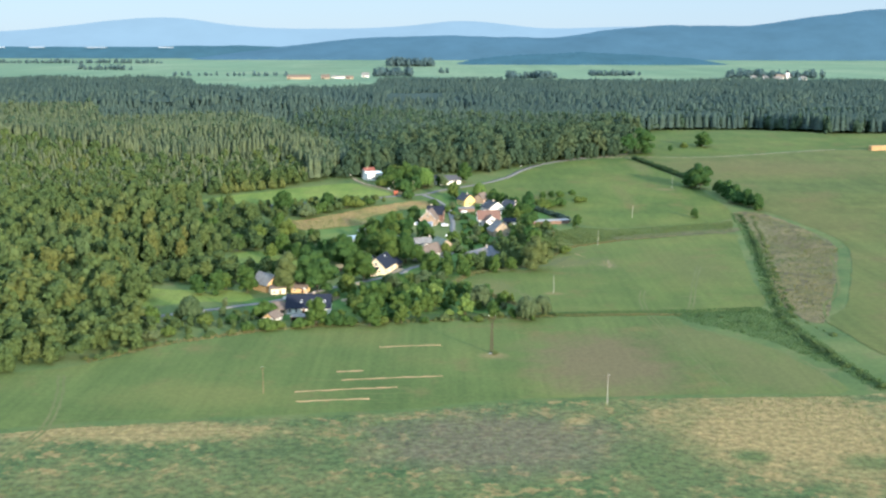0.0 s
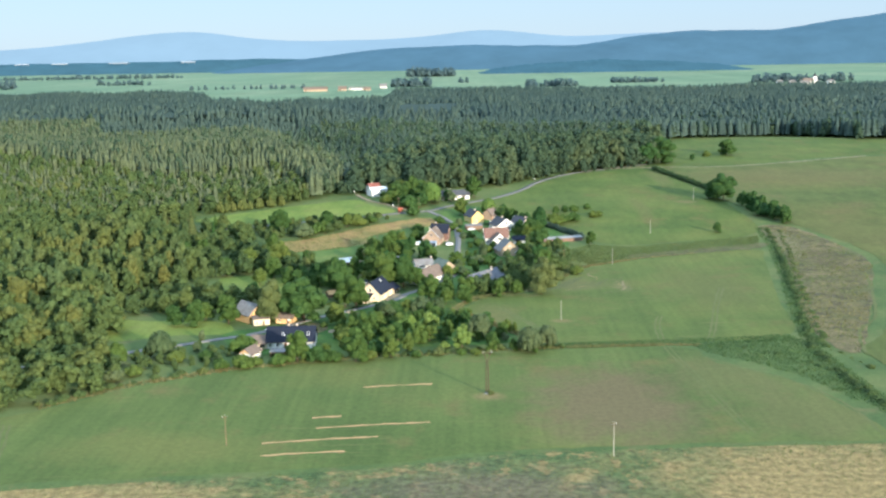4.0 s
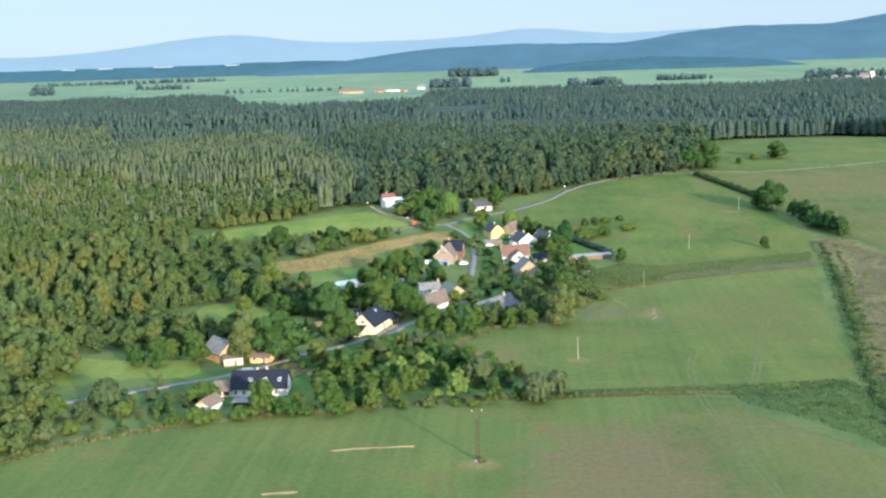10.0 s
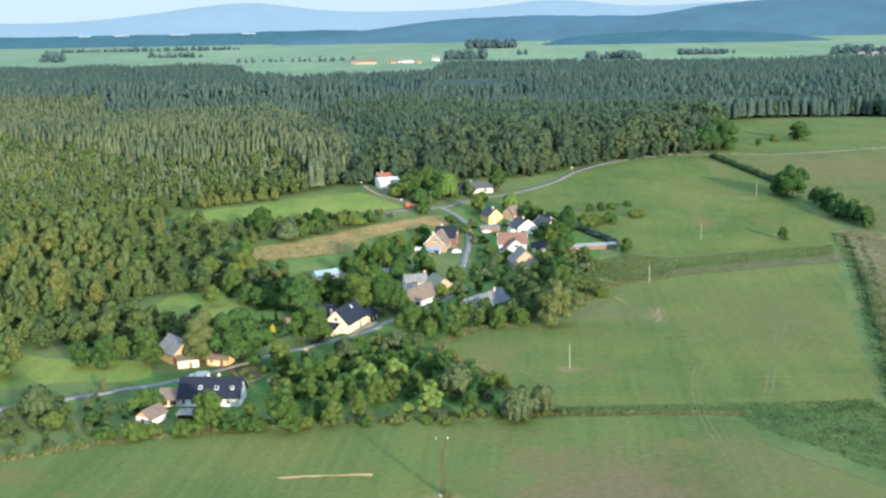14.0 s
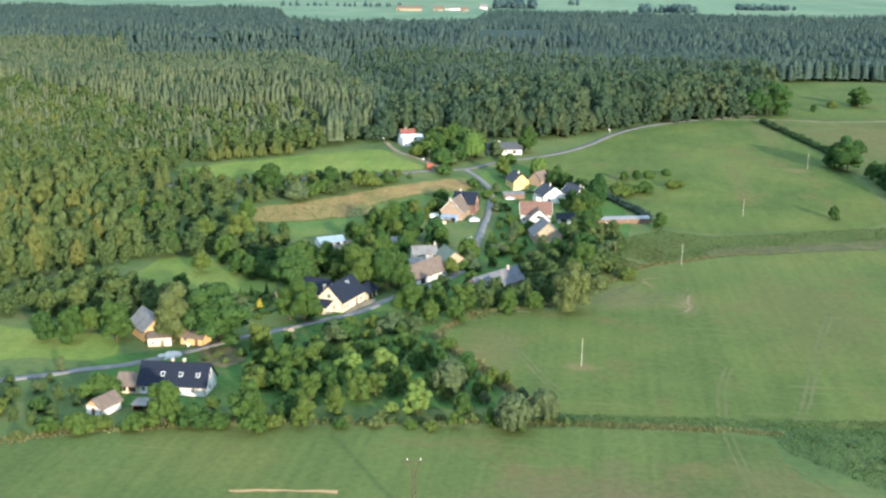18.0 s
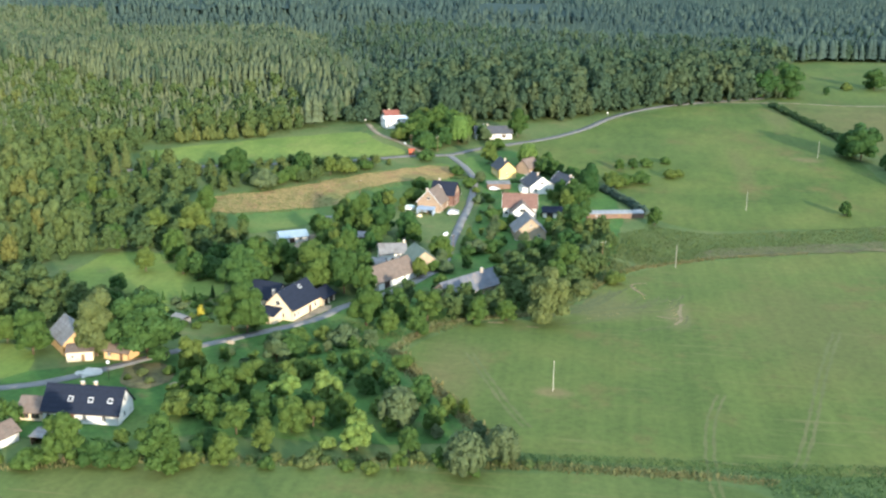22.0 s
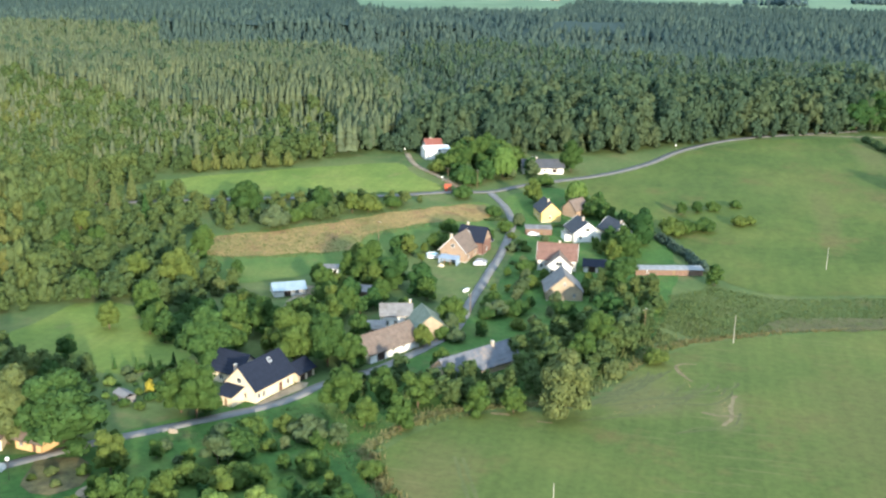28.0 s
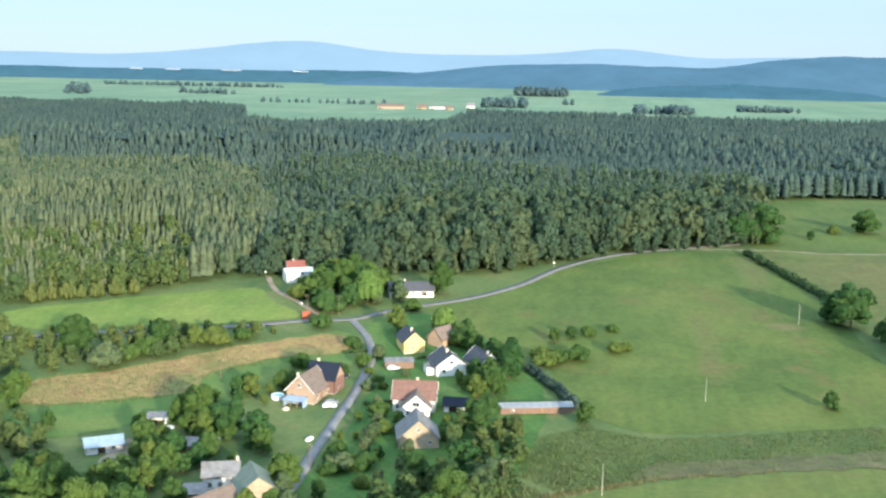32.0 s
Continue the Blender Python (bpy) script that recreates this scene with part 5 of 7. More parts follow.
# two houses with bargeboards
house(32.4, 641.2, 113.5, 12.0, 10.0, 3.4, 7.0, M_WHITE, M_SLATE, "white house with slate roof and pale bargeboards", openings=[("W", 2.0, 0.9, 1.1, 1.3, "window"), ("W", 6.5, 0.9, 1.1, 1.3, "window"), ("N", 3.0, 0.9, 1.1, 1.3, "window")], gable_windows=[(-1, 1.5, 1.2, 3.8)], chimneys=[(-1.5, 0.4, 0.9)], trim=M_PAINTW)
house(43.8, 645.2, 122, 11.5, 8.0, 3.0, 6.6, M_CREAM, M_SLATE, "cream outbuilding with a dark slate roof", "outbuilding", openings=[("W", 3.0, 0.9, 1.1, 1.2, "window")], chimneys=[(-4.6, 0.3, 0.6)], trim=M_PAINTW, name="outbuilding")
lean_to(27.2, 637.4, 113, 5.0, 2.6, 2.2, 2.8, M_WHITE, M_ROOFGREY, "white lean-to at the house wall", "lean-to", "lean_to")
# red-roofed house and the bare plastered house before it
house(28.2, 606.0, 5, 12.6, 8.6, 4.2, 8.4, M_WHITE, M_ROOFRED, "white house with a red tiled roof", openings=[("S", 0.8, 0.9, 1.1, 1.3, "window"), ("S", 10.6, 0.9, 1.1, 1.3, "window"), ("E", 3.5, 0.9, 1.1, 1.3, "window")], chimneys=[(0.6, 0.2, 0.6)], trim=M_PAINTW)
house(29.5, 600.6, 97.5, 8.0, 8.4, 3.2, 6.8, M_WHITE, M_ROOFBROWN, "front wing of the red-roofed house with a broad gable", openings=[("W", 1.4, 0.9, 1.2, 1.3, "window"), ("W", 5.6, 0.9, 1.2, 1.3, "window")], gable_windows=[(-1, 2.2, 1.3, 3.5)], trim=M_PAINTW)
house(33.4, 580.2, 104, 10.8, 11.0, 3.0, 7.9, M_STONE, M_ROOFGREY, "bare plastered house with a grey roof and broad gable", openings=[("W", 2.0, 0.9, 1.0, 1.2, "window"), ("W", 8.0, 0.9, 1.0, 1.2, "window"), ("S", 4.0, 0.9, 1.0, 1.2, "window")], gable_windows=[(-1, 0.9, 1.0, 4.6)])
lean_to(16.4, 641.4, 14, 9.4, 4.0, 2.3, 2.8, M_BRICKRED, M_ROOFGREY, "long low shed of orange-brown boards with a grey roof", "shed", "shed")
house(40.5, 606.0, 5, 7.0, 5.0, 2.4, 4.0, M_WHITE, M_ROOFDARK, "low garage with a dark roof", "garage", openings=[("S", 1.5, 0.05, 2.4, 2.0, "gate")], name="garage")
lean_to(64.2, 609.0, 15.7, 22.0, 3.2, 2.0, 2.5, M_BRICKRED, M_SHEDROOF, "long narrow brick shed with a dull grey metal roof", "shed", "long_shed")
# houses by the wood
house(-47.0, 738.6, 30, 11.5, 8.0, 4.6, 5.6, M_WHITE, M_ROOFWHITE, "white two-storey house with a white sheet roof", openings=[("S", 1.0, 0.9, 1.0, 1.2, "window"), ("S", 4.5, 0.9, 1.0, 1.2, "window"), ("S", 8.0, 0.9, 1.0, 1.2, "window"), ("S", 2.5, 3.1, 1.0, 1.2, "window"), ("S", 6.5, 3.1, 1.0, 1.2, "window")])
house(-50.0, 745.5, 30, 8.0, 8.0, 4.4, 7.0, M_WHITE, M_ROOFBRIGHT, "white gabled house wing with a red tiled roof", openings=[("W", 3.5, 0.9, 1.0, 1.2, "window"), ("S", 4.0, 1.0, 1.0, 1.2, "window")], gable_windows=[(-1, 1.0, 1.1, 6.0)], chimneys=[(-1.0, 0.3, 0.6)])
house(4.6, 727.0, 16, 18.0, 8.0, 3.0, 5.9, M_WHITE, M_SLATE, "low white house with a long grey slate roof", openings=[("S", 9.0, 0.9, 1.1, 1.2, "window"), ("S", 13.0, 0.6, 2.0, 1.5, "gate"), ("W", 3.0, 0.9, 1.0, 1.2, "window")], chimneys=[(-2.6, 0.4, 0.8), (-4.4, 0.4, 0.8)])
# near farmhouse with its sheds
house(-51.2, 412.6, 2, 17.2, 8.4, 3.1, 7.4, M_WHITE, M_ROOFDARK, "long white farmhouse with a dark slate roof and roof windows", openings=[("S", 0.8, 0.9, 1.0, 1.3, "window"), ("S", 3.4, 0.9, 1.0, 1.3, "window"), ("S", 6.2, 0.1, 1.1, 2.1, "door"), ("S", 9.0, 0.9, 1.0, 1.3, "window"), ("S", 13.4, 0.9, 1.0, 1.3, "window"), ("E", 3.0, 0.9, 1.1, 1.3, "window")], gable_windows=[(1, 1.1, 1.3, 4.0)], chimneys=[(-1.0, 0.5, 0.6), (2.0, 0.5, 0.7)], skylights=[(-1, 5.4, 1.4), (-1, 10.0, 1.4), (-1, 14.4, 1.4)])
house(-62.6, 411.0, 4, 5.4, 6.6, 2.5, 4.6, M_CREAM, M_ROOFBROWN, "brown-roofed veranda beside the farmhouse", "veranda", openings=[("S", 0.5, 0.7, 1.9, 1.5, "window"), ("S", 2.9, 0.7, 1.9, 1.5, "window")], name="veranda", frame_mat=M_WOOD)
house(-63.2, 396.4, 70, 6.6, 4.8, 2.6, 4.4, M_WHITE, M_ROOFBROWN, "small white shed with a weathered roof and wooden gable", "shed", openings=[("W", 1.6, 0.1, 1.2, 2.0, "door")], name="shed", gable_mat=M_ORANGE)
lean_to(-52.0, 399.0, 0, 9.0, 3.6, 2.0, 2.3, M_WOOD, M_ROOFGREY, "low grey-roofed wood store", "store", "store", True)
house(-74.0, 450.4, -45, 11.0, 8.5, 3.6, 7.4, M_ORANGE, M_ROOFGREY, "old barn with ochre walls and a slate-grey roof", "barn", openings=[("E", 2.5, 0.05, 2.4, 2.6, "gate")], name="barn")
lean_to(-68.5, 443.2, 21, 6.4, 4.0, 2.6, 3.3, M_CREAM, M_ROOFBROWN, "small cream outbuilding with a brown roof", "outbuilding", "outbuilding")
house(-59.0, 446.2, -8, 7.0, 5.0, 2.7, 4.8, M_ORANGE, M_ROOFBROWN, "sunlit ochre cottage with a brown roof", "cottage", openings=[("S", 1.0, 0.9, 1.0, 1.1, "window"), ("S", 4.4, 0.1, 1.0, 2.0, "door")], name="cottage")
# garden buildings
house(-47.8, 558.6, 32, 9.6, 7.0, 2.2, 3.6, M_WHITE, M_SKYBLUE, "white garden pavilion with a pale blue sheet roof", "pavilion", openings=[("S", 3.0, 0.05, 2.0, 2.0, "gate"), ("S", 6.5, 0.8, 1.2, 1.0, "window")], name="pavilion")
lean_to(-41.8, 579.6, 12, 5.4, 4.0, 2.2, 2.6, M_PAINTW, M_ROOFGREY, "small white carport with a flat grey roof", "carport", "carport", True)
lean_to(-23.0, 562.0, 6, 11.0, 5.0, 2.3, 2.9, M_BRICK, M_ROOFGREY, "old brick shed with a rusty grey roof among trees", "shed", "shed")
lean_to(-28.4, 686.5, 10, 2.6, 2.0, 2.4, 2.6, M_SHELTER, M_SHELTER, "small bright red bus shelter at the junction", "bus shelter", "bus_shelter")

# ---- single trees and shrubs of the village, gardens and field edges ----
KINDS = {"S": ("spruce", 0.9), "R": ("round", 0.95), "T": ("tall", 0.95), "B": ("bush", 1.15), "L": ("loose", 0.95), "W": ("weeping", 0.95), "V": ("round", 1.2)}
LEAVES = {"": (M_LEAF, "green"), "y": (M_LEAFY, "yellow-green"), "g": (M_LEAFGREY, "silvery grey-green"), "d": (M_LEAFDARK, "dark green"), "o": (M_LEAFGOLD, "olive-brown"), "n": (M_LEAFSUN, "bright golden")}
PLURAL = {"S": "pointed conifer with {} needles", "R": "round-crowned broadleaved tree with {} leaves", "T": "tall narrow broadleaved tree with {} leaves", "B": "low spreading shrub with {} leaves", "L": "loose-crowned fruit tree with {} leaves", "W": "drooping willow tree with {} leaves", "V": "broad-crowned chestnut tree with {} leaves"}
MODELS = {}


def tree(x, y, h, code, spin):
    """A tree or shrub: trunk and crown, from a shared model of its kind and leaf colour."""
    kind, tint = code[0], code[1:]
    shape, wide = KINDS[kind]
    variant = int(spin * 997) % 3
    big = h > 11.5
    key = (kind, tint, variant, big)
    if key not in MODELS:
        seed = sum(map(ord, kind + tint)) * 7 + variant * 31
        count = 2600 if big else 1250 if kind != "B" else 460
        MODELS[key] = (crown_mesh("crown", shape, seed, count, 0.033 if big else 0.048 if kind != "B" else 0.085, LEAVES[tint][0]), trunk_mesh("trunk", seed))
    crown, trunk = MODELS[key]
    name = "shrub" if kind == "B" else "tree"
    m = pose(x, y, hz(x, y), 0, 0, spin * 360) @ Matrix.Diagonal((h * wide, h * wide, h, 1))
    ob = thing(name, m, PLURAL[kind].format(LEAVES[tint][1]), name, "village shrubs" if kind == "B" else "village trees")
    shared("trunk", trunk, ob)
    shared("crown", crown, ob)
    return ob


TREES_A = [(-22.8, 696.7, 8.7, "Bd"), (-10.1, 711.2, 14.1, "Wy"), (-22.4, 725, 14.3, "R"), (16.9, 730.4, 13.5, "R"), (9.3, 704.6, 5.3, "B"), (-34.5, 737, 9.5, "R"), (-38.8, 711.6, 6.2, "B"), (-41, 729, 4.6, "B"), (0.3, 721.9, 7.5, "Rd"), (-93.8, 631.6, 14.3, "R"), (-67.8, 643.9, 11, "R"), (-78.7, 623, 8.5, "Bg"), (-56.9, 647.6, 8.4, "R"), (-51.4, 650.9, 7.3, "B"), (-43.7, 657.7, 4.9, "B"), (-20.2, 677.1, 5.7, "Bd"), (-69.7, 637.6, 6.5, "B"), (-73.7, 631.4, 5.4, "B"), (-3.6, 658.3, 4.4, "B"), (-15.1, 615.5, 5.9, "B"), (-15.3, 634.2, 5.2, "B"), (8.5, 677.7, 9.5, "R"), (25.5, 679.6, 10.6, "Wy"), (39.9, 657.7, 7.9, "R")]
TREES_B = [(53.6, 637, 13.6, "Td"), (50.4, 618.7, 10, "R"), (50.3, 587.2, 12.7, "Ld"), (63.9, 652.7, 6.8, "B"), (68.5, 656.7, 4.9, "B"), (75.1, 659.3, 5.8, "B"), (87.5, 669.2, 4.2, "B"), (91.3, 672.2, 3.5, "B"), (20.6, 577, 4.9, "Rg"), (17.6, 555.9, 5.2, "Bg"), (78.9, 601.4, 6.8, "R"), (41.9, 584.4, 4.7, "B"), (4.4, 640.8, 4.2, "B"), (7.9, 648.6, 5.3, "Wg"), (48.7, 560, 10.1, "Ld"), (55.9, 549.6, 8.9, "Lg"), (39.3, 548.8, 8.7, "R"), (46.4, 525.8, 9.4, "R"), (35.7, 527.6, 7.3, "R"), (49.2, 535.3, 11.6, "R"), (44.9, 491.5, 16.3, "Ro"), (54.6, 519.9, 4.5, "Bo"), (64.1, 531.9, 4.4, "B"), (33.6, 564.4, 3.3, "B")]
TREES_C = [(61.2, 573.3, 3.7, "By"), (7.5, 541.1, 9.7, "R"), (3.5, 525.3, 6.7, "R"), (7.4, 533.5, 3.8, "B"), (16.6, 538.8, 4.6, "R"), (-3.6, 480.2, 11.6, "R"), (3.9, 487.6, 8.3, "R"), (3.7, 474.4, 7.5, "R"), (12.3, 487.5, 9.5, "L"), (12.4, 508.9, 7, "R"), (26.1, 487.8, 7.5, "R"), (34.1, 490.5, 6.6, "R"), (11.5, 475.1, 7.7, "R"), (-6.1, 465.4, 5.8, "Bg"), (-20.8, 454.4, 6.9, "Wg"), (-12.2, 467.8, 3.8, "B"), (-16.1, 505.5, 14.6, "R"), (-24, 502.8, 14.7, "R"), (-10, 506.5, 9.3, "R"), (-44.3, 495.9, 16.3, "Rd"), (-27.2, 574.1, 12.9, "R"), (-17.5, 571.8, 12, "Ld"), (-8.5, 568, 10.7, "Rd"), (-34.4, 577.8, 8.2, "R")]
TREES_D = [(-5.2, 563, 7.6, "R"), (-24.6, 544.2, 9, "R"), (-14.4, 525.9, 7.7, "R"), (-8.6, 549.9, 4.9, "R"), (-47.2, 518.6, 10.9, "R"), (-39, 521.4, 10.9, "R"), (-33.5, 468, 12.8, "R"), (-53.2, 449.1, 14.8, "Rd"), (-41.5, 446.9, 5, "R"), (-72.9, 471.9, 8, "R"), (-78.9, 548.6, 14.6, "R"), (-78.7, 528.7, 10.5, "R"), (-56.4, 536.6, 6.2, "R"), (-82.6, 514.7, 8.2, "R"), (-89.1, 584.5, 9.9, "R"), (-69.3, 568.9, 5.6, "R"), (-65.4, 445.6, 17.3, "To"), (-51.8, 445.4, 17.8, "Vd"), (-37.9, 439.2, 8.7, "R"), (-81.3, 443.3, 11.3, "R"), (-94.2, 441.4, 9.8, "R"), (-38.3, 470, 11.6, "R"), (-91.7, 449.2, 7.8, "R"), (-102.2, 441.1, 8.7, "R")]
TREES_E = [(-82, 478.5, 5, "R"), (-19.3, 448.8, 8, "Lg"), (-21.5, 440.4, 4.7, "B"), (10.8, 407.1, 8.8, "Ry"), (17.3, 419, 10.2, "Wg"), (25.4, 417.9, 6.5, "R"), (-25.8, 391.1, 11.1, "R"), (-13.8, 395.1, 7.4, "R"), (-45.8, 391, 10.5, "R"), (-8.7, 404.3, 6.2, "R"), (-39, 392, 5.7, "B"), (-9.9, 424.2, 8.8, "Ly"), (-1.3, 428.3, 8.1, "Ry"), (-21.2, 429, 7.5, "R"), (-24.2, 422.1, 10, "L"), (-23.4, 413.1, 7.8, "R"), (-16.1, 409.4, 8.4, "L"), (-4.9, 412.6, 8.4, "R"), (-1.1, 416.3, 7, "L"), (6.3, 434.8, 6.7, "Rd"), (11.9, 435.6, 6.7, "Rd"), (19.9, 431.3, 7.3, "Rd"), (34.4, 399.9, 10, "Wg"), (41.2, 407.1, 8.4, "Wg")]
TREES_F = [(35.7, 399.3, 4.5, "R"), (28.9, 401.9, 4.2, "R"), (21, 399.3, 4.8, "L"), (4.6, 407.1, 2.6, "By"), (2.5, 398, 2.9, "Bo"), (-67, 402.9, 6.9, "B"), (-63.3, 384.3, 5.1, "B"), (-70.5, 383.3, 3.8, "B"), (-51.8, 387.4, 4.4, "B"), (-59.4, 386.8, 3.5, "B"), (-29.8, 424.1, 7.5, "R"), (-12.7, 416.3, 7.1, "R"), (5.2, 418.9, 7.1, "R"), (21.7, 407.2, 6, "R"), (27.2, 425.4, 5.7, "R"), (-7.1, 442.5, 5.4, "R"), (-17.4, 453.4, 6.5, "B"), (0.1, 451.6, 4.8, "B"), (-86.1, 419.6, 4, "C"), (-31.6, 416.9, 5.8, "B"), (-33.2, 392, 4, "B"), (-21, 393.8, 3.3, "B"), (-5.2, 396.1, 2.6, "B"), (15.7, 397.7, 2.6, "B")]
TREES_G = [(10.6, 398.4, 2.4, "B")]
TREE_SPOTS = TREES_A + TREES_B + TREES_C + TREES_D + TREES_E + TREES_F + TREES_G
tr = random.Random(11)
taken = []
for x, y, h, code in TREE_SPOTS:
    tree(x, y, h, code if code[0] != "C" else "Tg", tr.random())
    taken.append((x, y, h * 0.3))
# along the far meadow: hedge, the two large field trees and bushes
for x, y, h, code in [(176, 716, 17.5, "Vd"), (222, 902, 13.5, "Vd"), (152, 628, 6, "Rd"), (205, 898, 5, "B"), (190, 880, 5, "Rd"), (184, 700, 9, "Rd"), (187, 690, 11, "Rd"), (190, 678, 11, "Rd"), (194, 666, 10.5, "Rd"), (197, 654, 10, "Rd"), (163, 866, 21, "Vd"), (150, 858, 17, "Vd"), (171, 722, 8, "Bd"), (186, 672, 9, "Rd"), (193, 660, 9.5, "Rd"), (188, 684, 9, "Rd"), (190, 668, 8, "Bd"), (196, 648, 8, "Rd")]:
    tree(x, y, h, code, tr.random())
HOUSE_SPOTS = [(o.location.x, o.location.y, 8.0) for o in scene.objects if o.get("category") in ("house", "barn")] + [(o.location.x, o.location.y, 5.0) for o in scene.objects if o.get("category") in ("shed", "garage", "outbuilding", "cottage", "store", "pavilion", "porch", "veranda", "carport")]
ROADS = np.concatenate([curve_through([(-11, 688), (-0.6, 669), (5.4, 648), (7.6, 617), (7.6, 589), (7.8, 565), (8.5, 540), (3.8, 523.8), (0, 514.6), (-5, 505), (-13.2, 494.5), (-18.5, 482), (-31.5, 467.5), (-49, 449.8), (-59, 438), (-70, 427), (-80, 421.5), (-95, 412), (-130, 392)], False, 3.0), curve_through([(-114, 649), (-77, 662), (-48, 673), (-29, 683), (-11, 689), (14, 713)], False, 3.0)])


def free(x, y, r):
    if -60 < x < -36 and 541 < y < 557 or -64 < x < -36 and 712 < y < 742:
        return False
    return all((x - a) ** 2 + (y - b) ** 2 > (c + r * 0.5) ** 2 for a, b, c in HOUSE_SPOTS) and np.min((ROADS[:, 0] - x) ** 2 + (ROADS[:, 1] - y) ** 2) > (2.4 + r) ** 2 and all((x - a) ** 2 + (y - b) ** 2 > (c * 0.7 + r * 0.7) ** 2 for a, b, c in taken)


THICKET = []


def fill(poly, gap, low, high, codes, seed, thick=False):
    rs = np.random.RandomState(seed)
    rd = random.Random(seed)
    for x, y, h, _ in strewn(rs, poly, gap, low, high, 1.0):
        if free(x, y, h * 0.3):
            code = rd.choice(codes)
            if thick:
                THICKET.append((x, y, h, h * 0.95))
            else:
                tree(float(x), float(y), float(h), code, rd.random())
            taken.append((x, y, h * 0.3))


for x, y, h, code in [(-95, 397, 10.5, "Wg"), (-107, 388, 8.5, "R"), (-88, 391, 4.5, "B"), (-112, 375, 7, "R"), (-103, 371, 4.5, "Bg"), (-98, 376, 4, "B"), (-84, 404, 4, "Rg"), (-78, 394, 4, "B")]:
    tree(x, y, h, code, tr.random())
    taken.append((x, y, h * 0.3))
fill([(-42, 396), (0, 402), (40, 408), (34, 424), (20, 444), (6, 462), (-6, 470), (-30, 462), (-44, 436)], 9.0, 3, 5.5, ["R", "L", "B", "R", "Ld", "Rg", "B"], 21)
fill([(-9, 488), (0, 482), (14, 486), (44, 502), (56, 530), (62, 556), (50, 566), (38, 548), (30, 528), (14, 500), (3, 504), (-4, 498)], 4.8, 4, 8, ["R", "R", "L", "Rd", "B", "Rg"], 22, True)
fill([(-70, 500), (-40, 505), (-16, 512), (-12, 545), (-22, 580), (-40, 572), (-60, 545), (-72, 530)], 6.5, 5, 10, ["R", "R", "L", "Rd", "B", "T"], 23)
fill([(-106, 530), (-72, 532), (-58, 545), (-60, 556), (-68, 562), (-92, 580), (-100, 560)], 6.5, 5, 10, ["R", "R", "Ld", "Rd", "B", "T"], 24, True)
fill([(-120, 640), (-98, 612), (-66, 634), (-42, 656), (-30, 668), (-50, 670), (-78, 660)], 5.5, 3.5, 7, ["R", "B", "Rg", "L", "B"], 25, True)
fill([(-104, 372), (-66, 390), (-66, 404), (-80, 416), (-100, 406), (-128, 388), (-124, 366)], 6.0, 2, 5, ["R", "B", "Rg", "L", "R"], 26, True)
fill([(-132, 452), (-106, 454), (-104, 468), (-108, 486), (-134, 482)], 7, 5, 9, ["R", "R", "Ly", "Rd"], 27, True)
fill([(-130, 462), (-84, 460), (-68, 476), (-66, 485), (-84, 487), (-108, 491), (-130, 488)], 5.6, 6, 11, ["R", "R", "Rd", "L", "T", "Ry"], 31, True)
for x, y, h, code in [(-173, 640, 14, "So"), (-159, 633, 15, "So"), (-139, 615, 14, "So"), (-146, 640, 12, "So"), (-132, 640, 9, "S"), (-128, 618, 10, "Sd"), (-154, 588, 12, "R"), (-130, 566, 10, "R"), (-140, 594, 10, "L"), (-124, 578, 9, "R"), (-95, 552, 11, "R"), (-82, 553, 7, "Rg"), (-108, 589, 6, "L"), (-94, 600, 5, "R"), (-67, 550, 6, "Ro"), (-80, 527, 5, "T"), (-103, 536, 9, "R"), (-81, 492, 6.5, "Rd"), (-60, 489, 3.6, "Sd"), (-57.2, 491, 4, "Sd"), (-66, 489, 3, "Sd"), (-53.6, 496, 3.4, "Sd"), (-18, 571, 7, "R"), (-10, 570, 6, "Ro"), (8, 633, 2.5, "B"), (20.5, 579, 4.4, "Lg"), (61, 575, 3.6, "By"), (47.5, 646, 6, "R"), (72, 681, 5, "R"), (86.6, 692, 3.5, "B"), (78, 686, 4, "B"), (66, 677, 5.5, "R")]:
    tree(x, y, h, code, tr.random())
    taken.append((x, y, h * 0.3))
fill([(-160, 560), (-120, 542), (-92, 546), (-84, 556), (-94, 578), (-104, 606), (-116, 640), (-140, 650), (-160, 628)], 6.6, 4, 9, ["R", "L", "Rg", "T", "S", "B", "Rd", "Lg"], 32, True)
fill([(11, 545), (28, 545), (45, 575), (42, 600), (24, 594), (14, 620), (11, 600)], 7.5, 2, 4.5, ["R", "B", "Rg", "L", "B"], 33)
fill([(-44, 590), (-20, 590), (-14, 600), (-22, 622), (-40, 600)], 7, 3, 7, ["R", "L", "Rd", "B"], 34)
fill([(12, 610), (22, 615), (24, 632), (12, 640), (-2, 640), (-4, 625), (2, 620)], 7, 2, 4, ["B", "R", "Bg"], 35)
fill([(-66, 462), (-50, 466), (-40, 478), (-44, 492), (-58, 496), (-70, 480)], 3.6, 0.8, 2.4, ["B", "By", "Bg", "B", "Bd"], 36)
for x, y, h, code in [(-49, 436, 2.0, "Bo"), (-45.5, 432, 1.6, "Bo"), (-51.5, 433, 1.4, "B"), (-43, 438, 2.2, "B"), (-33, 452, 2.4, "Bg"), (-27, 447, 2.0, "Bg"), (-12, 458, 2.6, "B"), (-3, 462, 2.0, "Bd")]:
    tree(x, y, h, code, tr.random())
fill([(-30, 696), (-12, 700), (12, 716), (-4, 722), (-20, 748), (-38, 752), (-36, 720)], 6.5, 5, 10, ["R", "R", "B", "Rg", "Rd"], 28)
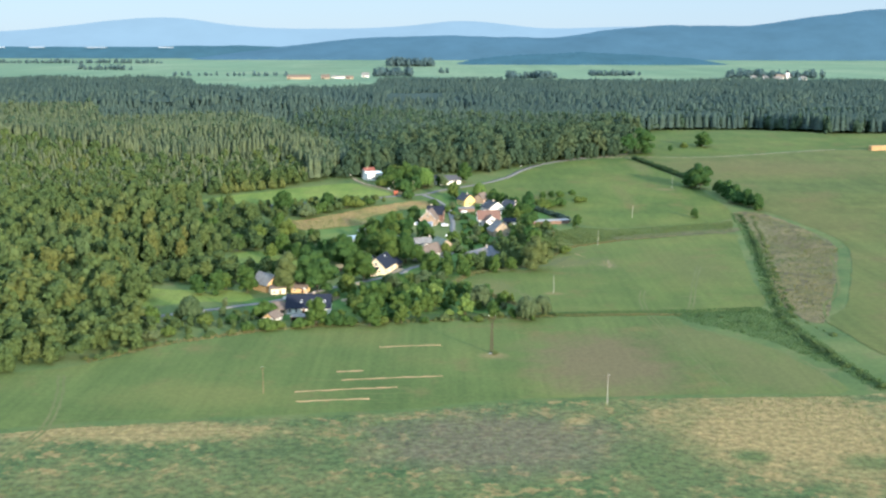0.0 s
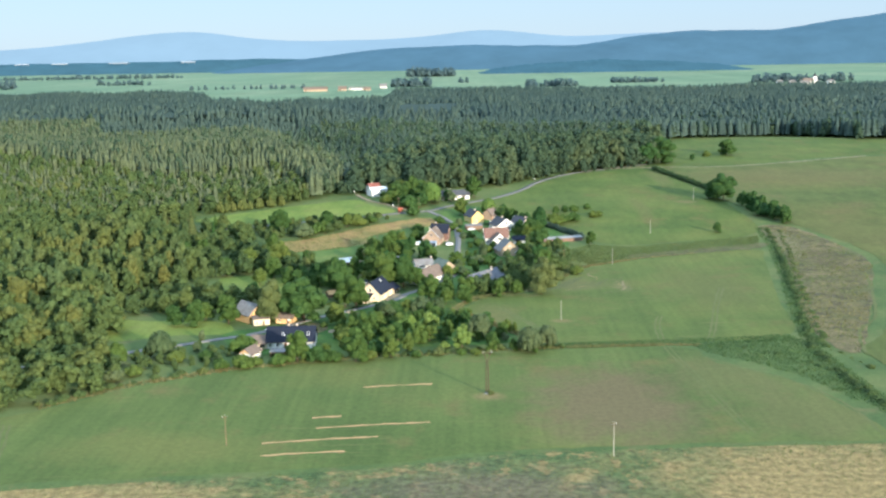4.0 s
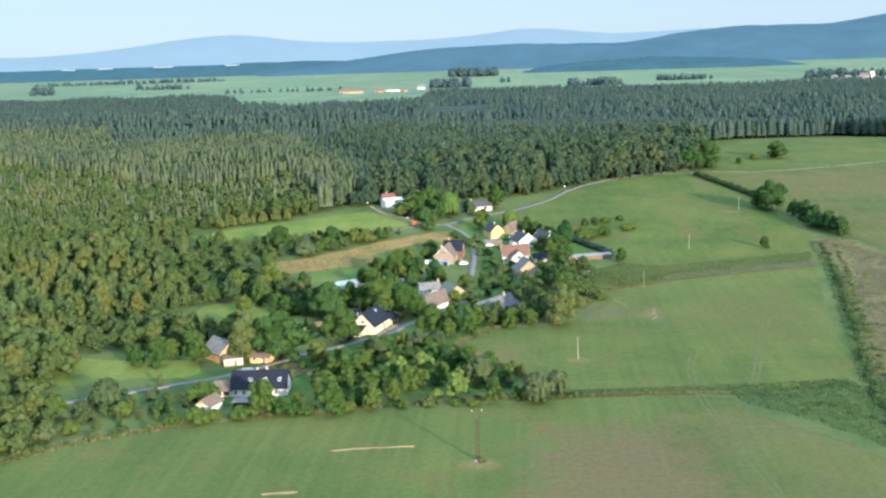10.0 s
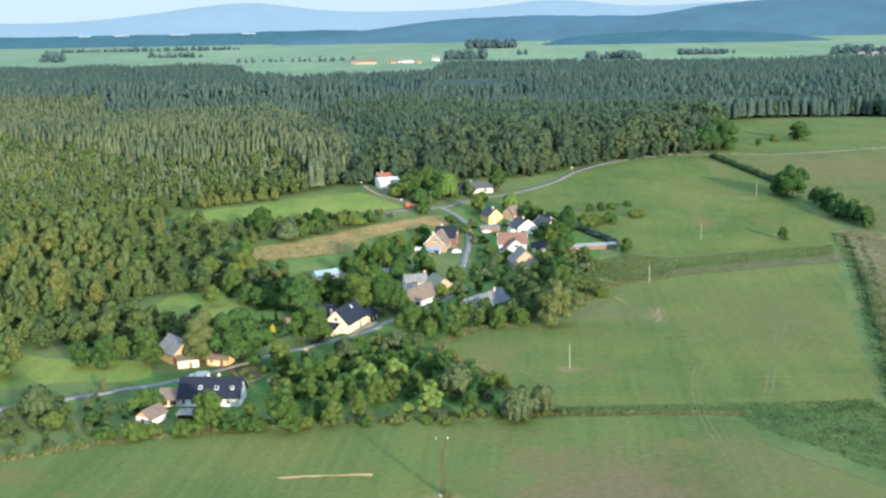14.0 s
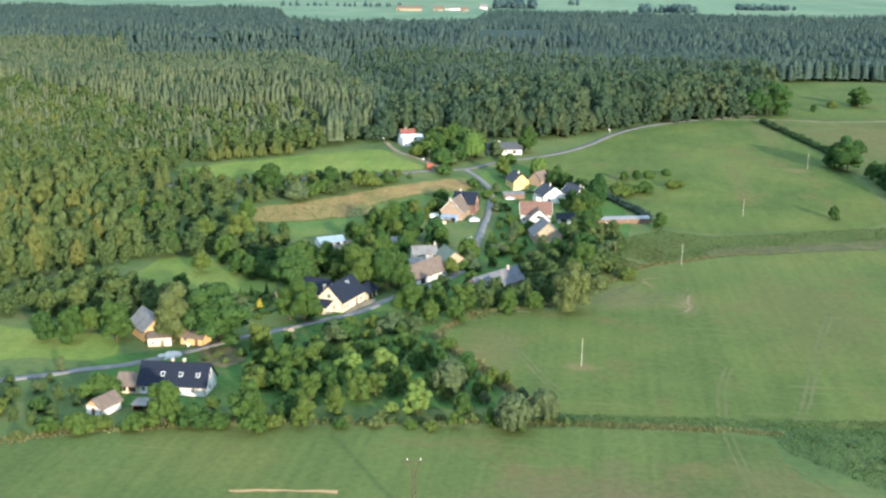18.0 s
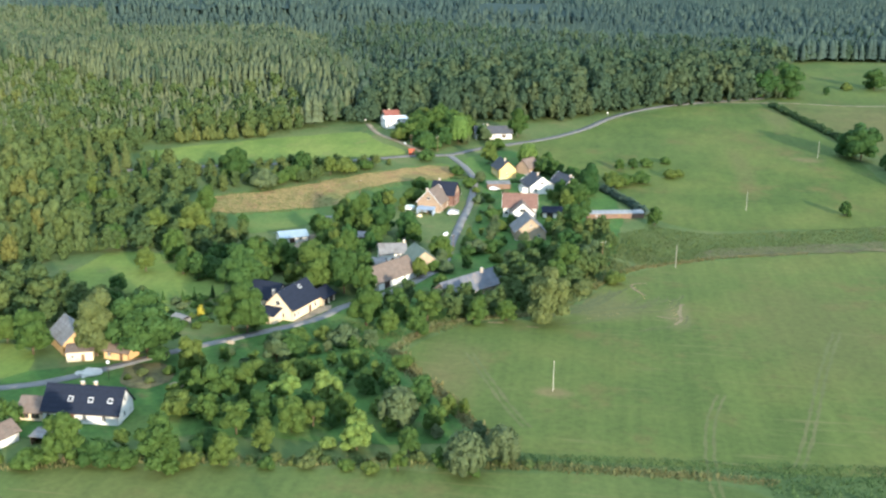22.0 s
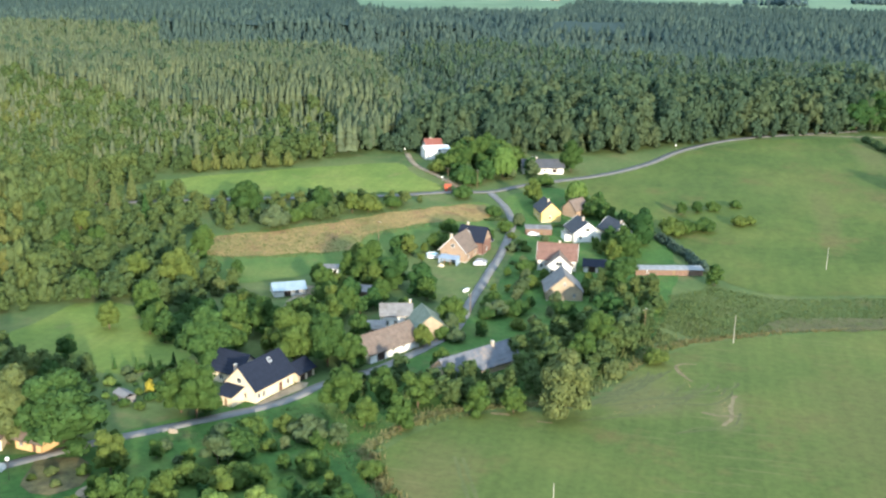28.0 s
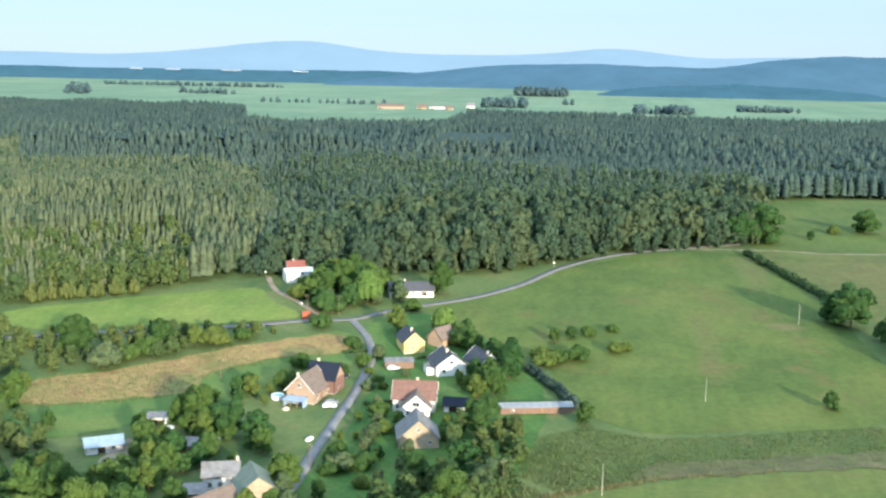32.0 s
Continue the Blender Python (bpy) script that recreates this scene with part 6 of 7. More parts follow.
fill([(38, 616), (52, 616), (54, 650), (46, 664), (30, 682), (22, 676), (40, 656)], 6, 5, 9, ["R", "Rd", "L", "B"], 29)
fill([(46, 560), (64, 570), (60, 596), (44, 600), (44, 576)], 6, 4, 8, ["R", "Ld", "B", "Rg"], 30, True)
wood("garden_thicket", BROAD, THICKET, M_BROAD, "thicket of small trees and shrubs behind the gardens", 6, (0.1, 0.7))


def hedge(name, pts, gap, low, high, wide, material, label, seed, tone=(0.0, 0.5)):
    """A hedge or scrub row: overlapping shrubs along a line, one thing."""
    rs = np.random.RandomState(seed)
    line = curve_through(pts, False, gap)
    spots = [(x + rs.uniform(-0.4, 0.4) * gap, y + rs.uniform(-0.4, 0.4) * gap, h := rs.uniform(low, high), h * wide) for x, y in line]
    ob = wood(name, SHRUBS, spots, material, label, seed, tone)
    ob["kind"], ob["category"] = "", "hedge"
    return ob


SHRUBS = []
for k in range(4):
    rs_ = np.random.RandomState(70 + k)
    lb = lobes_for(rs_, "bush")
    SHRUBS.append(stacked([blob(rs_, c, tuple(0.88 * q for q in r), 6, 4, 0.2) for c, r in lb] + [cards(rs_, lb, 110, 0.1)]))
hedge("hedge_field", [(152, 834), (160, 806), (168, 780), (176, 752), (180, 735)], 2.2, 3.0, 4.2, 1.1, M_BROAD, "long dark field hedge running to a big tree", 1, (0, 0.15))
hedge("hedge_garden", [(59.6, 646), (67.5, 632), (75.5, 615)], 1.5, 3.0, 3.8, 0.9, M_CONIFER, "clipped dark conifer hedge beside a long shed", 2, (0, 0.2))
hedge("scrub_hedge", [(181, 632), (172, 578), (160, 518), (140, 430), (134, 395), (136, 350), (140, 318)], 2.4, 0.5, 1.7, 2.0, M_BROAD, "ragged scrub row between two fields", 3, (0.0, 0.5))
hedge("scrub_hedge", [(186, 628), (178, 580), (164, 520), (146, 436), (140, 404), (146, 378)], 2.8, 0.4, 1.2, 2.2, M_BROAD, "low weedy scrub along a fallow strip", 4, (0.2, 0.7))
hedge("hedge_bank", [(-118, 346), (-95, 369), (-62, 387), (-27, 397), (19, 403.5), (48, 408)], 4.0, 1.0, 2.6, 1.4, M_BROAD, "low hedge along the edge of the hay field", 5, (0.2, 0.8))
hedge("scrub_patch", [(104, 404), (116, 398), (126, 386), (132, 368), (134, 348)], 4.5, 0.7, 1.5, 1.6, M_BROAD, "low dark bushes in the weedy corner of the fields", 7, (0.0, 0.4))
hedge("young_birch_hedge", [(-140, 682), (-122, 693), (-104, 702)], 3.2, 6, 8, 0.5, M_BROAD, "row of young birches before the wood", 8, (0.5, 0.9))
for k, (x, y) in enumerate([(42, 608), (18, 650), (-5, 652), (26, 592), (13, 605)]):
    hedge("hedge_clipped", [(x, y), (x + 3.5, y + 1.5), (x + 7, y + 2.4)], 0.8, 1.0, 1.5, 1.2, M_BROAD, "short clipped garden hedge", 20 + k, (0.2, 0.5))


def tufts(name, poly, gap, low, high, material, label, seed, holes=(), tone=(0, 1), category="grass"):
    """Tall grass and weeds: small bent blades in clumps, too many to count."""
    rs = np.random.RandomState(seed)
    base = []
    for k in range(4):
        v, f = [], []
        for b in range(6):
            a = rs.uniform(0, 6.2832)
            c, s = math.cos(a), math.sin(a)
            o = rs.uniform(-0.6, 0.6, 2)
            n = len(v)
            v += [(o[0] - 0.17 * s, o[1] + 0.17 * c, 0), (o[0] + 0.17 * s, o[1] - 0.17 * c, 0), (o[0] + 0.3 * c, o[1] + 0.3 * s, rs.uniform(0.6, 1.1))]
            f.append((n, n + 1, n + 2))
        base.append((np.array(v), np.array(f)))
    spots = [(x, y, h, w * 1.3) for x, y, h, w in strewn(rs, poly, gap, low, high, 1.3, holes)]
    ob = wood(name, base, spots, material, label, seed, tone, 0.25)
    ob["category"] = category
    return ob


M_WEED = foliage("weeds", (0.085, 0.135, 0.046), (0.135, 0.16, 0.058), (0.23, 0.19, 0.088), True, 0.4, 0.3)
M_LUSH = foliage("lush_weeds", (0.0595, 0.118, 0.042), (0.0808, 0.136, 0.0483), (0.119, 0.155, 0.0567), True, 0.4, 0.3)
M_DRYEDGE = foliage("dry_edge_grass", (0.19, 0.19, 0.085), (0.23, 0.22, 0.1), (0.27, 0.25, 0.12), True, 0.8, 0.2)
M_STRAWCLUMP = foliage("straw_clumps", (0.34, 0.23, 0.115), (0.43, 0.3, 0.15), (0.52, 0.38, 0.2), True, 0.8, 0.2)
tufts("weeds_strip", [(62, 562), (75, 553), (100, 570), (130, 580), (165, 590), (172, 618), (120, 601), (97, 594), (78, 600), (66, 588)], 0.75, 0.35, 0.9, M_WEED, "tall green and straw-coloured weeds between the fields", 31, tone=(0.0, 0.65))
tufts("meadow_grass", [(-118, 236), (-112, 282), (-68, 288), (-13, 295), (22, 304), (91, 310), (126, 312), (122, 236)], 1.15, 0.25, 0.6, M_WEED, "unmown meadow grass, green and straw-coloured", 32, tone=(0.0, 1.0))
tufts("field_margin", [(-118, 342), (-95, 365), (-62, 383.5), (-27, 394), (19, 400.5), (48, 404.5), (83, 406), (83, 409), (48, 408), (19, 404), (-27, 398), (-62, 387.5), (-95, 370), (-118, 348)], 0.9, 0.5, 1.1, M_WEED, "dry grass margin along the hay field", 33, tone=(0.4, 1.0))
tufts("tall_meadow_grass", [(-98, 586), (-98, 606), (-66, 631), (-42, 654), (-12, 675), (0, 662), (-8, 648), (-26, 636), (-42, 620), (-40, 604), (-60, 592), (-78, 584)], 1.3, 0.5, 1.0, M_WEED, "tall straw-coloured meadow grass", 37, tone=(0.25, 0.8))
tufts("margin_grass", [(42, 411), (83, 414.5), (118, 418.5), (131, 421), (131, 413), (118, 411), (83, 409.5), (43, 407)], 0.7, 0.4, 0.85, M_LUSH, "tall dark green grass between two mown fields", 39, tone=(0.1, 0.8))
tufts("margin_grass", [(30, 402.5), (48, 405), (83, 407), (96, 406), (96, 409), (83, 409.5), (48, 407.5), (30, 405)], 0.6, 0.5, 1.0, M_WEED, "pale dry grass edge of the hay field", 45, tone=(0.5, 1.0))
tufts("corner_weeds", [(92, 409), (118, 412), (131, 419), (138, 395), (137, 350), (129, 345), (122, 368), (108, 386), (97, 396)], 1.0, 0.4, 1.1, M_LUSH, "rank dark weeds in the corner between the fields", 46, tone=(0.0, 0.8))
tufts("strip_weeds", [(183, 640), (176, 585), (163, 520), (144, 436), (137, 398), (139, 350), (143, 316), (136, 316), (131, 350), (131, 398), (138, 440), (156, 520), (169, 585), (176, 640)], 1.15, 0.4, 1.1, M_LUSH, "rank green grass along a field boundary", 47, tone=(0.0, 0.7))
tufts("field_edge_grass", [(10.5, 462), (15, 453), (25.6, 439), (33, 426), (44, 413), (42, 411), (30.5, 424), (22.6, 437), (12, 451), (6.5, 462)], 0.7, 0.6, 1.2, M_WEED, "tall dry grass along the rounded field edge", 38, tone=(0.55, 1.0))
tufts("field_edge_grass", [(7.5, 461), (11, 473), (16, 483), (25, 490.5), (36, 495.5), (46, 498), (46, 499.6), (35, 497.4), (24, 492.6), (14.5, 485), (9, 474), (5.5, 462)], 0.45, 0.5, 1.0, M_DRYEDGE, "pale dry grass edge round the field's tip", 58, tone=(0.0, 0.3))
tufts("field_edge_grass", [(58, 524), (64, 541), (74, 551), (100, 566.5), (130, 577), (130, 578.6), (99, 568.6), (72.5, 553), (62, 542.5), (56.5, 525)], 0.6, 0.4, 0.9, M_WEED, "pale dry grass edge between field and weeds", 59, tone=(0.6, 1.0))
tufts("fallow_weeds", FALLOW, 1.6, 0.4, 1.1, M_WEED, "dry weeds on the fallow strip", 34, tone=(0.2, 1.0))
tufts("garden_weeds", [(9, 484), (16, 478), (27, 490), (49, 502), (59, 528), (72, 550), (62, 560), (54, 535), (46, 512), (26, 496)], 1.1, 0.5, 1.2, M_WEED, "rough grass between gardens and field", 35, tone=(0.1, 0.8))
tufts("verge_grass", [(-40, 452), (-14, 482), (6, 494), (10, 466), (22, 440), (2, 458), (-20, 460)], 1.4, 0.4, 1.0, M_WEED, "rough grass beside the lane", 36, tone=(0.0, 0.6))
for k, (x0, y0, x1, y1) in enumerate([(-20.5, 362.2, 1.4, 365), (-32.5, 333.5, -24, 334.7), (-30.2, 325.1, 2, 329), (-43.5, 313.6, -12, 318), (-42, 304.4, -20, 307)]):
    n = Vector((x1 - x0, y1 - y0)).normalized()
    q = Vector((-n.y, n.x)) * 0.62
    tufts("straw_swath", [(x0 - q.x, y0 - q.y), (x1 - q.x, y1 - q.y), (x1 + q.x, y1 + q.y), (x0 + q.x, y0 + q.y)], 0.45, 0.2, 0.4, M_STRAWCLUMP, "row of pale dry straw left on the mown field", 40 + k, category="straw")
for k, (x0, y0, x1, y1) in enumerate([(70, 531, 73.5, 517), (80, 519, 82, 499), (56, 497, 66, 505)]):
    n = Vector((x1 - x0, y1 - y0)).normalized()
    q = Vector((-n.y, n.x)) * 0.4
    tufts("straw_remains", [(x0 - q.x, y0 - q.y), (x1 - q.x, y1 - q.y), (x1 + q.x, y1 + q.y), (x0 + q.x, y0 + q.y)], 0.5, 0.2, 0.4, M_STRAWCLUMP, "scattered dry straw on the mown field", 50 + k, category="straw")


def straw_stack(x, y, yaw):
    """A long stack of big square straw bales, three courses high."""
    s = thing("straw_stack", pose(x, y, hz(x, y), 0, 0, yaw), "long stack of orange-brown straw bales at a field edge", "straw stack")
    rs = random.Random(3)
    for c in range(3):
        for k in range(7 - (c == 2)):
            b = part("bale", box_bm([(-1.18, -2.2, 0, 1.18, 2.2, 1.28)], 0.06), M_STRAW, s)
            b.matrix_local = pose(-7.2 + 2.4 * k + rs.uniform(-0.08, 0.08), rs.uniform(-0.2, 0.2), 1.3 * c - 0.05, 0, 0, rs.uniform(-2, 2))


straw_stack(366, 889, 12)


# ---- poles, mast, lamp ----
def power_pole(x, y, h, label, material, arm=True):
    p = thing("utility_pole", pose(x, y, hz(x, y), 0, 0, 25), label, "utility pole", "utility poles")
    part("post", tube_bm([(0, 0, -0.5), (0, 0, h * 0.5), (0, 0, h)], [0.12, 0.095, 0.07], 10), material, p)
    if arm:
        part("crossarm", box_bm([(-0.75, -0.05, h - 0.45, 0.75, 0.05, h - 0.33)]), M_STEEL, p)
        for xx in (-0.68, 0, 0.68):
            part("insulator", tube_bm([(xx, 0, h - 0.33 if xx else h), (xx, 0, h - 0.2 if xx else h + 0.13), (xx, 0, h - 0.12 if xx else h + 0.2)], [0.05, 0.07, 0.03], 8), M_PAINTW, p)
    return p


for x, y, h in [(49.5, 445, 7.9), (84, 553.5, 8.2), (115, 628, 7.8), (157.2, 717, 8.2), (50.8, 301.8, 9.2)]:
    power_pole(x, y, h, "pale concrete power pole standing in a field", M_POLE, y < 400)
for x, y, h in [(60, 550.8, 8.4), (-52.9, 312.3, 8.4), (-29.8, 692.8, 7.5), (-17.3, 693, 7.5), (-37, 617.5, 7.0), (9.6, 556.5, 6.0)]:
    power_pole(x, y, h, "brown wooden power pole with a short crossarm", M_WOOD)


def lattice_mast(x, y):
    """A double-legged steel mast with a forked head."""
    m = thing("power_mast", pose(x, y, hz(x, y), 0, 0, 10), "dark rusty steel power mast with a forked head", "power mast")
    for s in (-1, 1):
        for d in (-1, 1):
            part("leg", tube_bm([(s * 0.42, d * 0.4, -0.4), (s * 0.3, d * 0.22, 11.0)], [0.09, 0.08], 6), M_STEEL, m)
        part("fork", tube_bm([(s * 0.3, 0, 10.8), (s * 0.7, 0, 12.3), (s * 1.35, 0, 13.4)], [0.12, 0.1, 0.08], 6), M_STEEL, m)
        part("insulator", tube_bm([(s * 1.3, 0, 13.3), (s * 1.3, 0, 13.75)], [0.09, 0.06], 8), M_PAINTW, m)
    for k in range(8):
        z = 0.4 + k * 1.3
        w0, w1 = 0.42 - 0.12 * z / 11, 0.42 - 0.12 * (z + 1.3) / 11
        for d in (-1, 1):
            part("brace", tube_bm([(-w0, d * (0.4 - 0.0165 * z), z), (w1, d * (0.4 - 0.0165 * (z + 1.3)), z + 1.3)], [0.04, 0.04], 5), M_STEEL, m)
            part("brace", tube_bm([(d * w0, -(0.4 - 0.0165 * z), z), (d * w1, 0.4 - 0.0165 * (z + 1.3), z + 1.3)], [0.04, 0.04], 5), M_STEEL, m)
    part("crossarm", box_bm([(-1.3, -0.06, 12.9, 1.3, 0.06, 13.05)]), M_STEEL, m)
    part("footing", box_bm([(-0.8, -0.7, -0.5, 0.8, 0.7, 0.15)], 0.04), M_CONCRETE, m)
    return m


lattice_mast(18.9, 354.6)
tree(19.9, 353.9, 1.5, "Bo", 0.4)


def street_lamp(x, y):
    p = thing("street_lamp", pose(x, y, hz(x, y)), "slim grey street lamp with a white globe", "street lamp")
    part("post", tube_bm([(0, 0, -0.4), (0, 0, 4.4)], [0.07, 0.05], 8), M_STEEL, p)
    bm = bmesh.new()
    bmesh.ops.create_icosphere(bm, subdivisions=2, radius=0.42, matrix=Matrix.Translation((0, 0, 4.7)))
    part("globe", bm, M_PAINTW, p)


street_lamp(-55.5, 431.6)


# ---- road signs ----
def road_sign(x, y, yaw, label, board=(0.9, 0.6)):
    p = thing("road_sign", pose(x, y, hz(x, y), 0, 0, yaw), label, "road sign", "road signs")
    part("post", tube_bm([(0, 0, -0.4), (0, 0, 2.3)], [0.04, 0.04], 8), M_METAL, p)
    part("board", box_bm([(-board[0] / 2, -0.03, 1.5, board[0] / 2, 0.03, 1.5 + board[1])], 0.01), M_PAINTW, p)


road_sign(60.2, 788.5, 35, "white road sign beside the road by the wood")
road_sign(-62.5, 742.5, 20, "white sign beside the dirt drive")
road_sign(-33.8, 698.8, 30, "white sign at the end of the dirt drive")
road_sign(-20.4, 694.2, 10, "white sign at the road junction", (1.3, 0.7))
tree(-50.2, 477.6, 3.6, "Tn", 0.2)


# ---- cars ----
def car(x, y, yaw, paint, label):
    c = thing("car", pose(x, y, hz(x, y) + 0.08, 0, 0, yaw), label, "car", "parked cars")
    bm = bmesh.new()
    side = [(-2.1, 0.35), (2.1, 0.35), (2.15, 0.75), (1.3, 0.92), (0.55, 1.42), (-1.1, 1.45), (-1.75, 0.98), (-2.15, 0.9)]
    a = [bm.verts.new((px_, -0.86 if pz < 1.2 else -0.7, pz)) for px_, pz in side]
    b = [bm.verts.new((px_, 0.86 if pz < 1.2 else 0.7, pz)) for px_, pz in side]
    bm.faces.new(a)
    bm.faces.new(b[::-1])
    for k in range(len(side)):
        j = (k + 1) % len(side)
        bm.faces.new((a[j], a[k], b[k], b[j]))
    bmesh.ops.recalc_face_normals(bm, faces=bm.faces)
    bmesh.ops.bevel(bm, geom=bm.edges[:], offset=0.06, segments=2, affect="EDGES")
    part("body", bm, paint, c)
    part("side_window", box_bm([(-1.2, -0.82, 1.0, 0.7, -0.78, 1.32)]), M_GLASS, c)
    part("side_window", box_bm([(-1.2, 0.78, 1.0, 0.7, 0.82, 1.32)]), M_GLASS, c)
    w = part("windscreen", box_bm([(-0.4, -0.68, -0.01, 0.4, 0.68, 0.015)]), M_GLASS, c)
    w.matrix_local = pose(0.95, 0, 1.19, 0, 33.7, 0)
    for xx in (-1.3, 1.3):
        for yy in (-0.8, 0.8):
            t_ = part("wheel", tube_bm([(xx, yy - 0.1, 0.32), (xx, yy + 0.1, 0.32)], [0.32, 0.32], 14), M_TYRE, c)
            part("rim", tube_bm([(xx, yy - 0.11, 0.32), (xx, yy + 0.11, 0.32)], [0.19, 0.19], 10), M_METAL, t_)
    for yy in (-0.6, 0.6):
        part("headlight", box_bm([(2.1, yy - 0.16, 0.62, 2.17, yy + 0.16, 0.74)]), M_PAINTW, c)
        part("tail_light", box_bm([(-2.17, yy - 0.14, 0.72, -2.1, yy + 0.14, 0.86)]), M_REDDOOR, c)
    return c


M_TYRE = plain("tyre", (0.03, 0.03, 0.03), 0.9, 0.1, 4)
M_CARWHITE = plain("white_car_paint", (0.75, 0.76, 0.78), 0.25, 0.03, 1.0, bump=0)
M_CARGREY = plain("grey_car_paint", (0.3, 0.32, 0.35), 0.25, 0.05, 1.0, 0.4, bump=0)
M_CARDARK = plain("dark_car_paint", (0.03, 0.035, 0.05), 0.25, 0.05, 1.0, bump=0)
car(3.2, 600.6, 20, M_CARWHITE, "white car parked beside the brick house")
car(3.0, 603.6, 15, M_CARGREY, "grey car parked beside the brick house")
car(0.6, 627.2, 5, M_CARDARK, "dark car parked on the grass by the village road")
car(15.2, 638.0, 12, M_CARWHITE, "white car parked before the long shed")


# ---- garden things ----
def pool(x, y, r, label):
    p = thing("garden_pool", pose(x, y, hz(x, y)), label, "pool")
    bm = bmesh.new()
    rings = []
    for rr, z in ((r + 0.12, -0.2), (r + 0.12, 1.1), (r - 0.12, 1.1), (r - 0.12, 0.75)):
        rings.append([bm.verts.new((rr * math.cos(6.2832 * k / 28), rr * math.sin(6.2832 * k / 28), z)) for k in range(28)])
    for a, b in zip(rings, rings[1:]):
        for k in range(28):
            bm.faces.new((a[k], a[(k + 1) % 28], b[(k + 1) % 28], b[k]))
    part("rim", bm, M_PAINTW, p)
    bm = bmesh.new()
    bmesh.ops.create_circle(bm, cap_ends=True, segments=28, radius=r - 0.1, matrix=Matrix.Translation((0, 0, 0.95)))
    part("water", bm, M_POOLWATER, p)
    return p


M_POOLWATER = plain("pool_water", (0.22, 0.5, 0.62), 0.08, 0.05, 1.0, bump=0)
pool(-14.3, 605.6, 1.9, "round blue garden pool with a white rim")


def trampoline(x, y):
    p = thing("trampoline", pose(x, y, hz(x, y)), "pale round trampoline standing on the lawn", "trampoline")
    bm = bmesh.new()
    bmesh.ops.create_cone(bm, cap_ends=True, segments=24, radius1=1.7, radius2=1.6, depth=0.14, matrix=Matrix.Translation((0, 0, 0.8)))
    part("mat", bm, M_PAINTW, p)
    for k in range(6):
        a = 6.2832 * k / 6
        part("leg", tube_bm([(1.5 * math.cos(a), 1.5 * math.sin(a), -0.1), (1.5 * math.cos(a), 1.5 * math.sin(a), 0.8)], [0.04, 0.04], 6), M_STEEL, p)


trampoline(-36.4, 574.7)


def boat(x, y, yaw):
    p = thing("boat", pose(x, y, hz(x, y), 0, 0, yaw), "small upturned white boat on the grass", "boat")
    v, f = blob(np.random.RandomState(1), (0, 0, 0.35), (1.7, 0.8, 0.6), 14, 8, 0.03)
    me = bpy.data.meshes.new("hull")
    me.from_pydata(v.tolist(), [], f.tolist())
    me.materials.append(M_PAINTW)
    shared("hull", me, p)
    part("keel", box_bm([(-1.5, -0.05, 0.85, 1.5, 0.05, 1.0)], 0.02), M_TARP, p)


boat(4.2, 575.1, 70)


def heap(x, y, r, h, material, label, category, seed, name):
    """A low irregular heap."""
    v, f = blob(np.random.RandomState(seed), (0, 0, 0.0), (r, r * 0.75, h), 14, 8, 0.22)
    me = bpy.data.meshes.new(name)
    me.from_pydata(v.tolist(), [], f.tolist())
    me.materials.append(material)
    ob = tagged(new(name, me), label, category)
    ob.matrix_world = pose(x, y, hz(x, y), 0, 0, seed * 37)
    return ob


heap(-62, 434.4, 3.4, 1.1, M_CONCRETE, "heap of pale rubble beside the lane", "stone heap", 1, "stone_heap")
heap(-38.3, 431.4, 2.6, 0.6, M_DIRT, "low heap of reddish soil", "soil heap", 2, "soil_heap")
heap(-35.9, 425.2, 2.6, 0.6, M_DIRT, "low heap of reddish soil", "soil heap", 3, "soil_heap")
heap(-35.4, 460.2, 1.3, 0.7, M_STONE, "pale boulder beside the lane", "boulder", 4, "boulder")
heap(-9, 596.5, 1.0, 0.9, M_CREAM, "pale covered stack in the garden", "stack", 5, "covered_stack")
heap(48.5, 660.5, 1.6, 1.2, M_PAINTW, "white wrapped hay bale by the hedge", "hay bale", 6, "hay_bale")
patch("soil_yard", [(-55, 440), (-47, 444), (-41, 437), (-45, 428), (-52, 430)], M_FALLOW, "trodden brown yard soil", 0.22, 3.0)
patch("yard_big_house", [(-24, 478.6), (-19, 494), (-17, 494.5), (-16.5, 491.5), (-22.5, 478.8)], M_DIRT, "pale gravel strip before the cream house", 0.22, 3.0, 0.1)
patch("garden_path", [(-42, 545), (-38, 555), (-40, 566), (-44, 566), (-45, 552)], M_DIRT, "bare reddish garden soil among trees", 0.22, 3.0)


def greenhouse(x, y, yaw):
    p = thing("greenhouse", pose(x, y, hz(x, y), 0, 0, yaw), "small grey greenhouse with a pale roof", "greenhouse")
    part("wall", box_bm([(-2.4, -1.5, -0.2, 2.4, -1.42, 1.7), (-2.4, 1.42, -0.2, 2.4, 1.5, 1.7), (-2.4, -1.42, -0.2, -2.32, 1.42, 1.7), (2.32, -1.42, -0.2, 2.4, 1.42, 1.7)]), M_ROOFGREY, p)
    for s in (-1, 1):
        r = part("roof_slope", box_bm([(-2.5, 0, 0, 2.5, 1.75, 0.05)]), M_ROOFGREY, p)
        r.matrix_local = pose(0, 0, 2.4, 0, 0, 0 if s > 0 else 180) @ pose(0, 0, 0, -23)


greenhouse(-53.8, 472.4, -30)


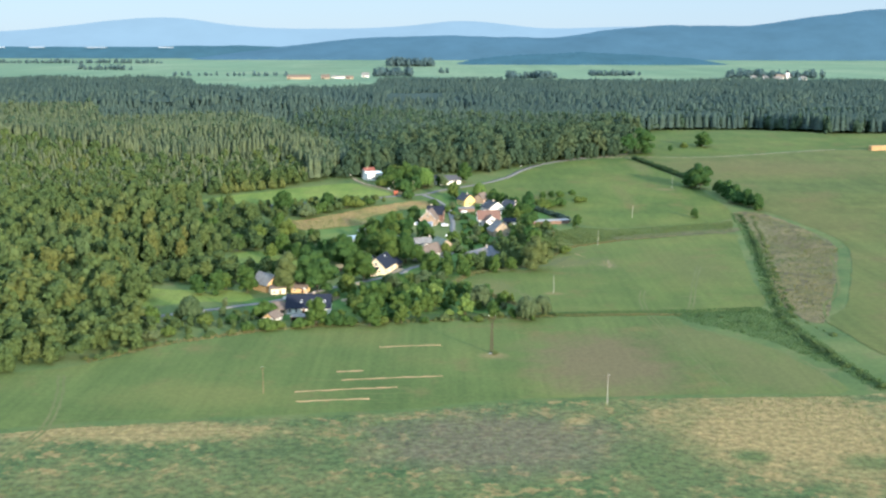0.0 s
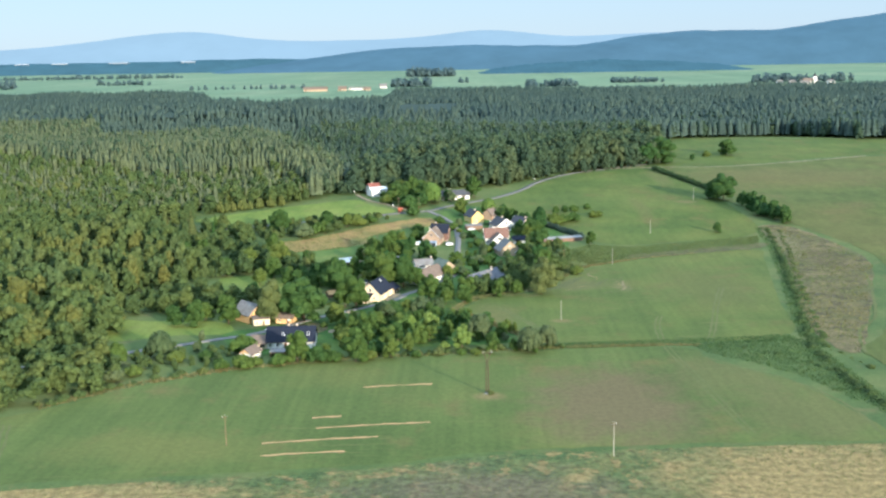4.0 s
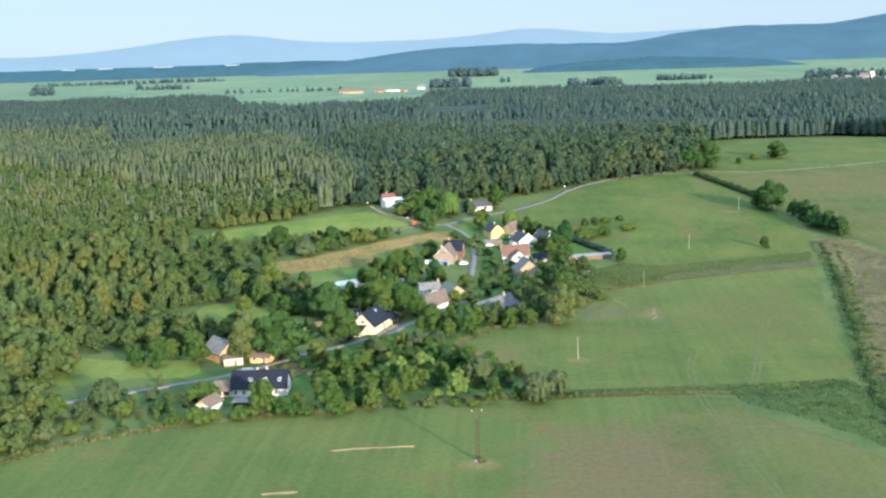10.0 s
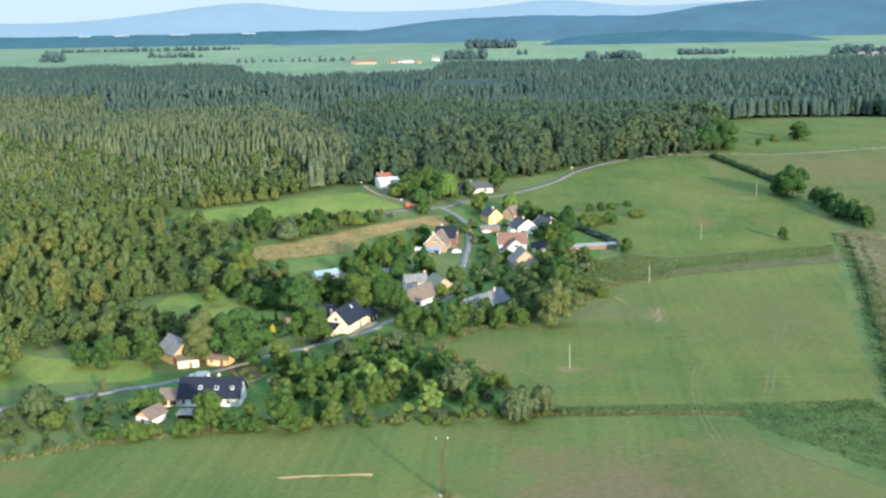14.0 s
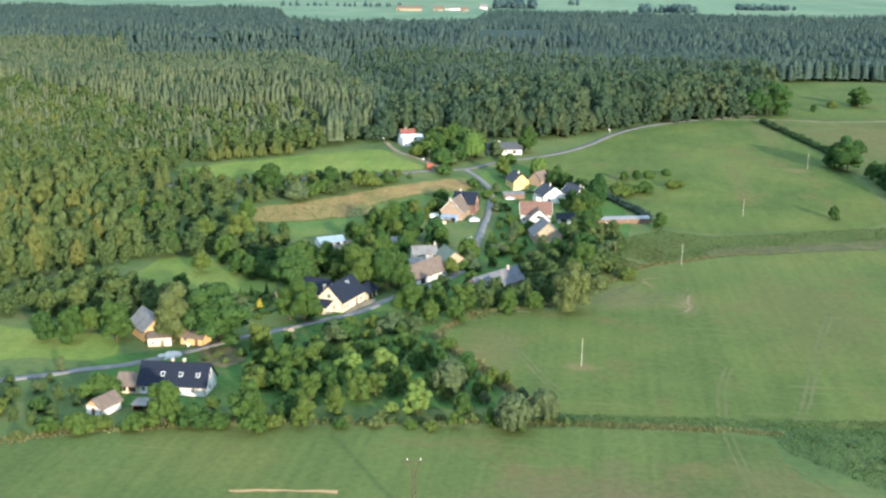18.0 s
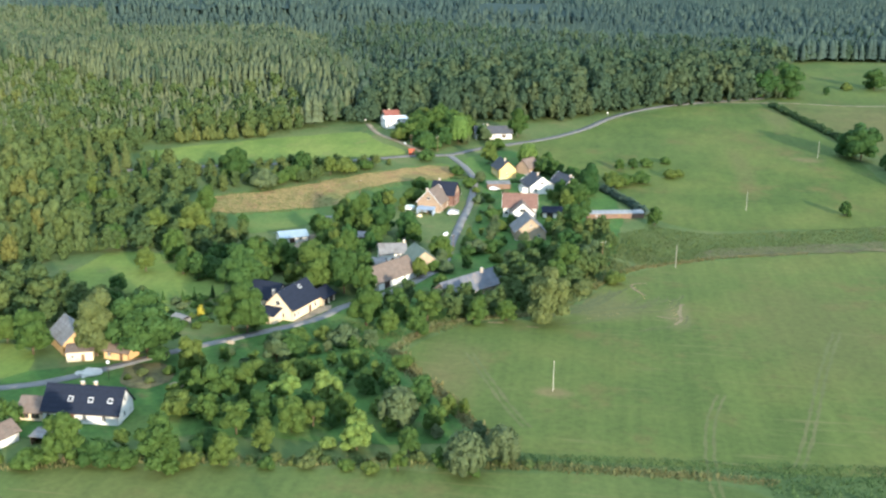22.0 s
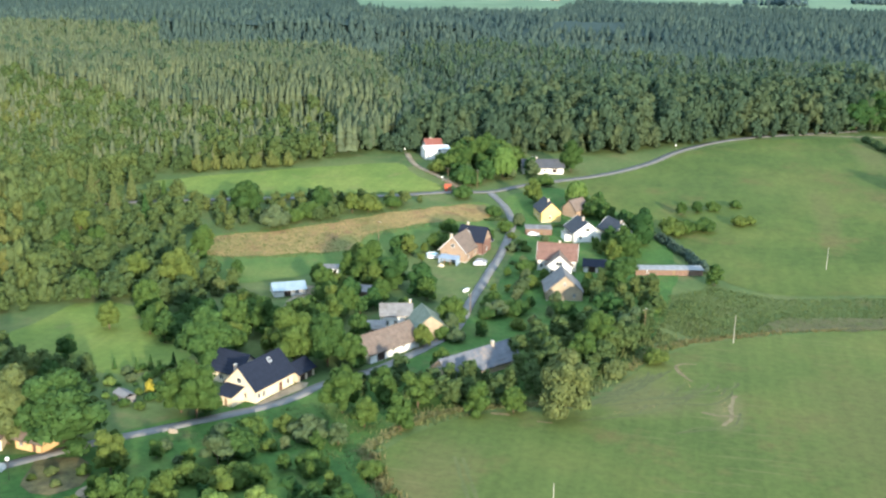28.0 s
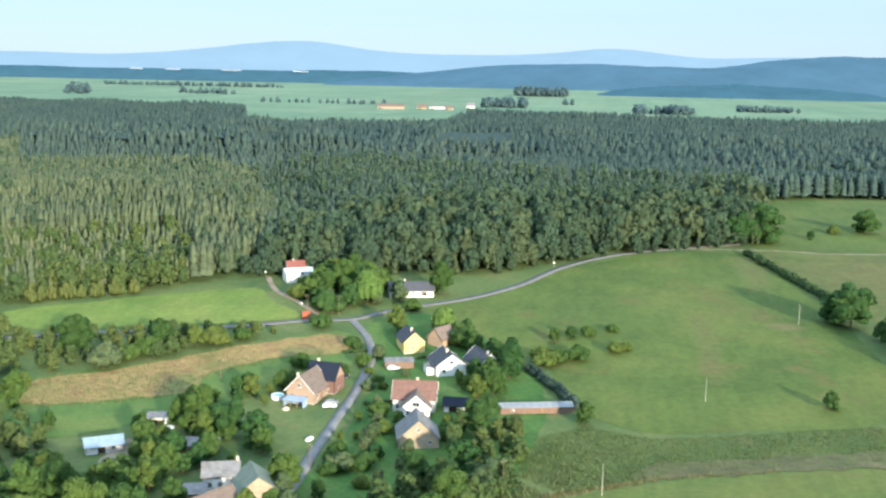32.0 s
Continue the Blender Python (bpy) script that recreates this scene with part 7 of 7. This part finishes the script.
house(-46.5, 488.5, 30, 3.2, 2.8, 2.0, 3.2, M_WOOD, M_ORANGE, "small wooden garden hut with an orange roof", "hut", name="garden_hut", openings=[("S", 1.0, 0.05, 1.0, 1.8, "door")], over=0.3)
tree(8.6, 536.2, 7.0, "Tg", 0.7)
tree(10.8, 532.5, 4.0, "Bg", 0.3)


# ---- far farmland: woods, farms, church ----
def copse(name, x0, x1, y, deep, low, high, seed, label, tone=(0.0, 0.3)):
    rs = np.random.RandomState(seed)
    return wood(name, BROAD_FAR, strewn(rs, [(x0, y), (x1, y), (x1 - 5, y + deep), (x0 + 5, y + deep)], 14, low * 0.8, high, 1.1), M_HAZEWOOD, label, seed, tone)


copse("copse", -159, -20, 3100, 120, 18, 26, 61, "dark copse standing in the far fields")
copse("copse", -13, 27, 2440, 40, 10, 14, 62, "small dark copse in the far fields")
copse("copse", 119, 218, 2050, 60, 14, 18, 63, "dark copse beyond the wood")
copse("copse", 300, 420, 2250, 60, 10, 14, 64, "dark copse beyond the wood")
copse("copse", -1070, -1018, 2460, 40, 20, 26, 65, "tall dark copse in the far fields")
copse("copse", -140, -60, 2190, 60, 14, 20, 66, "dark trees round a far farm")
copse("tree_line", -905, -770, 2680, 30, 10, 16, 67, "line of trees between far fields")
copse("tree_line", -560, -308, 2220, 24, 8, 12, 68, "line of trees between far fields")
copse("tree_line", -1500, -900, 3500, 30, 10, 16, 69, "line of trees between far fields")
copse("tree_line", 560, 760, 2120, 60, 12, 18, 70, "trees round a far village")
for x, y, L, W, e, r, wm, rm in [(-270, 2040, 44, 12, 5, 9, M_STONE, M_ROOFBROWN), (-222, 2060, 16, 11, 4, 9, M_STONE, M_ROOFBROWN), (-200, 2085, 26, 10, 4, 6, M_WHITE, M_ROOFGREY), (-175, 2050, 14, 9, 4, 7, M_STONE, M_ROOFBROWN), (-152, 2150, 14, 10, 5, 10, M_WHITE, M_ROOFGREY)]:
    house(x, y, 5, L, W, e, r, wm, rm, "far farm building with a gabled roof", "farm building", name="farm_building", openings=[("S", 2, 0.1, 3, 3, "gate"), ("S", 7, 1, 1.5, 1.5, "window")], group="far farm")
for x, y, L in [(596, 1990, 12), (612, 1970, 16), (640, 2000, 14), (580, 2010, 10), (664, 1985, 12)]:
    house(x, y, 20, L, 9, 5, 9, M_WHITE, M_ROOFGREY, "far white village house with a grey roof", "house", openings=[("S", 2, 1, 1.5, 1.5, "window"), ("S", 6, 1, 1.5, 1.5, "window")], group="far village")
ch = thing("church", pose(626, 1984, hz(626, 1984)), "far white church with a slender tower", "church")
part("nave", box_bm([(-12, -5, -1, 6, 5, 7)]), M_WHITE, ch)
part("tower", box_bm([(6.05, -3, -1, 12, 3, 15)]), M_WHITE, ch)
part("spire", tube_bm([(9, 0, 15), (9, 0, 17.5), (9, 0, 22)], [3.6, 2.0, 0.1], 8), M_ROOFDARK, ch)
nr = part("nave_roof", slope_bm(18, 5, 5, 0.4), M_ROOFBROWN, ch)
nr.matrix_local = pose(-12, -5, 7)
nr = part("nave_roof", slope_bm(18, 5, 5, 0.4), M_ROOFBROWN, ch)
nr.matrix_local = pose(6, 5, 7, 0, 0, 180)
rs_ = np.random.RandomState(5)
for x, L in [(-1900, 50), (-1735, 60), (-1480, 80), (-1180, 60), (-640, 40)]:
    lean_to(x, 4640, float(rs_.uniform(-8, 8)), L, 25, 3, 4, M_FARHALL, M_FARHALL, "pale industrial hall on the distant plain", "hall", "far_hall", base=80)
